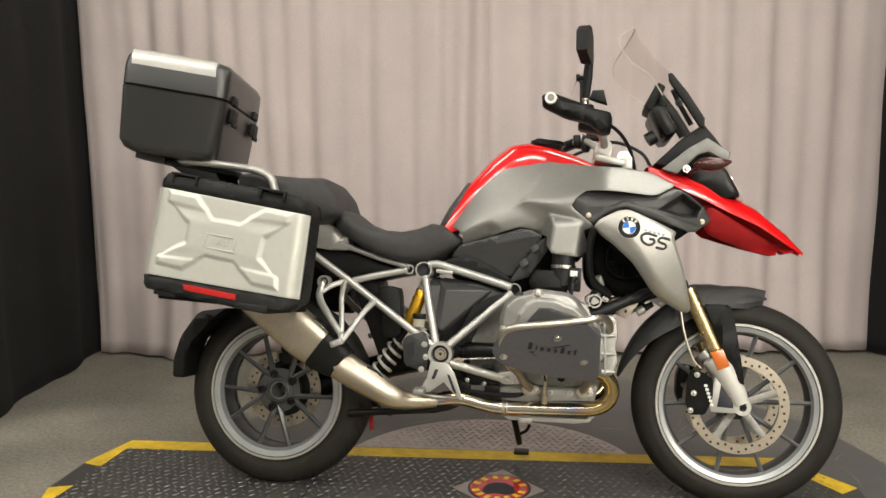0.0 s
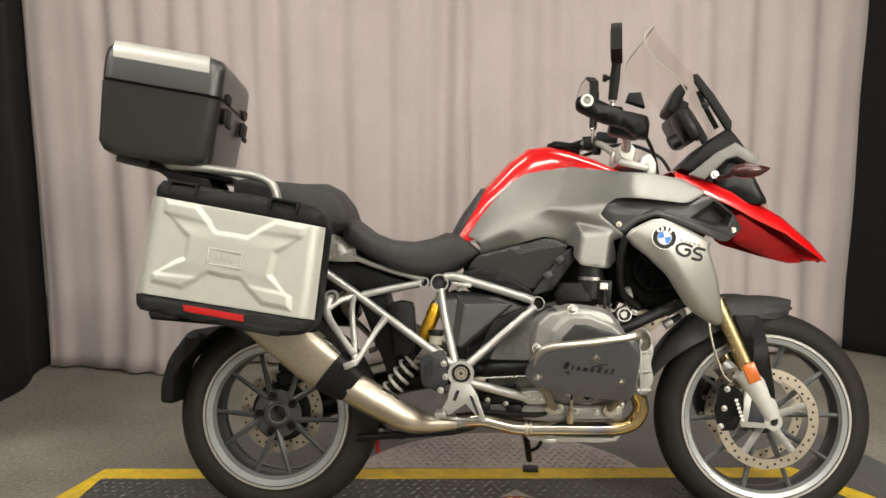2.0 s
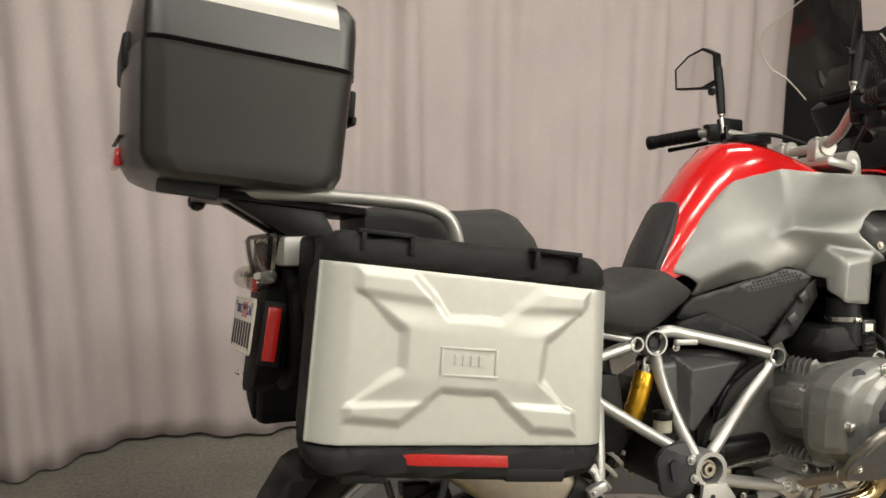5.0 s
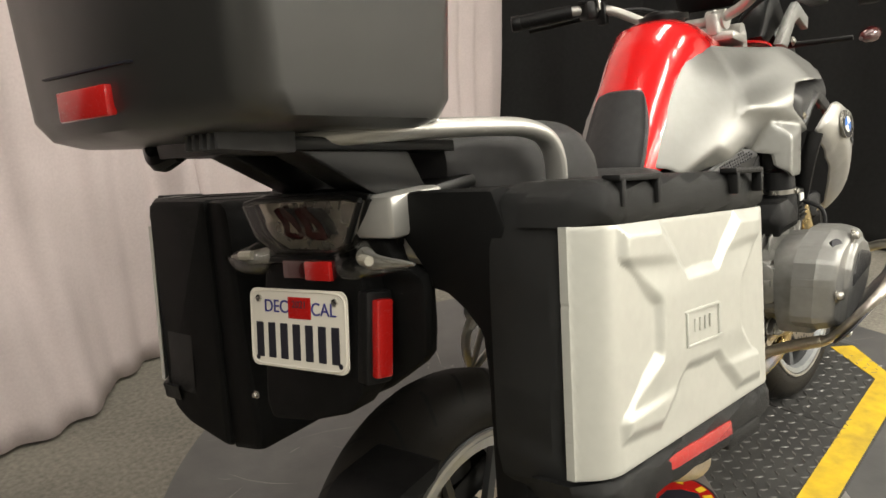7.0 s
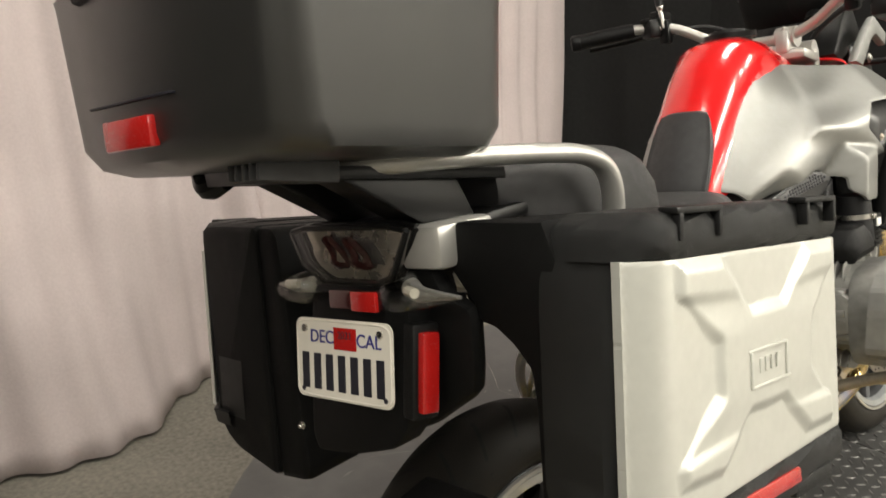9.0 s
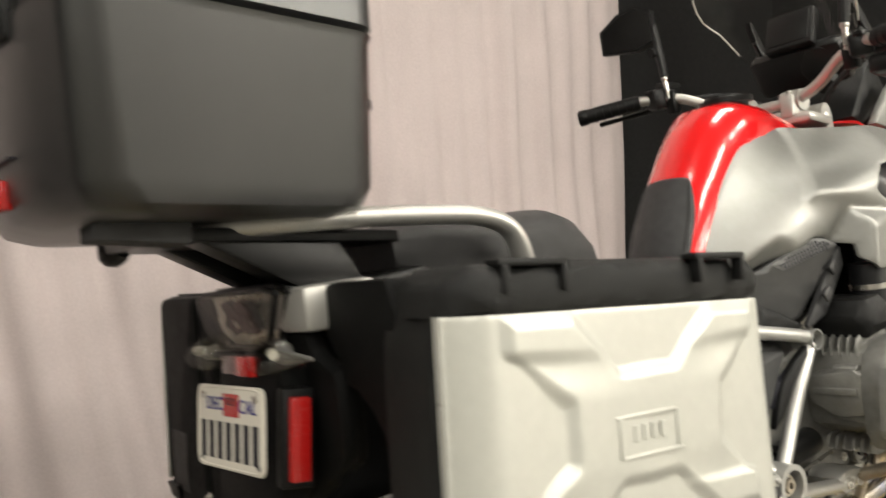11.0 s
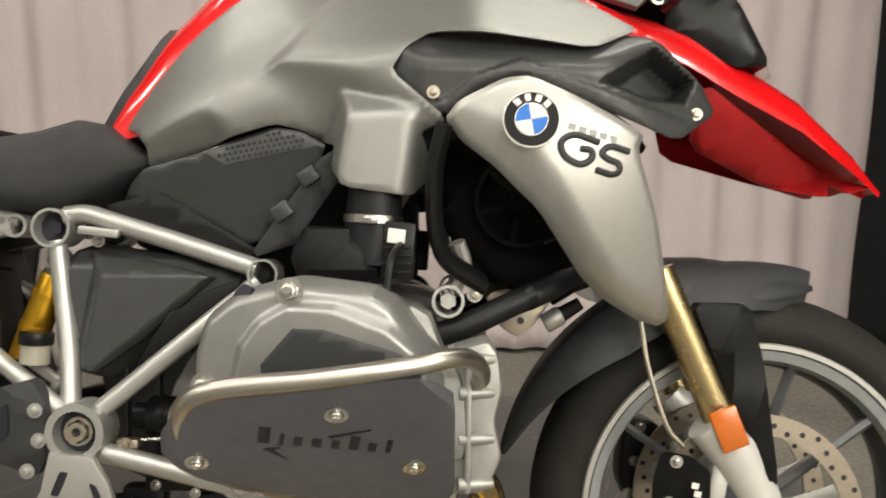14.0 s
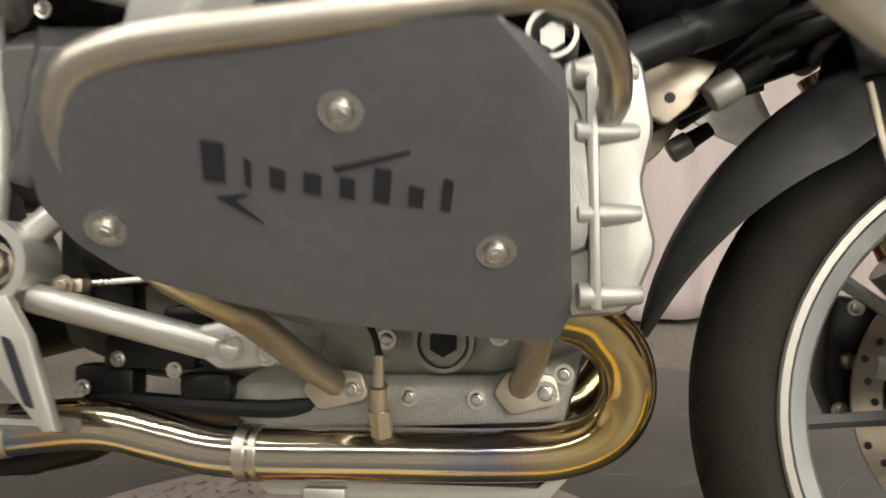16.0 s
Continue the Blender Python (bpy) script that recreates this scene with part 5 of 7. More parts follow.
# rack and grab rails
rack = part("luggage_rack", prism([(-0.39, 1.098), (-0.10, 1.045), (-0.10, 1.030), (-0.39, 1.082)], -0.225, -0.005, 0.004), SATIN, bike, "black luggage carrier")
for y0, y1 in ((-0.085, -0.035), (-0.215, -0.160)):
    part("rack_strut", prism([(-0.365, 1.090), (-0.180, 1.056), (-0.150, 0.985), (-0.215, 0.985)], y0, y1, 0.004), SATIN, rack)
part("rack_knob", tube([(-0.370, 0.035, 1.105), (-0.378, 0.010, 1.082), (-0.372, -0.025, 1.086)], [0.014, 0.018, 0.012], 10), SATIN, rack)
part("rack_base", box((-0.14, -0.11, 0.985), (0.16, 0.22, 0.020), 0.006), SATIN, rack)
for s in (-1, 1):
    rail = tube([(-0.34, -0.180, 1.086), (-0.26, -0.232, 1.078), (-0.17, -0.252, 1.068), (-0.06, -0.266, 1.052), (-0.005, -0.271, 1.040), (0.032, -0.273, 1.020), (0.048, -0.272, 0.985), (0.056, -0.260, 0.92)], 0.0125, 14, 6, 1.35)
    part("grab_rail", rail if s < 0 else mirrored(rail), PALE, bike, "pale silver grab rail")

# ---- frame ----
for s in (-1, 1):
    put = (lambda b: b) if s < 0 else mirrored
    for pts, r in (([(0.530, -0.150, 0.750), (0.560, -0.152, 0.752), (0.600, -0.156, 0.741), (0.700, -0.164, 0.712), (0.800, -0.171, 0.681)], 0.0135),
                   ([(0.802, -0.171, 0.664), (0.700, -0.188, 0.577), (0.603, -0.207, 0.494)], 0.0130),
                   ([(0.519, -0.152, 0.715), (0.531, -0.158, 0.64), (0.549, -0.176, 0.565), (0.566, -0.206, 0.498)], 0.0130),
                   ([(0.462, -0.158, 0.733), (0.370, -0.163, 0.715), (0.285, -0.168, 0.696)], 0.0115),
                   ([(0.470, -0.155, 0.742), (0.370, -0.152, 0.770), (0.281, -0.150, 0.801), (0.12, -0.148, 0.858)], 0.0095),
                   ([(0.560, -0.212, 0.492), (0.440, -0.192, 0.575), (0.282, -0.170, 0.688), (0.165, -0.165, 0.769), (0.02, -0.160, 0.870)], 0.0120),
                   ([(0.612, -0.212, 0.442), (0.680, -0.206, 0.424), (0.758, -0.202, 0.404), (0.800, -0.200, 0.394)], 0.0135)):
        part("frame_tube", put(tube(pts, r, 14, 4)), FRAME, bike, "silver painted frame tube")
    for c, r, w, d in (((0.516, -0.168, 0.733), 0.0270, 0.004, 0.05), ((0.469, -0.170, 0.735), 0.0160, 0.004, 0.04), ((0.809, -0.186, 0.674), 0.0205, 0.003, 0.045), ((0.584, -0.236, 0.471), 0.0380, 0.010, 0.05)):
        part("frame_lug", put(ring(c, (0, -1, 0), r, w, d)), FRAME, bike)
        # the wide lugs' bolts are near-black, painting the shade of open hollows
        part("lug_bolt", put(merged(rod((c[0], c[1] + 0.022, c[2]), (c[0], c[1] + 0.032, c[2]), r - w * 0.5, seg=20), rod((c[0], c[1] + 0.012, c[2]), (c[0], c[1] + 0.026, c[2]), r * 0.42, r * 0.38, seg=6))), INK if r > 0.025 else SATIN, bike)
    part("pivot_nut", put(merged(rod((0.584, -0.224, 0.471), (0.584, -0.206, 0.471), 0.019, seg=12), ring((0.584, -0.230, 0.471), (0, -1, 0), 0.012, 0.006, 0.02))), STAIN, bike)
    # passenger peg bracket: cast arms from two bosses down to one foot
    arms = [tube([(0.192, -0.198, 0.688), (0.190, -0.225, 0.640), (0.238, -0.270, 0.580), (0.283, -0.302, 0.530)], [0.011, 0.012, 0.011, 0.010], 10, 4, 0.8), tube([(0.262, -0.185, 0.694), (0.263, -0.225, 0.645), (0.279, -0.275, 0.562), (0.285, -0.306, 0.512)], 0.0085, 10, 4, 0.8), tube([(0.358, -0.190, 0.628), (0.335, -0.232, 0.592), (0.302, -0.285, 0.532), (0.286, -0.306, 0.508)], [0.012, 0.009, 0.009, 0.011], 10, 4, 0.8), tube([(0.188, -0.212, 0.655), (0.225, -0.198, 0.680), (0.262, -0.186, 0.692)], 0.009, 10, 4, 0.8)]
    brk = part("peg_bracket", put(merged(*arms)), FRAME, bike, "cast silver passenger peg bracket")
    part("boss", put(merged(ring((0.198, -0.212, 0.690), (0, -1, 0), 0.021, 0.006, 0.03), rod((0.198, -0.206, 0.690), (0.198, -0.19, 0.690), 0.009, seg=12))), FRAME, brk)
    part("peg_foot", put(merged(box((0.274, -0.312, 0.503), (0.040, 0.022, 0.020), 0.004, (0, -20, 0)), bolt((0.264, -0.323, 0.501), (0, -1, 0), 0.005))), FRAME, brk)
    # rider peg plate with slots, heel guard
    plate = part("peg_plate", put(prism([(0.556, 0.448), (0.612, 0.444), (0.632, 0.412), (0.658, 0.334), (0.646, 0.333), (0.616, 0.366), (0.598, 0.386), (0.552, 0.353), (0.522, 0.358), (0.546, 0.400)], -0.246, -0.234, 0.003)), PALE, bike, "pale cast rider peg plate")
    for sl in ([(0.572, 0.426), (0.582, 0.424), (0.570, 0.394), (0.560, 0.396)], [(0.608, 0.412), (0.618, 0.408), (0.640, 0.352), (0.630, 0.356)]):
        part("slot", put(prism(sl, -0.2475, -0.2325, 0, 2)), INK, plate, "dark slot", 0)
    heel = part("heel_guard", put(panel([(0.478, 0.525), (0.532, 0.540), (0.548, 0.500), (0.546, 0.444), (0.533, 0.412), (0.470, 0.434), (0.463, 0.507)], lambda x, z: -0.238, 0.012, 0.012, step=0.04)), GREY, bike, "dark grey heel guard")
    part("heel_slot", put(merged(prism([(0.484, 0.500), (0.500, 0.508), (0.502, 0.470), (0.488, 0.462)], -0.240, -0.236, 0, 1))), INK, heel, "dark hollow")
    for bx, bz in ((0.526, 0.423), (0.540, 0.462), (0.535, 0.500)):
        part("heel_bolt", put(bolt((bx, -0.238, bz), (0, -1, 0), 0.0065)), FRAME, heel)
    part("foot_peg", put(merged(box((0.528, -0.272, 0.360), (0.034, 0.055, 0.016), 0.004), *[box((0.517 + 0.011 * k, -0.272, 0.369), (0.004, 0.05, 0.006), 0.001) for k in range(3)])), CAST, bike, "serrated metal foot peg")
part("brake_pedal", tube([(0.520, -0.250, 0.352), (0.560, -0.215, 0.338), (0.620, -0.205, 0.334), (0.655, -0.215, 0.334)], 0.007, 8), CAST, bike)
part("brake_rod", rod((0.62, -0.19, 0.452), (0.79, -0.19, 0.462), 0.003, seg=8), MACHINED, bike)
part("cable_stop", merged(box((0.640, -0.20, 0.452), (0.030, 0.016, 0.012), 0.003), bolt((0.640, -0.21, 0.452), (0, -1, 0), 0.006)), STAIN, bike)

# ---- engine ----
part("crankcase", prism([(0.66, 0.50), (0.665, 0.40), (0.72, 0.350), (0.90, 0.338), (1.06, 0.356), (1.110, 0.42), (1.120, 0.52), (1.05, 0.62), (0.90, 0.66), (0.74, 0.64)], -0.125, 0.125, 0.012, 1), CAST, bike, "cast aluminium crankcase")
gearbox = part("gearbox", prism([(0.56, 0.62), (0.56, 0.40), (0.66, 0.36), (0.80, 0.37), (0.80, 0.66), (0.68, 0.67)], -0.105, 0.105, 0.015, 1), GEARBOX, bike, "dark gearbox housing")
for k in range(3):
    part("rib", box((0.60 + 0.045 * k, -0.108, 0.50), (0.008, 0.012, 0.18), 0.003), GEARBOX, gearbox)
part("sump_plate", prism([(0.740, 0.352), (0.800, 0.385), (0.870, 0.372), (1.000, 0.372), (1.080, 0.395), (1.060, 0.330), (0.780, 0.318)], -0.138, 0.10, 0.006), CAST, bike, "cast sump with bolted flanges")
for s in (-1, 1):
    put = (lambda b: b) if s < 0 else mirrored
    barrel = part("cylinder", put(prism([(0.835, 0.500), (0.845, 0.635), (0.90, 0.655), (1.03, 0.640), (1.062, 0.560), (1.045, 0.470), (0.90, 0.455)], -0.262, -0.12, 0.01, 1)), CAST, bike, "finned cast cylinder")
    for k in range(6):
        y = -0.150 - 0.017 * k
        part("fin", put(prism([(0.842, 0.628), (0.852, 0.664), (0.890, 0.676), (0.960, 0.668), (0.965, 0.640)], y - 0.0022, y + 0.0022, 0.0008, 1)), CAST, barrel)
        part("fin", put(prism([(0.850, 0.470), (0.835, 0.446), (0.868, 0.432), (0.960, 0.438), (0.955, 0.468)], y - 0.0022, y + 0.0022, 0.0008, 1)), CAST, barrel)
    web = part("cylinder_web", put(across([(-0.258, 0.618), (-0.150, 0.602), (-0.150, 0.548), (-0.200, 0.520), (-0.258, 0.530)], 0.806, 0.846, 0.006, 1)), CAST, barrel, "raised web on the barrel's rear")
    part("web_rib", put(across([(-0.250, 0.582), (-0.162, 0.578), (-0.162, 0.566), (-0.250, 0.568)], 0.800, 0.815, 0.003)), CAST, web)
    for bx, bz, bl in ((0.822, 0.612, 0.05), (0.816, 0.560, 0.07), (0.826, 0.520, 0.05)):
        part("cylinder_boss", put(merged(rod((bx, -0.25, bz), (bx, -0.25 + bl, bz), 0.011, 0.009, seg=14, bev=0.002), box((bx + 0.014, -0.225, bz), (0.030, 0.05, 0.010), 0.003))), CAST, barrel)
    head = [(0.800, 0.500), (0.804, 0.592), (0.828, 0.640), (0.862, 0.658), (0.935, 0.661), (1.000, 0.648), (1.040, 0.598), (1.072, 0.572), (1.088, 0.500), (1.076, 0.465), (0.950, 0.450), (0.820, 0.460)]
    part("cylinder_head", put(prism(head, -0.328, -0.252, 0.01, 1)), CAST, bike, "cast cylinder head")
    COVER_OUT = [(0.777, 0.505), (0.777, 0.592), (0.790, 0.634), (0.822, 0.661), (0.863, 0.673), (0.891, 0.679), (0.975, 0.669), (1.003, 0.653), (1.026, 0.620), (1.045, 0.590), (1.056, 0.556), (1.044, 0.522), (1.008, 0.494), (0.950, 0.478), (0.824, 0.471)]
    PLATEAU = [(0.834, 0.495), (0.834, 0.566), (0.843, 0.602), (0.862, 0.627), (0.889, 0.643), (0.936, 0.641), (0.992, 0.619), (1.026, 0.590), (1.040, 0.545), (1.030, 0.492)]
    cover_top = plane(0.93, 0.60, -0.397, 0.08, -0.12)

    def cover_face(x, z):
        """A flat shoulder round a stepped-out arch."""
        x, z = np.asarray(x, float), np.asarray(z, float)
        out = np.clip(-outline_distance(x, z, PLATEAU), 0, 1)
        ramp = np.clip(out / 0.013, 0, 1)
        return cover_top(x, z) + 0.011 * ramp * ramp * (3 - 2 * ramp) + 0.16 * np.clip(out - 0.010, 0, 1)
    cover = skin("valve_cover", COVER_OUT, cover_face, COVERCAST, bike, "grey valve cover with a stepped arch", s, 0.045, 0.018, 0.040, 0.0034 if s < 0 else 0.008, 1, 2.6)
    skin("cover_insert", [(0.860, 0.586), (0.894, 0.625), (0.926, 0.624), (1.000, 0.601), (1.030, 0.588), (1.030, 0.560), (0.862, 0.562)], lambda x, z: cover_top(x, z) - 0.004, GREY, cover, "black plug cover", s, 0.012, 0.004, 0.003, 0.01, 0)
    part("cover_hole", put(merged(rod((0.8345, -0.3815, 0.6590), (0.842, -0.370, 0.652), 0.0125, seg=24))), INK, cover, "dark round opening", 0)
    for bx, bz in ((0.889, 0.664), (0.796, 0.560)):
        part("cover_bolt", put(bolt((bx, float(cover_face(bx, bz)) - 0.001, bz), (0, -1, 0.1), 0.010, 0.012)), MACHINED, cover)
    cam = part("cam_housing", put(prism([(1.060, 0.592), (1.104, 0.606), (1.116, 0.590), (1.122, 0.548), (1.113, 0.512), (1.122, 0.470), (1.104, 0.428), (1.060, 0.425)], -0.318, -0.235, 0.008, 1)), SMOOTHCAST, bike, "pale cast cam housing with bosses")
    for z in (0.584, 0.545, 0.492, 0.440):
        part("boss", put(rod((1.070, -0.322, z), (1.112, -0.314, z), 0.009, 0.006, seg=12, bev=0.002)), SMOOTHCAST, cam)
    part("flange", put(box((1.082, -0.322, 0.51), (0.008, 0.012, 0.16), 0.003)), SMOOTHCAST, cam)
    # guard plate and its steel hoop

    def guard_y(x, z):
        return -0.431 + 0.161 * (x - 0.949) - 0.885 * (z - 0.54) + max(0.0, x - 1.030 + 0.8 * (z - 0.585)) * 0.9
    GUARD_OUT = [(0.762, 0.497), (0.769, 0.522), (0.799, 0.557), (0.828, 0.568), (0.924, 0.575), (1.028, 0.582), (1.050, 0.574), (1.067, 0.560), (1.067, 0.430), (1.056, 0.408), (0.928, 0.421), (0.855, 0.436), (0.792, 0.457), (0.772, 0.475)]
    plate = part("cylinder_guard", put(panel(GUARD_OUT, guard_y, 0.005, 0.004, 0.002, step=0.03, soft=1)), GUARD, bike, "dark grey powder-coated cylinder guard plate", 30)
    nrm = Vector((0.161, -1, -0.885)).normalized()
    for bx, bz in ((0.946, 0.541), (0.795, 0.483), (1.022, 0.468)):
        part("guard_bolt", put(bolt((bx, guard_y(bx, bz), bz), nrm, 0.0085, 0.006)), MACHINED, plate, "shiny round-headed bolt")

    def mark(outline):
        bm = bmesh.new()
        bm.faces.new([bm.verts.new(Vector((x, guard_y(x, z), z)) + nrm * 0.0016) for x, z in outline])
        rr = bmesh.ops.extrude_face_region(bm, geom=bm.faces[:])
        bmesh.ops.translate(bm, vec=-nrm * 0.001, verts=[v for v in rr["geom"] if isinstance(v, bmesh.types.BMVert)])
        return bm
    if s < 0:
        x0 = 0.862
        for w, h in ((0.0115, 0.019), (0.003, 0.013), (0.008, 0.010), (0.009, 0.010), (0.008, 0.010), (0.009, 0.017), (0.008, 0.010), (0.005, 0.016)):
            zb = 0.509 - 0.13 * (x0 - 0.862)
            part("cut_mark", put(mark([(x0, zb), (x0 + w, zb - 0.0018), (x0 + w + 0.28 * h, zb + h - 0.0018), (x0 + 0.28 * h, zb + h)])), INK, plate, "dark slanted bar", 0)
            x0 += w + 0.0105
        part("cut_mark", put(mark([(0.866, 0.4995), (0.884, 0.5010), (0.875, 0.4975), (0.888, 0.4855)])), INK, plate, "pointed cut-out", 0)
        part("cut_mark", put(mark([(0.935, 0.514), (0.980, 0.522), (0.979, 0.5205), (0.937, 0.512)])), INK, plate, "thin cut-out", 0)
    part("guard_hoop", put(tube([(0.830, -0.30, 0.430), (0.802, -0.365, 0.462), (0.783, -0.418, 0.512), (0.795, -0.452, 0.550), (0.832, -0.466, 0.570), (0.930, -0.460, 0.581), (1.022, -0.446, 0.593), (1.058, -0.430, 0.599), (1.080, -0.402, 0.596), (1.093, -0.365, 0.582), (1.096, -0.335, 0.564), (1.088, -0.300, 0.552)], 0.0105, 12, 6)), TIP, bike, "bare steel guard hoop")
    part("guard_leg", put(tube([(0.808, -0.350, 0.455), (0.828, -0.270, 0.425), (0.845, -0.185, 0.385), (0.862, -0.140, 0.362)], 0.0125, 12)), STAIN, bike)
    part("guard_leg", put(tube([(1.045, -0.300, 0.430), (1.040, -0.230, 0.405), (1.030, -0.165, 0.375), (1.022, -0.140, 0.360)], 0.0125, 12)), STAIN, bike)
    for cx, cz, w in ((0.862, 0.360, 0.052), (1.030, 0.358, 0.050)):
        fl = part("leg_flange", put(prism([(cx - w * 0.6, cz - 0.002), (cx - w * 0.35, cz + 0.018), (cx + w * 0.45, cz + 0.014), (cx + w * 0.55, cz - 0.010), (cx - w * 0.3, cz - 0.020)], -0.150, -0.143, 0.001, 2)), STAIN, bike)
        part("flange_bolt", put(bolt((cx + w * 0.28, -0.150, cz - 0.001), (0, -1, 0), 0.007)), MACHINED, fl)
    lug = part("engine_lug", put(prism([(0.760, 0.418), (0.800, 0.424), (0.850, 0.410), (0.846, 0.386), (0.780, 0.380), (0.762, 0.392)], -0.212, -0.14, 0.006, 1)), FRAME, bike, "cast engine mounting lug")
    for bx, bz in ((0.790, 0.399), (0.823, 0.396)):
        part("lug_bolt", put(merged(ring((bx, -0.216, bz), (0, -1, 0), 0.0115, 0.003, 0.008), rod((bx, -0.213, bz), (bx, -0.208, bz), 0.007, seg=6))), MACHINED, lug)
    oil = part("oil_plug", put(merged(ring((0.957, -0.150, 0.400), (0, -1, 0), 0.027, 0.004, 0.015), rod((0.957, -0.146, 0.400), (0.957, -0.138, 0.400), 0.020, seg=24))), CAST, bike, "round oil filler plug")
    part("plug_face", put(rod((0.957, -0.151, 0.400), (0.957, -0.145, 0.400), 0.013, seg=6)), SATIN, oil)
    for bx, bz in ((0.905, 0.402), (1.005, 0.405), (0.925, 0.352), (0.985, 0.350), (1.060, 0.372)):
        part("sump_bolt", put(bolt((bx, -0.139, bz), (0, -1, 0), 0.006)), MACHINED, bike)
    part("spark_lead", put(tube([(0.985, -0.31, 0.66), (0.99, -0.30, 0.70), (1.00, -0.24, 0.72)], 0.005, 8)), HOSE, bike)
    # intake: rubber sleeve, clamp, throttle body
    part("intake_sleeve", put(rod((0.962, -0.222, 0.792), (0.957, -0.222, 0.690), 0.034, 0.038, seg=28)), HOSE, bike, "black rubber intake sleeve")
    part("sleeve_clamp", put(merged(ring((0.960, -0.222, 0.752), (0.05, 0, 1), 0.0385, 0.003, 0.010), box((0.960, -0.262, 0.746), (0.018, 0.008, 0.010), 0.002))), MACHINED, bike, "steel hose clamp")
    part("throttle_body", put(merged(panel([(0.856, 0.700), (0.874, 0.738), (0.938, 0.736), (0.972, 0.690), (0.972, 0.664), (0.872, 0.658)], lambda x, z: -0.262 + 1.2 * (x - 0.94) ** 2, 0.09, 0.018), rod((0.90, -0.24, 0.70), (0.90, -0.24, 0.73), 0.012, seg=10))), BLACK, bike, "black throttle body cover")
    conn = part("sensor_plug", put(merged(box((0.994, -0.238, 0.708), (0.040, 0.040, 0.072), 0.004, (0, 4, 0)), *[box((0.994, -0.260, 0.682 + 0.010 * k), (0.034, 0.004, 0.003), 0.001) for k in range(4)])), SATIN, bike, "black electrical connector")
    part("plug_label", put(box((0.992, -0.2595, 0.726), (0.022, 0.003, 0.018), 0.001, (0, 6, 0))), WHITE, conn, "pale label")
    port = part("mount_port", put(merged(ring((1.056, -0.222, 0.644), (0, -1, 0), 0.021, 0.004, 0.05), rod((1.056, -0.212, 0.644), (1.056, -0.19, 0.644), 0.011, seg=6), tube([(1.060, -0.19, 0.655), (1.075, -0.19, 0.69), (1.066, -0.20, 0.72)], 0.011, 10))), FRAME, bike, "open tube end beside the cylinder")
    part("port_bolt", put(bolt((1.090, -0.196, 0.652), (0, -1, 0), 0.007)), MACHINED, port)
    part("coolant_hose", put(tube([(1.040, -0.200, 0.598), (1.080, -0.200, 0.612), (1.140, -0.188, 0.640), (1.190, -0.170, 0.660), (1.240, -0.140, 0.690)], 0.0165, 14)), HOSE, bike, "thick black coolant hose")
    part("hose_clip", put(merged(ring((1.158, -0.181, 0.648), (-0.8, -0.1, -0.4), 0.0185, 0.002, 0.012))), SATIN, bike)
    part("front_bracket", put(prism([(1.105, 0.648), (1.180, 0.672), (1.205, 0.650), (1.175, 0.606), (1.152, 0.588), (1.126, 0.604)], -0.118, -0.108, 0.002, 1)), STAIN, bike, "bare steel front bracket")
    part("bracket_hole", put(rod((1.156, -0.1195, 0.612), (1.156, -0.106, 0.612), 0.005, seg=10)), INK, bike)
    part("sensor_can", put(rod((1.188, -0.125, 0.608), (1.212, -0.125, 0.622), 0.014, seg=18, bev=0.002)), SMOOTHCAST, bike, "small metal can")
    part("sensor_boot", put(rod((1.212, -0.125, 0.622), (1.238, -0.125, 0.638), 0.011, 0.009, seg=14)), BLACK, bike)
    part("joint", put(merged(rod((1.195, -0.11, 0.645), (1.235, -0.12, 0.672), 0.014, seg=12), rod((1.235, -0.12, 0.672), (1.30, -0.12, 0.690), 0.008, seg=10), box((1.23, -0.10, 0.70), (0.10, 0.05, 0.02), 0.004))), SATIN, bike)
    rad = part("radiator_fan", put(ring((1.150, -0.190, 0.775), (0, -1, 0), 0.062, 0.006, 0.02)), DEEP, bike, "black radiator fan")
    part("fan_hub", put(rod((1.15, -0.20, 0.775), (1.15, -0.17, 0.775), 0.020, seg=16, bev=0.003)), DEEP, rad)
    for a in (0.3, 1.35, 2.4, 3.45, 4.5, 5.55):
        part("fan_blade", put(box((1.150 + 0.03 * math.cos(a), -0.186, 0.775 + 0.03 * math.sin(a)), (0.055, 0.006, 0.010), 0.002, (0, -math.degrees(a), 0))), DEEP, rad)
    part("fan_cable", put(tube([(1.165, -0.195, 0.78), (1.195, -0.205, 0.765), (1.205, -0.20, 0.735), (1.18, -0.20, 0.72)], 0.0025, 6)), HOSE, bike)
part("starter_motor", merged(rod((0.650, -0.150, 0.478), (0.785, -0.150, 0.478), 0.027, seg=24, bev=0.003), rod((0.665, -0.150, 0.478), (0.675, -0.150, 0.478), 0.0285, seg=24), rod((0.63, -0.15, 0.478), (0.65, -0.15, 0.478), 0.018, seg=16)), SATIN, bike, "glossy black starter motor")
for k in range(4):
    part("wire", tube([(0.60 + 0.02 * k, -0.13 - 0.004 * k, 0.43 - 0.012 * k), (0.66 + 0.02 * k, -0.15, 0.415 - 0.010 * k), (0.74 + 0.01 * k, -0.14, 0.410 - 0.010 * k), (0.79, -0.13, 0.395)], 0.0035, 6), HOSE, bike)
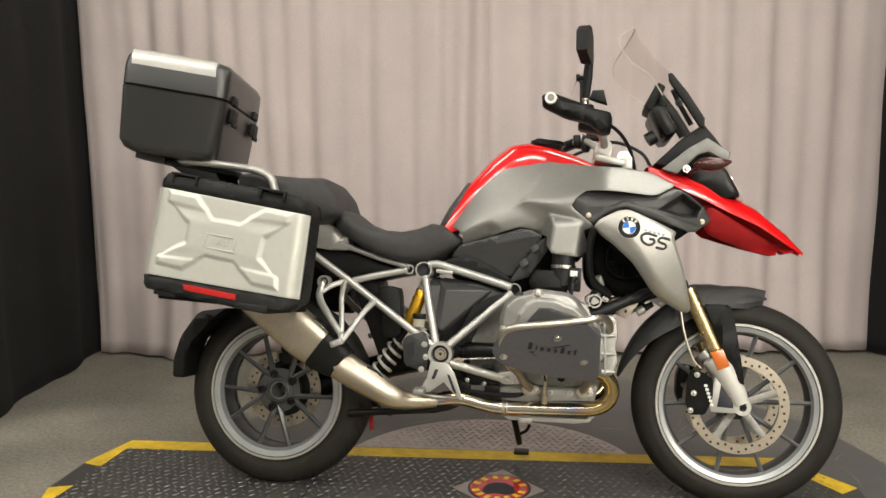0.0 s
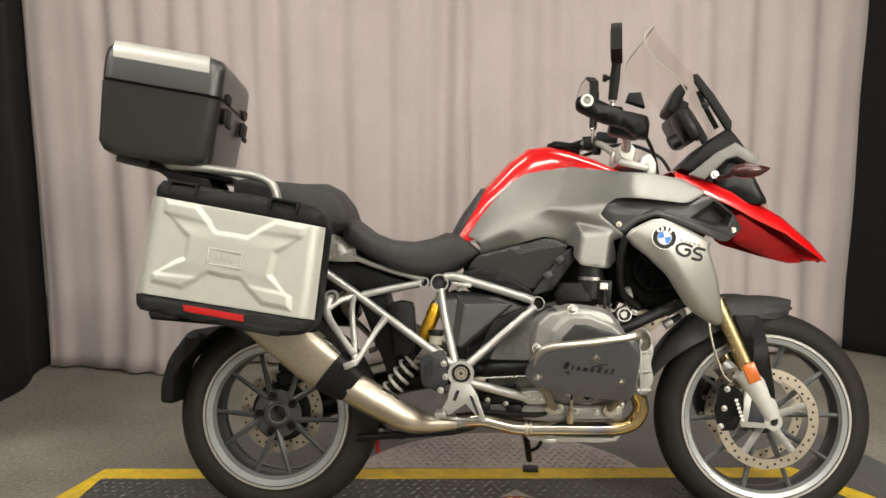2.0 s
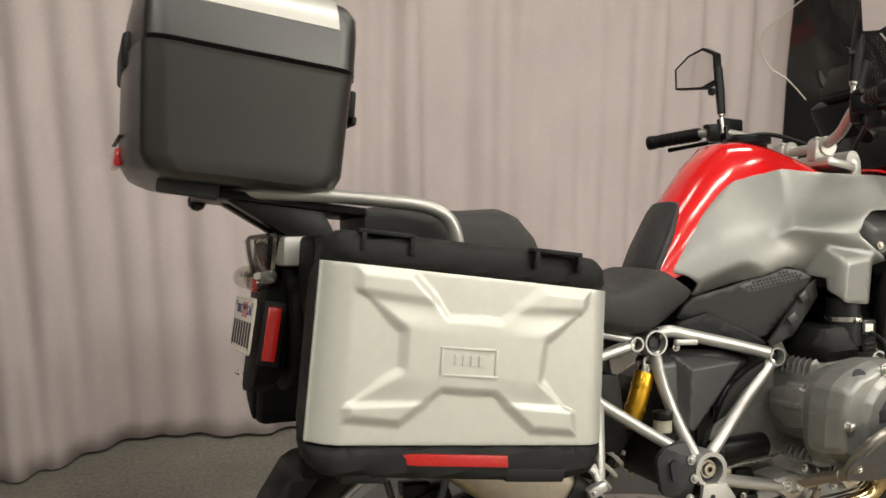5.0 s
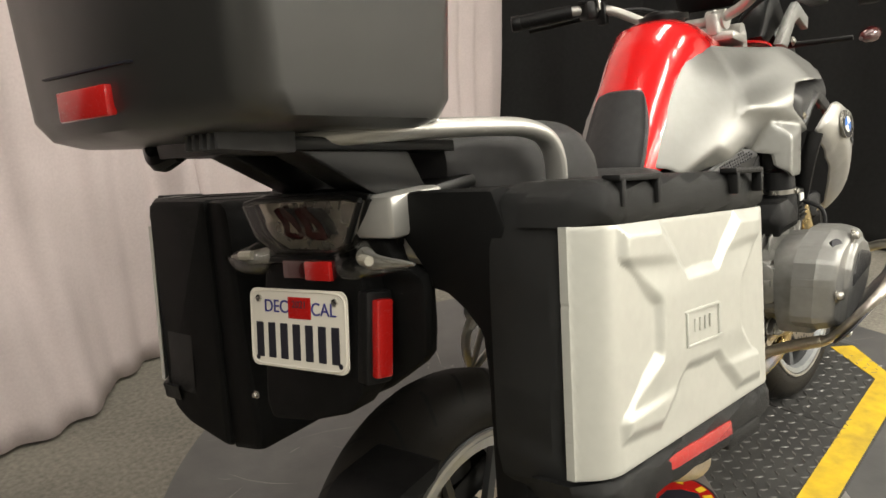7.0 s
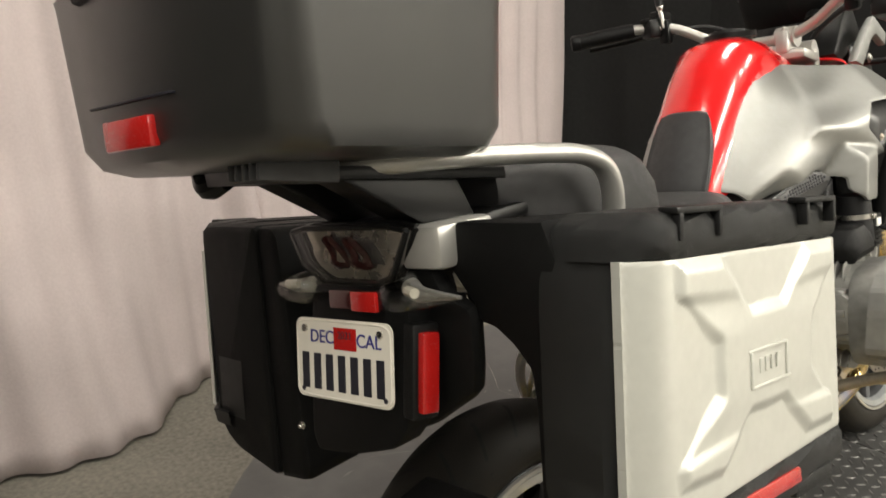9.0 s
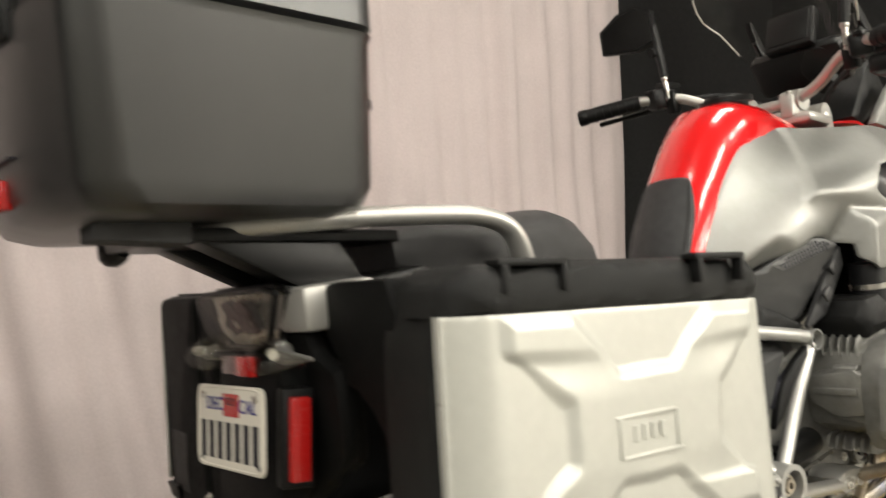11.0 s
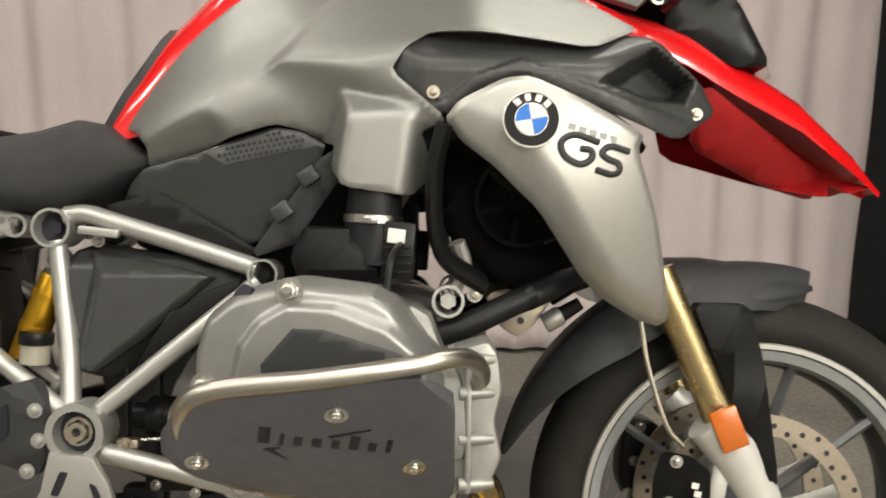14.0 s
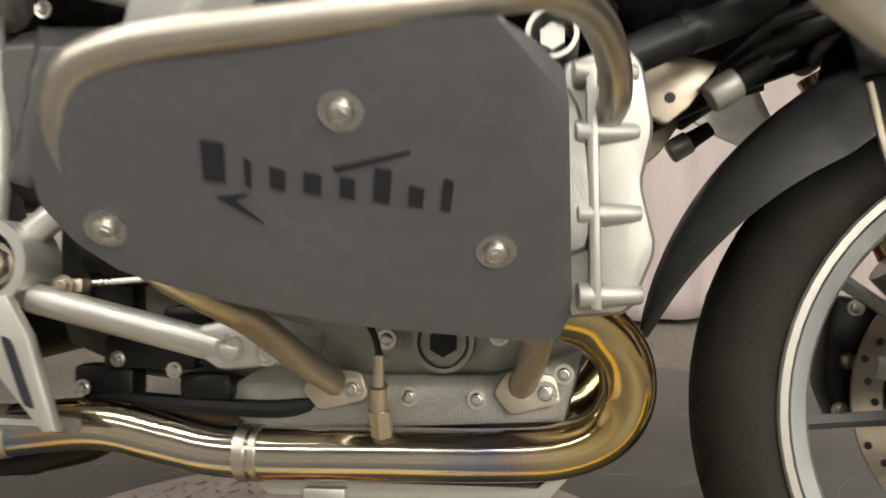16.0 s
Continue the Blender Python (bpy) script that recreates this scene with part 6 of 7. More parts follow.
for c, d in (((0.690, -0.145, 0.392), (0.09, 0.03, 0.032)), ((0.640, -0.135, 0.365), (0.06, 0.03, 0.03)), ((0.74, -0.14, 0.360), (0.05, 0.025, 0.025)), ((0.725, -0.150, 0.425), (0.045, 0.02, 0.018))):
    part("fitting", box(c, d, 0.006), SATIN, bike, "small black fitting")
for bx, bz in ((0.662, 0.386), (0.716, 0.376), (0.628, 0.360)):
    part("fitting_bolt", bolt((bx, -0.161, bz), (0, -1, 0), 0.005), MACHINED, bike)
part("belly_hose", tube([(0.62, -0.14, 0.352), (0.70, -0.145, 0.345), (0.80, -0.142, 0.340), (0.84, -0.13, 0.345)], 0.008, 8), HOSE, bike)

# ---- exhaust ----
part("header_pipe", tube([(1.052, -0.215, 0.430), (1.082, -0.190, 0.418), (1.106, -0.168, 0.392), (1.112, -0.152, 0.358), (1.096, -0.144, 0.326), (1.058, -0.142, 0.308), (1.000, -0.142, 0.303), (0.900, -0.142, 0.302), (0.800, -0.142, 0.301), (0.745, -0.144, 0.304), (0.700, -0.148, 0.314), (0.640, -0.156, 0.327), (0.560, -0.172, 0.322)], 0.0235, 20, 6), HEAT, bike, "polished header pipe with gold and blue heat tint", 60)
part("header_collar", merged(ring((0.782, -0.142, 0.3012), (1, 0, 0), 0.0262, 0.003, 0.010), ring((0.792, -0.142, 0.3012), (1, 0, 0), 0.0255, 0.003, 0.006)), TIP, bike)
part("header_pipe", mirrored(tube([(1.052, -0.215, 0.430), (1.106, -0.168, 0.392), (1.112, -0.152, 0.358), (1.058, -0.142, 0.308), (0.900, -0.100, 0.302), (0.745, -0.05, 0.304), (0.640, 0.04, 0.320)], 0.0235, 16, 5)), HEAT, bike, "polished header pipe", 60)
part("oxygen_sensor", merged(rod((0.905, -0.158, 0.322), (0.905, -0.168, 0.345), 0.010, seg=6), rod((0.905, -0.168, 0.345), (0.906, -0.176, 0.365), 0.008, seg=12), rod((0.906, -0.176, 0.365), (0.908, -0.182, 0.392), 0.005, seg=10)), STAIN, bike, "oxygen sensor screwed into the pipe")
part("sensor_lead", tube([(0.908, -0.182, 0.392), (0.905, -0.19, 0.41), (0.89, -0.18, 0.43)], 0.003, 6), HOSE, bike)
mid_pipe = part("silencer_cone", tube([(0.252, -0.250, 0.440), (0.300, -0.245, 0.412), (0.370, -0.236, 0.372), (0.430, -0.222, 0.338), (0.480, -0.200, 0.323), (0.565, -0.172, 0.322)], [0.046, 0.047, 0.045, 0.040, 0.031, 0.024], 22, 6), STAIN, bike, "brushed steel silencer cone", 60)
for bx, bz in ((0.425, 0.318), (0.262, 0.398), (0.325, 0.395)):
    part("cone_bolt", bolt((bx, -0.262 + 0.25 * max(0, bx - 0.3), bz), (0, -1, -0.3), 0.006), STAIN, mid_pipe)
part("heat_shield", panel([(0.355, 0.432), (0.390, 0.415), (0.452, 0.350), (0.430, 0.352), (0.350, 0.415)], lambda x, z: -0.262 + 0.12 * (x - 0.35), 0.006, 0.005), BLACK, mid_pipe, "black heat shield")


def boxy(rows):
    """Rounded-trapezoid silencer sections: (centre x, centre z, half height, half depth, middle y)."""
    ax = Vector((-0.78, 0, 0.62)).normalized()
    up = Vector((0.62, 0, 0.78)).normalized()
    rings = []
    for x, z, hh, hd, y in rows:
        r = []
        for k in range(28):
            a = 2 * math.pi * k / 28
            c, s = math.cos(a), math.sin(a)
            e = 0.55
            r.append(Vector((x, y, z)) + up * hh * math.copysign(abs(s) ** e, s) + Vector((0, 1, 0)) * hd * (0.85 + 0.15 * s) * math.copysign(abs(c) ** e, c))
        rings.append(r)
    return loft(rings)


silencer = part("silencer", boxy([(0.250, 0.446, 0.046, 0.048, -0.250), (0.215, 0.472, 0.062, 0.058, -0.256), (0.160, 0.512, 0.068, 0.064, -0.262), (0.060, 0.592, 0.066, 0.064, -0.266), (-0.020, 0.652, 0.060, 0.060, -0.266), (-0.036, 0.664, 0.050, 0.050, -0.266)]), STAIN, bike, "brushed steel silencer box", 50)
part("silencer_band", boxy([(0.276, 0.434, 0.052, 0.052, -0.250), (0.262, 0.442, 0.058, 0.056, -0.250), (0.222, 0.470, 0.067, 0.064, -0.256), (0.205, 0.482, 0.066, 0.064, -0.258)]), BLACK, silencer, "black joint cover", 50)
part("silencer_plate", prism([(0.190, 0.578), (0.222, 0.560), (0.262, 0.512), (0.245, 0.500), (0.198, 0.540)], -0.292, -0.250, 0.004, 1), BLACK, silencer, "black mounting cover")
part("cover_wire", tube([(0.196, -0.296, 0.572), (0.225, -0.296, 0.548), (0.246, -0.296, 0.525)], 0.0022, 6), MACHINED, silencer)

# ---- suspension and the parts seen through the frame ----
part("shock_body", merged(rod((0.508, -0.130, 0.668), (0.462, -0.130, 0.552), 0.021, seg=24, bev=0.003), rod((0.498, -0.130, 0.643), (0.495, -0.130, 0.635), 0.0225, seg=24), rod((0.480, -0.130, 0.598), (0.477, -0.130, 0.590), 0.0225, seg=24)), GOLD, bike, "gold anodised shock body")
part("shock_eye", merged(rod((0.514, -0.130, 0.684), (0.505, -0.130, 0.664), 0.017, seg=20), ring((0.510, -0.145, 0.690), (0, -1, 0), 0.015, 0.006, 0.03)), MACHINED, bike)
hel = [(0.440 - 0.080 * t + 0.028 * math.cos(t * 5 * 2 * math.pi) * 0.80, -0.100 + 0.030 * math.sin(t * 5 * 2 * math.pi), 0.510 - 0.115 * t + 0.028 * math.cos(t * 5 * 2 * math.pi) * -0.60) for t in np.linspace(0, 1, 61).tolist()]
part("shock_spring", tube(hel, 0.0055, 8, 2), FORKWHITE, bike, "white shock spring")
part("shock_rod", rod((0.462, -0.125, 0.552), (0.350, -0.110, 0.395), 0.012, seg=14), SATIN, bike)
res = part("fluid_reservoir", rod((0.506, -0.185, 0.552), (0.508, -0.185, 0.578), 0.019, seg=20), POT, bike, "translucent brake fluid pot")
part("lid", rod((0.508, -0.185, 0.577), (0.509, -0.185, 0.594), 0.022, seg=20, bev=0.002), SATIN, res, "black screw lid")
part("pot_bracket", merged(box((0.515, -0.165, 0.535), (0.06, 0.008, 0.014), 0.002, (0, 35, 0)), bolt((0.530, -0.170, 0.520), (0, -1, 0), 0.006)), FRAME, bike)
part("tool_box", prism([(0.362, 0.672), (0.400, 0.680), (0.436, 0.672), (0.446, 0.525), (0.420, 0.512), (0.378, 0.516)], -0.150, -0.085, 0.008, 1), BLACK, bike, "black plastic box")
trellis_up, trellis_mid, trellis_low = plane(0.60, 0.69, -0.150, -0.05, 1.3), plane(0.60, 0.64, -0.156, 0.12, 0.10), plane(0.60, 0.585, -0.160, 0.55, -0.95)
trellis = skin("trellis_panel", [(0.530, 0.700), (0.560, 0.713), (0.700, 0.695), (0.778, 0.672), (0.763, 0.646), (0.690, 0.590), (0.655, 0.560), (0.583, 0.517), (0.545, 0.535), (0.536, 0.594)], lambda x, z: smax(smax(trellis_up(x, z), trellis_mid(x, z), 0.004), trellis_low(x, z), 0.004), MIDGREY, bike, "graphite faceted cover inside the frame", -1, 0.012, 0.006, 0.005, 0.012)
facet_face, facet_top = plane(0.62, 0.63, -0.180, 0.12, 0.06), plane(0.62, 0.668, -0.180, 0.10, 1.1)
facet_rear, facet_low = plane(0.578, 0.62, -0.180, -1.1, 0.25), plane(0.668, 0.622, -0.178, 0.80, -0.75)
skin("raised_field", [(0.546, 0.688), (0.566, 0.702), (0.650, 0.690), (0.736, 0.668), (0.676, 0.614), (0.646, 0.586), (0.586, 0.540), (0.558, 0.552), (0.548, 0.610)], lambda x, z: smax(smax(facet_face(x, z), facet_top(x, z), 0.002), smax(facet_rear(x, z), facet_low(x, z), 0.002), 0.002), MIDGREY, trellis, "raised faceted field", -1, 0.014, 0.003, 0.002, 0.006, 0)
part("strap", prism([(0.640, 0.548), (0.668, 0.562), (0.712, 0.606), (0.776, 0.650), (0.780, 0.668), (0.735, 0.652), (0.688, 0.622), (0.662, 0.590)], -0.182, -0.166, 0.004), BLACK, trellis, "black moulded strap", 25)
part("trellis_slot", prism([(0.655, 0.582), (0.682, 0.622), (0.755, 0.650), (0.745, 0.640), (0.695, 0.610), (0.668, 0.576)], -0.172, -0.160, 0.002), INK, trellis, "dark long slot")
part("frame_clip", box((0.585, -0.172, 0.728), (0.055, 0.012, 0.012), 0.003, (0, 6, 0)), PALE, bike)
part("panel_bolt", bolt((0.575, -0.150, 0.716), (0, -1, 0), 0.006), MACHINED, bike)
part("airbox", prism([(0.58, 0.80), (0.60, 0.70), (0.80, 0.66), (0.93, 0.70), (1.02, 0.86), (0.95, 0.98), (0.80, 0.95), (0.66, 0.84)], -0.085, 0.12, 0.015, 1), BLACK, bike, "black airbox between the frame rails")
part("battery_tray", prism([(0.10, 0.86), (0.14, 0.76), (0.34, 0.70), (0.50, 0.735), (0.52, 0.80), (0.30, 0.88)], -0.10, 0.14, 0.01), BLACK, bike, "black under-seat tray")
part("inner_fender", prism([(0.24, 0.72), (0.34, 0.70), (0.40, 0.50), (0.40, 0.42), (0.36, 0.42), (0.33, 0.50)], -0.07, 0.10, 0.008), BLACK, bike, "black inner mudguard")
part("tank_inner", centred(prism([(0.78, 0.98), (0.86, 1.05), (1.05, 1.05), (1.25, 1.02), (1.33, 0.95), (1.22, 0.86), (1.02, 0.80), (0.70, 0.86)], -0.12, 0.12, 0.02)), BLACK, bike, "black inner structure")
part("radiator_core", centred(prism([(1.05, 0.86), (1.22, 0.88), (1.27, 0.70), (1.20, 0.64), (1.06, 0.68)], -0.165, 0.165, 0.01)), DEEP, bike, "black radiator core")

# ---- stands ----
part("centre_stand", merged(rod((0.262, -0.105, 0.258), (0.560, -0.120, 0.284), 0.012, seg=14, bev=0.003), tube([(0.54, -0.12, 0.283), (0.60, -0.11, 0.30), (0.66, -0.10, 0.325)], [0.014, 0.018, 0.014], 12), rod((0.40, -0.10, 0.262), (0.32, 0.10, 0.255), 0.010), rod((0.262, 0.105, 0.258), (0.560, 0.12, 0.284), 0.012)), SATIN, bike, "black folded centre stand")
side = part("side_stand", merged(tube([(0.770, 0.130, 0.290), (0.790, 0.195, 0.215), (0.806, 0.275, 0.115)], [0.014, 0.012, 0.011], 12), tube([(0.800, 0.245, 0.150), (0.830, 0.24, 0.165), (0.845, 0.225, 0.190)], 0.006, 8)), SATIN, bike, "black side stand leg")
part("stand_foot", box((0.812, 0.312, 0.077), (0.055, 0.045, 0.012), 0.004, (11, 0, 0)), SATIN, side)
part("bash_plate", merged(prism([(0.770, 0.276), (1.035, 0.272), (1.070, 0.302), (1.076, 0.296), (1.045, 0.262), (1.000, 0.256), (0.790, 0.260)], -0.125, 0.125, 0.002), box((0.845, -0.128, 0.262), (0.04, 0.012, 0.014), 0.003)), PALE, bike, "pale aluminium bash plate")
part("hanging_strap", tube([(0.300, 0.045, 0.270), (0.302, 0.048, 0.230), (0.306, 0.050, 0.180)], 0.008, 8, 6, 0.35), STRAPRED, bike, "red webbing end hanging below")

# ---- handlebar, mirrors, cockpit ----
bar_mat = PALE
for s in (-1, 1):
    put = (lambda b: b) if s < 0 else mirrored
    part("handlebar", put(tube([(1.090, middle(1.09), 1.140), (1.090, -0.05, 1.142), (1.080, -0.12, 1.165), (1.045, -0.20, 1.208), (1.005, -0.28, 1.222), (0.960, -0.37, 1.220), (0.930, -0.435, 1.216)], 0.0125, 14, 6)), bar_mat, bike, "pale silver handlebar")
    grip = part("grip", put(tube([(0.998, -0.295, 1.221), (0.962, -0.365, 1.219), (0.932, -0.428, 1.216)], 0.0185, 16)), BLACK, bike, "black ribbed grip")
    for k in range(6):
        part("grip_ring", put(ring((0.990 - 0.0095 * k, -0.310 - 0.0185 * k, 1.2205 - 0.0008 * k), (0.46, 0.88, 0), 0.0198, 0.002, 0.004)), BLACK, grip)
    part("switch_pod", put(merged(box((1.020, -0.252, 1.218), (0.050, 0.045, 0.050), 0.01, (0, 0, 25)), box((1.035, -0.222, 1.205), (0.03, 0.03, 0.06), 0.008), box((1.000, -0.262, 1.238), (0.02, 0.02, 0.012), 0.004))), SATIN, bike, "black switch pod")
    part("lever", put(tube([(1.055, -0.235, 1.205), (1.045, -0.30, 1.200), (1.010, -0.37, 1.195), (0.985, -0.43, 1.192)], [0.010, 0.007, 0.006, 0.007], 10)), SATIN, bike, "black hand lever")
    part("clamp", put(merged(box((1.085, -0.052, 1.128), (0.060, 0.034, 0.055), 0.010, (0, 12, 0)), rod((1.09, -0.075, 1.142), (1.09, -0.030, 1.142), 0.024, seg=20), bolt((1.078, -0.052, 1.160), (0, 0, 1), 0.007))), PALE, bike, "pale handlebar clamp")
    if s < 0:
        hg = part("hand_guard", panel([(0.898, 1.200), (0.896, 1.228), (0.917, 1.238), (0.947, 1.214), (1.023, 1.196), (1.090, 1.186), (1.096, 1.163), (1.090, 1.124), (1.060, 1.128), (1.032, 1.150), (0.964, 1.166)], lambda x, z: -0.452 + 0.55 * max(0, x - 0.99) ** 1.2, 0.035, 0.014, step=0.03), BLACK, bike, "black hand guard", 60)
        part("guard_spoiler", prism([(1.030, 1.222), (1.038, 1.245), (1.070, 1.246), (1.080, 1.205)], -0.425, -0.395, 0.004), BLACK, hg)
        part("end_ring", ring((0.922, -0.462, 1.217), (0, -1, 0), 0.0165, 0.006, 0.02), WHITE, hg, "pale bar-end ring")
        part("end_bolt", merged(rod((0.922, -0.458, 1.217), (0.922, -0.446, 1.217), 0.0105, seg=16), rod((0.922, -0.461, 1.217), (0.922, -0.457, 1.217), 0.005, seg=6)), CAST, hg)
        part("brake_master", merged(box((1.045, -0.29, 1.165), (0.09, 0.05, 0.04), 0.012, (0, 12, 0)), box((1.07, -0.30, 1.178), (0.05, 0.05, 0.03), 0.006)), SATIN, bike, "black brake master cylinder")
    else:
        part("lever_pot", put(merged(box((1.075, -0.25, 1.240), (0.075, 0.035, 0.035), 0.006, (0, 4, 0)))), BLACK, bike, "black clutch fluid pot")
        part("bar_end", put(rod((0.934, -0.425, 1.216), (0.922, -0.450, 1.215), 0.0205, seg=18, bev=0.004)), SATIN, bike)
    # mirror on a jointed stem
    foot, topp = Vector((1.022, -0.225, 1.262)), Vector((1.036, -0.240, 1.400))
    part("mirror_ball", put(merged(rod((1.022, -0.222, 1.215), foot, 0.006, seg=10), rod(foot + Vector((0, 0, -0.004)), foot + Vector((0.001, 0, 0.010)), 0.009, seg=14, bev=0.003))), MACHINED, bike)
    stem = part("mirror_stem", put(merged(tube([foot + Vector((0.001, 0, 0.006)), foot.lerp(topp, 0.5), topp], [0.013, 0.015, 0.012], 10, 4, 0.8), rod((1.005, -0.235, 1.330), (1.04, -0.235, 1.330), 0.006), rod((0.994, -0.235, 1.330), (1.006, -0.235, 1.330), 0.011, seg=6))), BLACK, bike, "black jointed mirror stem")
    if s < 0:
        d, o = Vector((-0.16, -0.98, 0)), Vector((1.022, -0.262, 1.398))
    else:
        d, o = Vector((-0.22, -0.97, 0)), Vector((1.022, -0.232, 1.392))
    hexa = [(0.0, -0.034), (0.0, 0.044), (0.040, 0.066), (0.095, 0.056), (0.150, 0.026), (0.152, -0.032), (0.055, -0.046)]
    nn = d.cross(Vector((0, 0, 1))).normalized()
    if nn.x > 0:
        nn = -nn

    def slab(pts, t0, t1):
        bm = bmesh.new()
        f = bm.faces.new([bm.verts.new(o + d * a + Vector((0, 0, b)) + nn * t0) for a, b in pts])
        rr = bmesh.ops.extrude_face_region(bm, geom=[f])
        bmesh.ops.translate(bm, vec=nn * (t1 - t0), verts=[v for v in rr["geom"] if isinstance(v, bmesh.types.BMVert)])
        return bm
    mh = part("mirror_head", put(slab(hexa, -0.024, 0.006)), BLACK, bike, "black angular mirror housing", 20)
    part("mirror_glass", put(slab([((a - 0.065) * 0.90 + 0.065, b * 0.88) for a, b in hexa], 0.0065, 0.008)), MIRRORM, mh, "mirror glass", 0)
    # front indicators
    part("indicator_stem", put(rod((1.350, -0.120, 1.050), (1.362, -0.275, 1.048), 0.008, 0.006, seg=10)), BLACK, bike)
    ind = part("front_indicator", put(tube([(1.335, -0.300, 1.044), (1.352, -0.305, 1.048), (1.380, -0.310, 1.049), (1.412, -0.312, 1.050), (1.440, -0.314, 1.055)], [0.006, 0.016, 0.021, 0.016, 0.003], 14, 5)), DARKLENS, bike, "dark red front indicator lens")
    part("brow", put(prism([(1.262, 1.060), (1.345, 1.127), (1.402, 1.158), (1.472, 1.112), (1.462, 1.082), (1.405, 1.114), (1.375, 1.106), (1.31, 1.045)], -0.135, -0.112, 0.006)), DARKCAST, bike, "matt silver headlamp brow")
    part("headlamp", put(panel([(1.360, 1.095), (1.405, 1.105), (1.462, 1.075), (1.512, 0.978), (1.46, 0.975), (1.36, 1.03)], lambda x, z: -0.092, 0.05, 0.008)), SATIN, bike, "dark headlamp housing")
    part("lamp_bolt", put(bolt((1.338, -0.137, 1.060), (0, -1, 0), 0.008)), MACHINED, bike)
part("headlamp_glass", centred(prism([(1.470, 1.095), (1.527, 0.970), (1.512, 0.964), (1.455, 1.085)], -0.095, 0.095, 0.004)), LENS, bike, "clear headlamp glass")
part("top_yoke", centred(box((1.105, 0, 1.095), (0.10, 0.22, 0.025), 0.01, (0, 12, 0))), PALE, bike, "pale top yoke")
part("steering_damper", centred(merged(rod((1.15, -0.10, 1.105), (1.15, 0.10, 1.105), 0.022, seg=16), box((1.16, -0.085, 1.085), (0.035, 0.035, 0.05), 0.008))), PALE, bike, "pale clamp block")
part("cable", centred(tube([(1.07, -0.24, 1.20), (1.13, -0.16, 1.175), (1.17, -0.09, 1.13), (1.19, -0.06, 1.06)], 0.006, 8)), HOSE, bike)
part("cable", centred(tube([(1.05, 0.22, 1.20), (1.14, 0.16, 1.20), (1.22, 0.08, 1.15), (1.25, 0.03, 1.09)], 0.006, 8)), HOSE, bike)
part("instrument_panel", centred(merged(box((1.275, 0.0, 1.225), (0.05, 0.24, 0.11), 0.02, (0, -28, 0)), rod((1.250, -0.055, 1.215), (1.285, -0.055, 1.232), 0.048, seg=24, bev=0.006), rod((1.225, -0.075, 1.165), (1.25, -0.075, 1.18), 0.022, seg=18))), SATIN, bike, "black instrument panel")
part("cockpit_shell", centred(prism([(1.245, 1.085), (1.330, 1.165), (1.400, 1.215), (1.425, 1.185), (1.480, 1.112), (1.40, 1.09), (1.30, 1.06)], -0.115, 0.115, 0.012)), BLACK, bike, "black cockpit shell")
part("navigator", centred(merged(box((1.252, 0.0, 1.312), (0.030, 0.125, 0.098), 0.008, (0, 28, 0)), box((1.275, 0.0, 1.290), (0.03, 0.05, 0.05), 0.006, (0, 28, 0)), tube([(1.275, 0, 1.29), (1.295, 0, 1.265), (1.30, 0, 1.23)], 0.012))), BLACK, bike, "black navigation unit on a mount")
part("navigator_screen", centred(box((1.2375, 0.0, 1.319), (0.003, 0.105, 0.075), 0.001, (0, 28, 0))), SATIN, bike, "dark glossy screen")
# windscreen
rows = []
prof = [(1.400, 1.185), (1.372, 1.260), (1.345, 1.330), (1.322, 1.390), (1.283, 1.422), (1.240, 1.472), (1.207, 1.515), (1.190, 1.553)]
for i, (x, z) in enumerate(prof):
    w = (0.085, 0.125, 0.155, 0.175, 0.185, 0.180, 0.160, 0.100)[i]
    rows.append([(x - 0.095 * (t * w / 0.17) ** 2 * (1.0 if i < 6 else 0.9), t * w, z - 0.035 * t * t) for t in np.linspace(-1, 1, 15).tolist()])
wbm = loft(rows, caps=False, closed=False)
rr = bmesh.ops.extrude_face_region(wbm, geom=wbm.faces[:])
bmesh.ops.translate(wbm, vec=(-0.003, 0, -0.001), verts=[v for v in rr["geom"] if isinstance(v, bmesh.types.BMVert)])
screen = part("windscreen", centred(wbm), SCREEN, bike, "clear curved windscreen", 60)
screen.visible_shadow = False
edge = [rows[k][0] for k in range(2, 8)] + rows[7][1:-1] + [rows[k][-1] for k in range(7, 1, -1)]
# added pale tube: the clear edge's bright glint is put into its colour
part("screen_edge", centred(tube(edge, 0.0022, 8, 2)), BOWL, screen, "pale tube painting the bright glint along the edge")
for s in (-1, 1):
    put = (lambda b: b) if s < 0 else mirrored
    part("screen_bracket", put(prism([(1.285, 1.370), (1.297, 1.372), (1.345, 1.310), (1.398, 1.225), (1.396, 1.195), (1.380, 1.200), (1.325, 1.290), (1.288, 1.345)], -0.112, -0.095, 0.004)), BLACK, bike, "black screen bracket")
    part("bracket_arm", put(merged(tube([(1.30, -0.10, 1.32), (1.33, -0.09, 1.26), (1.36, -0.08, 1.21)], 0.008, 8), bolt((1.318, -0.108, 1.275), (0, -1, 0), 0.008))), SATIN, bike)

# ---- tail ----
part("tail_unit", across([(-0.205, 0.996), (-0.055, 1.000), (-0.030, 0.930), (0.020, 0.900), (0.025, 0.720), (0.005, 0.700), (-0.090, 0.722), (-0.170, 0.745), (-0.262, 0.802), (-0.272, 0.840), (-0.280, 0.905), (-0.235, 0.925)], -0.250, -0.226, 0.008, 1), INNERBLACK, bike, "black tail unit")
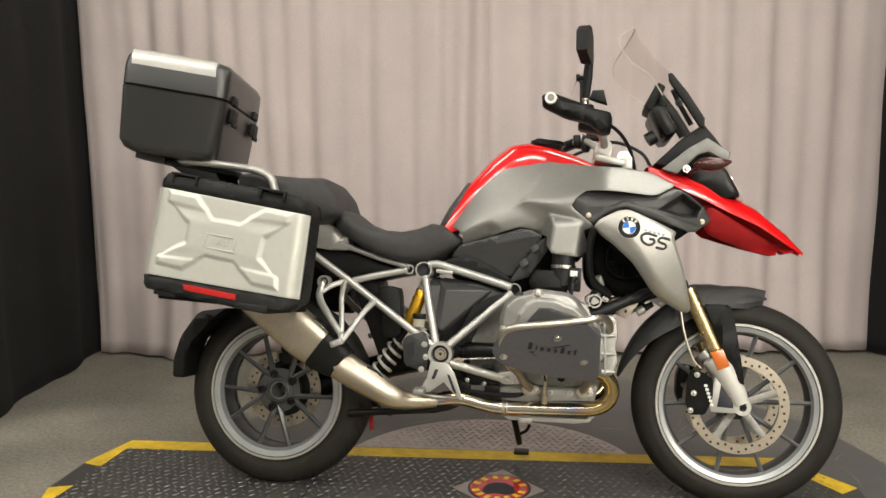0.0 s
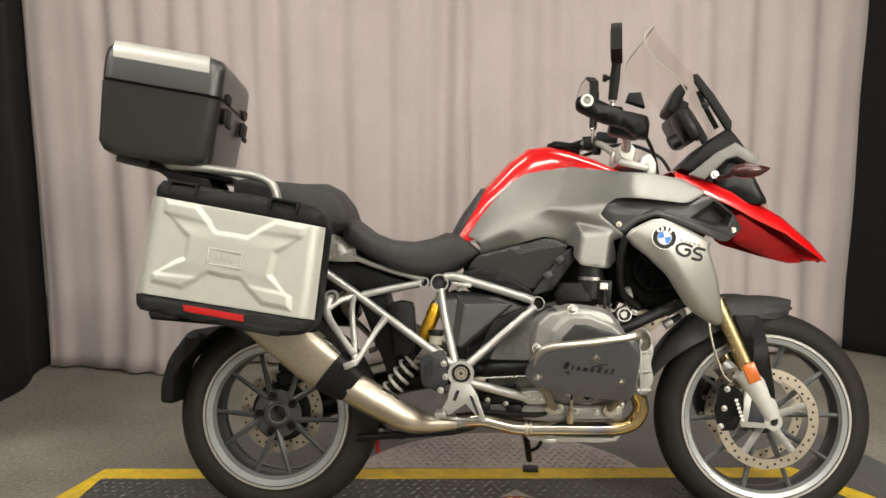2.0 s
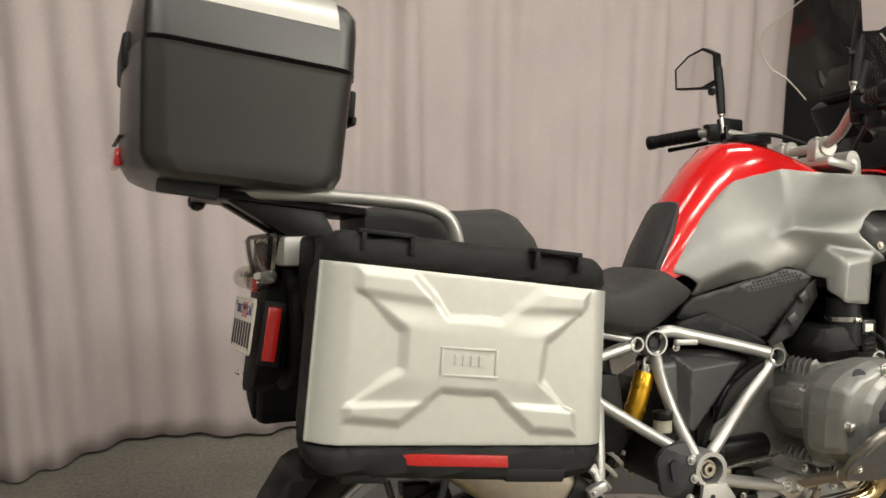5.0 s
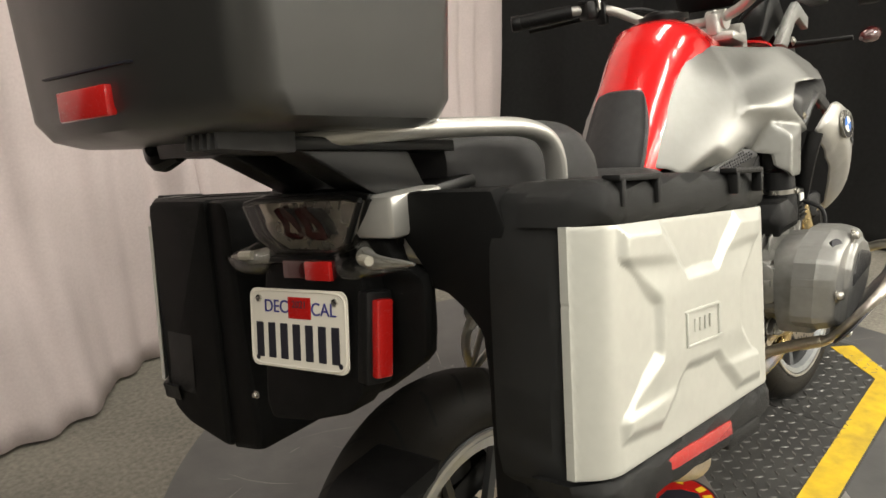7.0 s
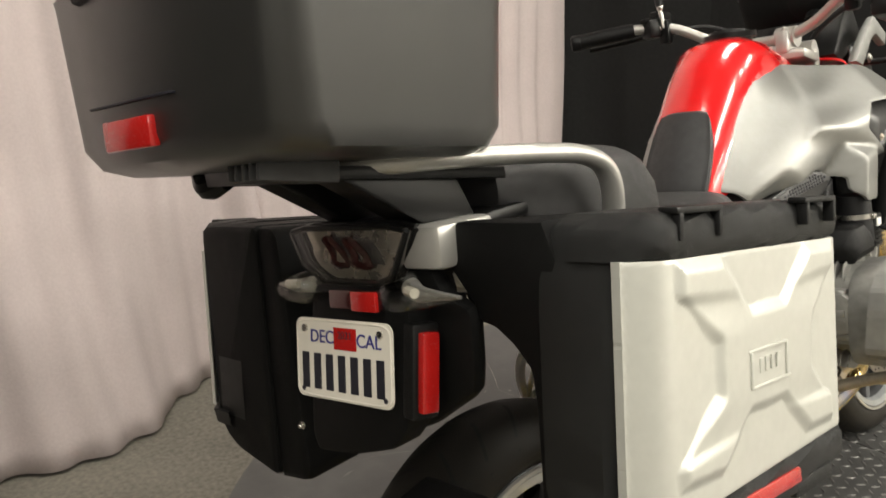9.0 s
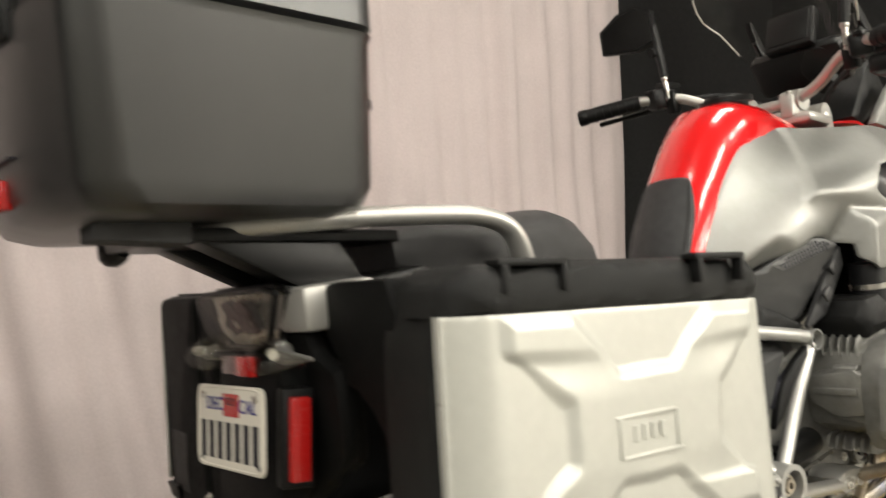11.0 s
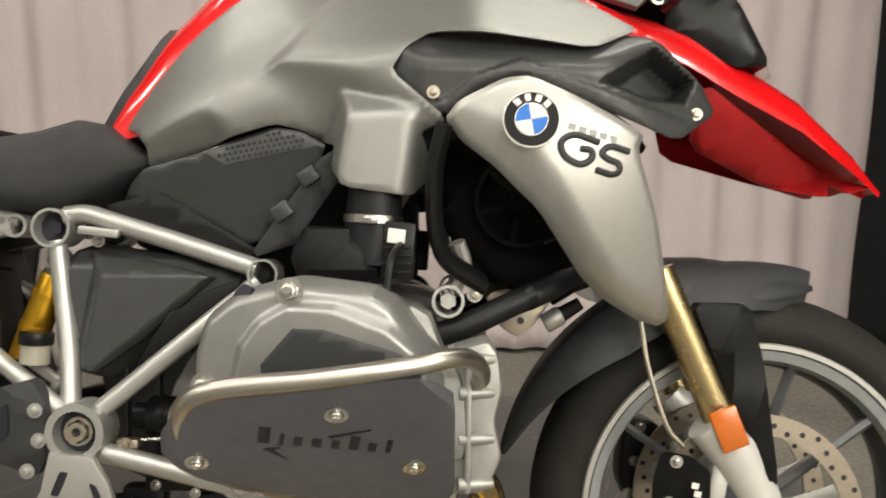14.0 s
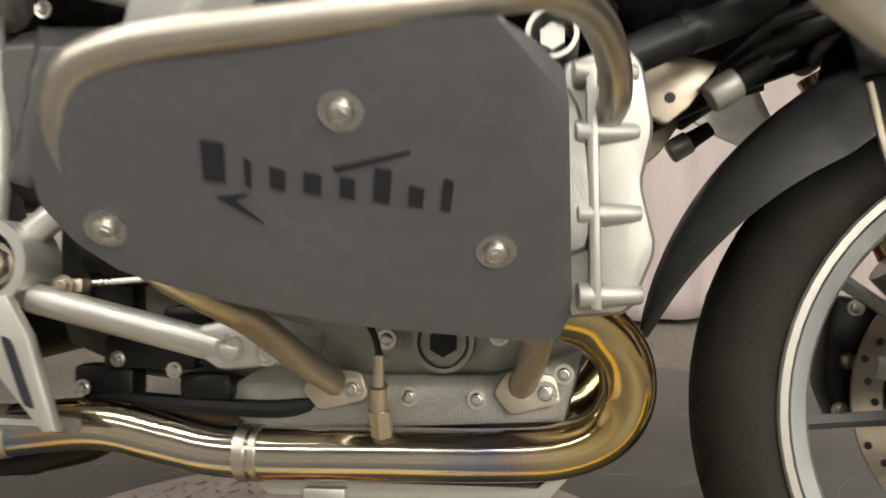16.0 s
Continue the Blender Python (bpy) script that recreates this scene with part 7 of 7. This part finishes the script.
part("tail_core", across([(-0.175, 0.990), (-0.055, 0.990), (-0.030, 0.930), (0.010, 0.880), (0.010, 0.740), (-0.090, 0.735), (-0.140, 0.760), (-0.160, 0.900)], -0.228, -0.150, 0.010, 1), INNERBLACK, bike, "black core of the tail")
carrier = across([(-0.030, 0.925), (-0.010, 0.905), (-0.005, 0.735), (-0.020, 0.712), (-0.100, 0.722), (-0.180, 0.745), (-0.208, 0.775), (-0.212, 0.915), (-0.200, 0.925)], -0.292, -0.245, 0.008, 1)
for v in carrier.verts:
    v.co.x += 0.20 * (v.co.z - 0.86)
part("plate_carrier", carrier, INNERBLACK, bike, "black plastic number plate carrier")
part("carrier_screw", bolt((-0.322, 0.004, 0.745), (-1, 0, 0), 0.004), MACHINED, bike)


def lamp_slab(outline, x0, x1, bev):
    """A slab of the tail lamp, square to the machine's heading."""
    bm = across(outline, x0, x1, bev)
    for v in bm.verts:
        v.co.x -= 0.087 * (v.co.y + 0.116)
    return bm


LAMP_OUT = [(-0.014, 1.002), (-0.040, 1.007), (-0.195, 1.007), (-0.220, 1.002), (-0.184, 0.946), (-0.150, 0.936), (-0.060, 0.937), (-0.028, 0.962)]
inset = [(-0.116 + 0.93 * (y + 0.116), 0.975 + 0.90 * (z - 0.975)) for y, z in LAMP_OUT]
lamp = part("tail_lamp", lamp_slab(LAMP_OUT, -0.262, -0.215, 0.004), SATIN, bike, "clear-lensed tail lamp in a dark surround")
part("lamp_bowl", lamp_slab(inset, -0.2665, -0.250, 0.002), CHROME, lamp, "pale reflector bowl")
for k in range(4):
    part("bowl_step", lamp_slab([(-0.116 + u * (y + 0.116), 0.960 + 0.62 * u * (z - 0.975)) for u in (0.86 - 0.17 * k,) for y, z in LAMP_OUT], -0.2680 - 0.0010 * k, -0.262, 0.0005), CHROME, lamp, "stepped facet of the reflector", 20)
lens = part("lamp_lens", lamp_slab(LAMP_OUT, -0.2880, -0.2845, 0.001), LENS, lamp, "clear lamp lens")
lens.visible_shadow = False
rim = [(-0.2800 - 0.087 * (y + 0.116), y, z) for y, z in LAMP_OUT]
for p, q in zip(rim, rim[1:] + rim[:1]):
    part("lamp_rim", merged(rod(p, q, 0.0042, seg=8), rod((p[0] + 0.016, p[1], p[2]), (q[0] + 0.016, q[1], q[2]), 0.0050, seg=8)), SATIN, lamp, "dark lamp surround")
for y0 in (-0.062, -0.106):
    part("light_guide", tube([(-0.276, y0, 0.993), (-0.274, y0 - 0.012, 0.972), (-0.272, y0 - 0.010, 0.960), (-0.270, y0 - 0.036, 0.958), (-0.270, y0 - 0.030, 0.970), (-0.274, y0 - 0.010, 0.994)], 0.0050, 8), DARKLENS, lamp, "dark red light guide")
    for j in range(6):
        part("guide_line", tube([(-0.276 + 0.0006 * j, y0 - 0.018 - 0.0048 * j, 0.994), (-0.272, y0 - 0.034 - 0.0045 * j, 0.979), (-0.270, y0 - 0.042 - 0.004 * j, 0.960)], 0.0012, 5), GREY, lamp, "thin moulded line")
part("lamp_lip", lamp_slab([(-0.062, 0.937), (-0.150, 0.936), (-0.160, 0.928), (-0.055, 0.929)], -0.296, -0.25, 0.002), SATIN, lamp, "dark ledge under the lens")
for y0, y1, z0, z1 in ((-0.040, 0.056, 0.932, 0.927), (-0.212, -0.304, 0.936, 0.933)):
    k = y1 - y0
    ind = part("rear_indicator", tube([(-0.275, y0, z0), (-0.300, y0 + 0.06 * k, z0), (-0.306, y0 + 0.4 * k, z0 + 0.4 * (z1 - z0)), (-0.290, y1, z1)], [0.021, 0.022, 0.015, 0.003], 16, 6, 0.9), LENS, bike, "clear pointed rear indicator", 40)
    ind.visible_shadow = False
    part("indicator_bowl", tube([(-0.275, y0 + 0.05 * k, z0), (-0.288, y0 + 0.4 * k, z0 + 0.4 * (z1 - z0)), (-0.282, y1, z1)], [0.012, 0.009, 0.002], 12, 6), CAST, ind, "grey reflector inside", 40)
    part("bulb_core", tube([(-0.296, y0 + 0.25 * k, z0 + 0.004), (-0.302, y0 + 0.45 * k, z0 + 0.004)], 0.006, 8), BOWL, ind, "pale bulb")
part("tail_corner", box((-0.210, -0.205, 0.975), (0.10, 0.090, 0.052), 0.008, (0, 4, 5)), PALE, bike, "pale silver tail end beside the lamp")
part("rear_reflector", box((-0.296, -0.132, 0.922), (0.008, 0.088, 0.023), 0.002, (0, 8, 5)), DARKLENS, bike, "dark red reflector strip")
part("rear_reflector", box((-0.298, -0.154, 0.922), (0.008, 0.044, 0.024), 0.002, (0, 8, 5)), REFLRED, bike, "small red reflector")
# number plate: rounded white plate, embossed rim, screws; its characters as plain bars
PLM = pose(-0.318, -0.115, 0.850, 0, 12, 6)


def plate_part(name, bm, m, parent, label="", smooth=30):
    return part(name, moved(bm, PLM), m, parent, label, smooth)


def plate_slab(hw, hh, rad, x0, x1):
    o = []
    for cy, cz, a0 in ((hw - rad, hh - rad, 0), (-hw + rad, hh - rad, 90), (-hw + rad, -hh + rad, 180), (hw - rad, -hh + rad, 270)):
        for k in range(7):
            a = radians(a0 + 15 * k)
            o.append((cy + rad * math.cos(a), cz + rad * math.sin(a)))
    bm = bmesh.new()
    f = bm.faces.new([bm.verts.new((x0, y, z)) for y, z in o])
    rr = bmesh.ops.extrude_face_region(bm, geom=[f])
    bmesh.ops.translate(bm, vec=(x1 - x0, 0, 0), verts=[v for v in rr["geom"] if isinstance(v, bmesh.types.BMVert)])
    return bm


plate = plate_part("number_plate", plate_slab(0.0865, 0.0500, 0.012, -0.0012, 0.0012), PLATE, bike, "white number plate")
plate_part("plate_rim", tube([(-0.0015, 0.0840 * math.copysign(abs(math.cos(a)) ** 0.22, math.cos(a)), 0.0475 * math.copysign(abs(math.sin(a)) ** 0.22, math.sin(a))) for a in np.linspace(0, 2 * math.pi, 49).tolist()], 0.0014, 6, 2), PLATE, plate)
for k in range(7):
    y = 0.0685 - 0.0225 * k
    plate_part("plate_bar", box((-0.0016, y, -0.016), (0.0012, 0.013, 0.045), 0.001), INK, plate, "dark bar in place of a character", 0)
for y, z in ((0.068, 0.037), (-0.068, 0.037), (0.074, -0.040), (-0.074, -0.040)):
    plate_part("plate_screw", rod((-0.0012, y, z), (-0.004, y, z), 0.0045, seg=12) if z > 0 else rod((-0.0010, y, z), (-0.0016, y, z), 0.0035, seg=12), MACHINED if z > 0 else INK, plate)
plate_part("plate_sticker", box((-0.0016, -0.006, 0.027), (0.0008, 0.040, 0.027), 0.0), REFLRED, plate, "red year sticker", 0)


def lettering(text, size, y, z, m, label):
    cu = bpy.data.curves.new("text", "FONT")
    cu.body, cu.size, cu.extrude, cu.align_x, cu.align_y = text, size, 0.0004, "CENTER", "CENTER"
    tmp = bpy.data.objects.new("text", cu)
    me = bpy.data.meshes.new_from_object(tmp)
    bpy.data.objects.remove(tmp)
    bpy.data.curves.remove(cu)
    bm = bmesh.new()
    bm.from_mesh(me)
    bpy.data.meshes.remove(me)
    moved(bm, Matrix(((0, 0, -1, -0.0021), (-1, 0, 0, y), (0, 1, 0, z), (0, 0, 0, 1))))
    return plate_part("plate_text", bm, m, plate, label, 0)


lettering("DEC", 0.023, 0.036, 0.027, BLUEINK, "blue month letters")
lettering("CAL", 0.023, -0.048, 0.026, BLUEINK, "blue state letters")
lettering("2021", 0.013, -0.006, 0.031, INK, "dark year figures")
side_refl = part("side_reflector", box((-0.281, -0.228, 0.838), (0.024, 0.012, 0.094), 0.003, (0, 12, -6)), REFLRED, bike, "tall red reflector beside the number plate")
part("reflector_base", box((-0.279, -0.212, 0.838), (0.038, 0.022, 0.112), 0.004, (0, 12, -6)), BLACK, side_refl)
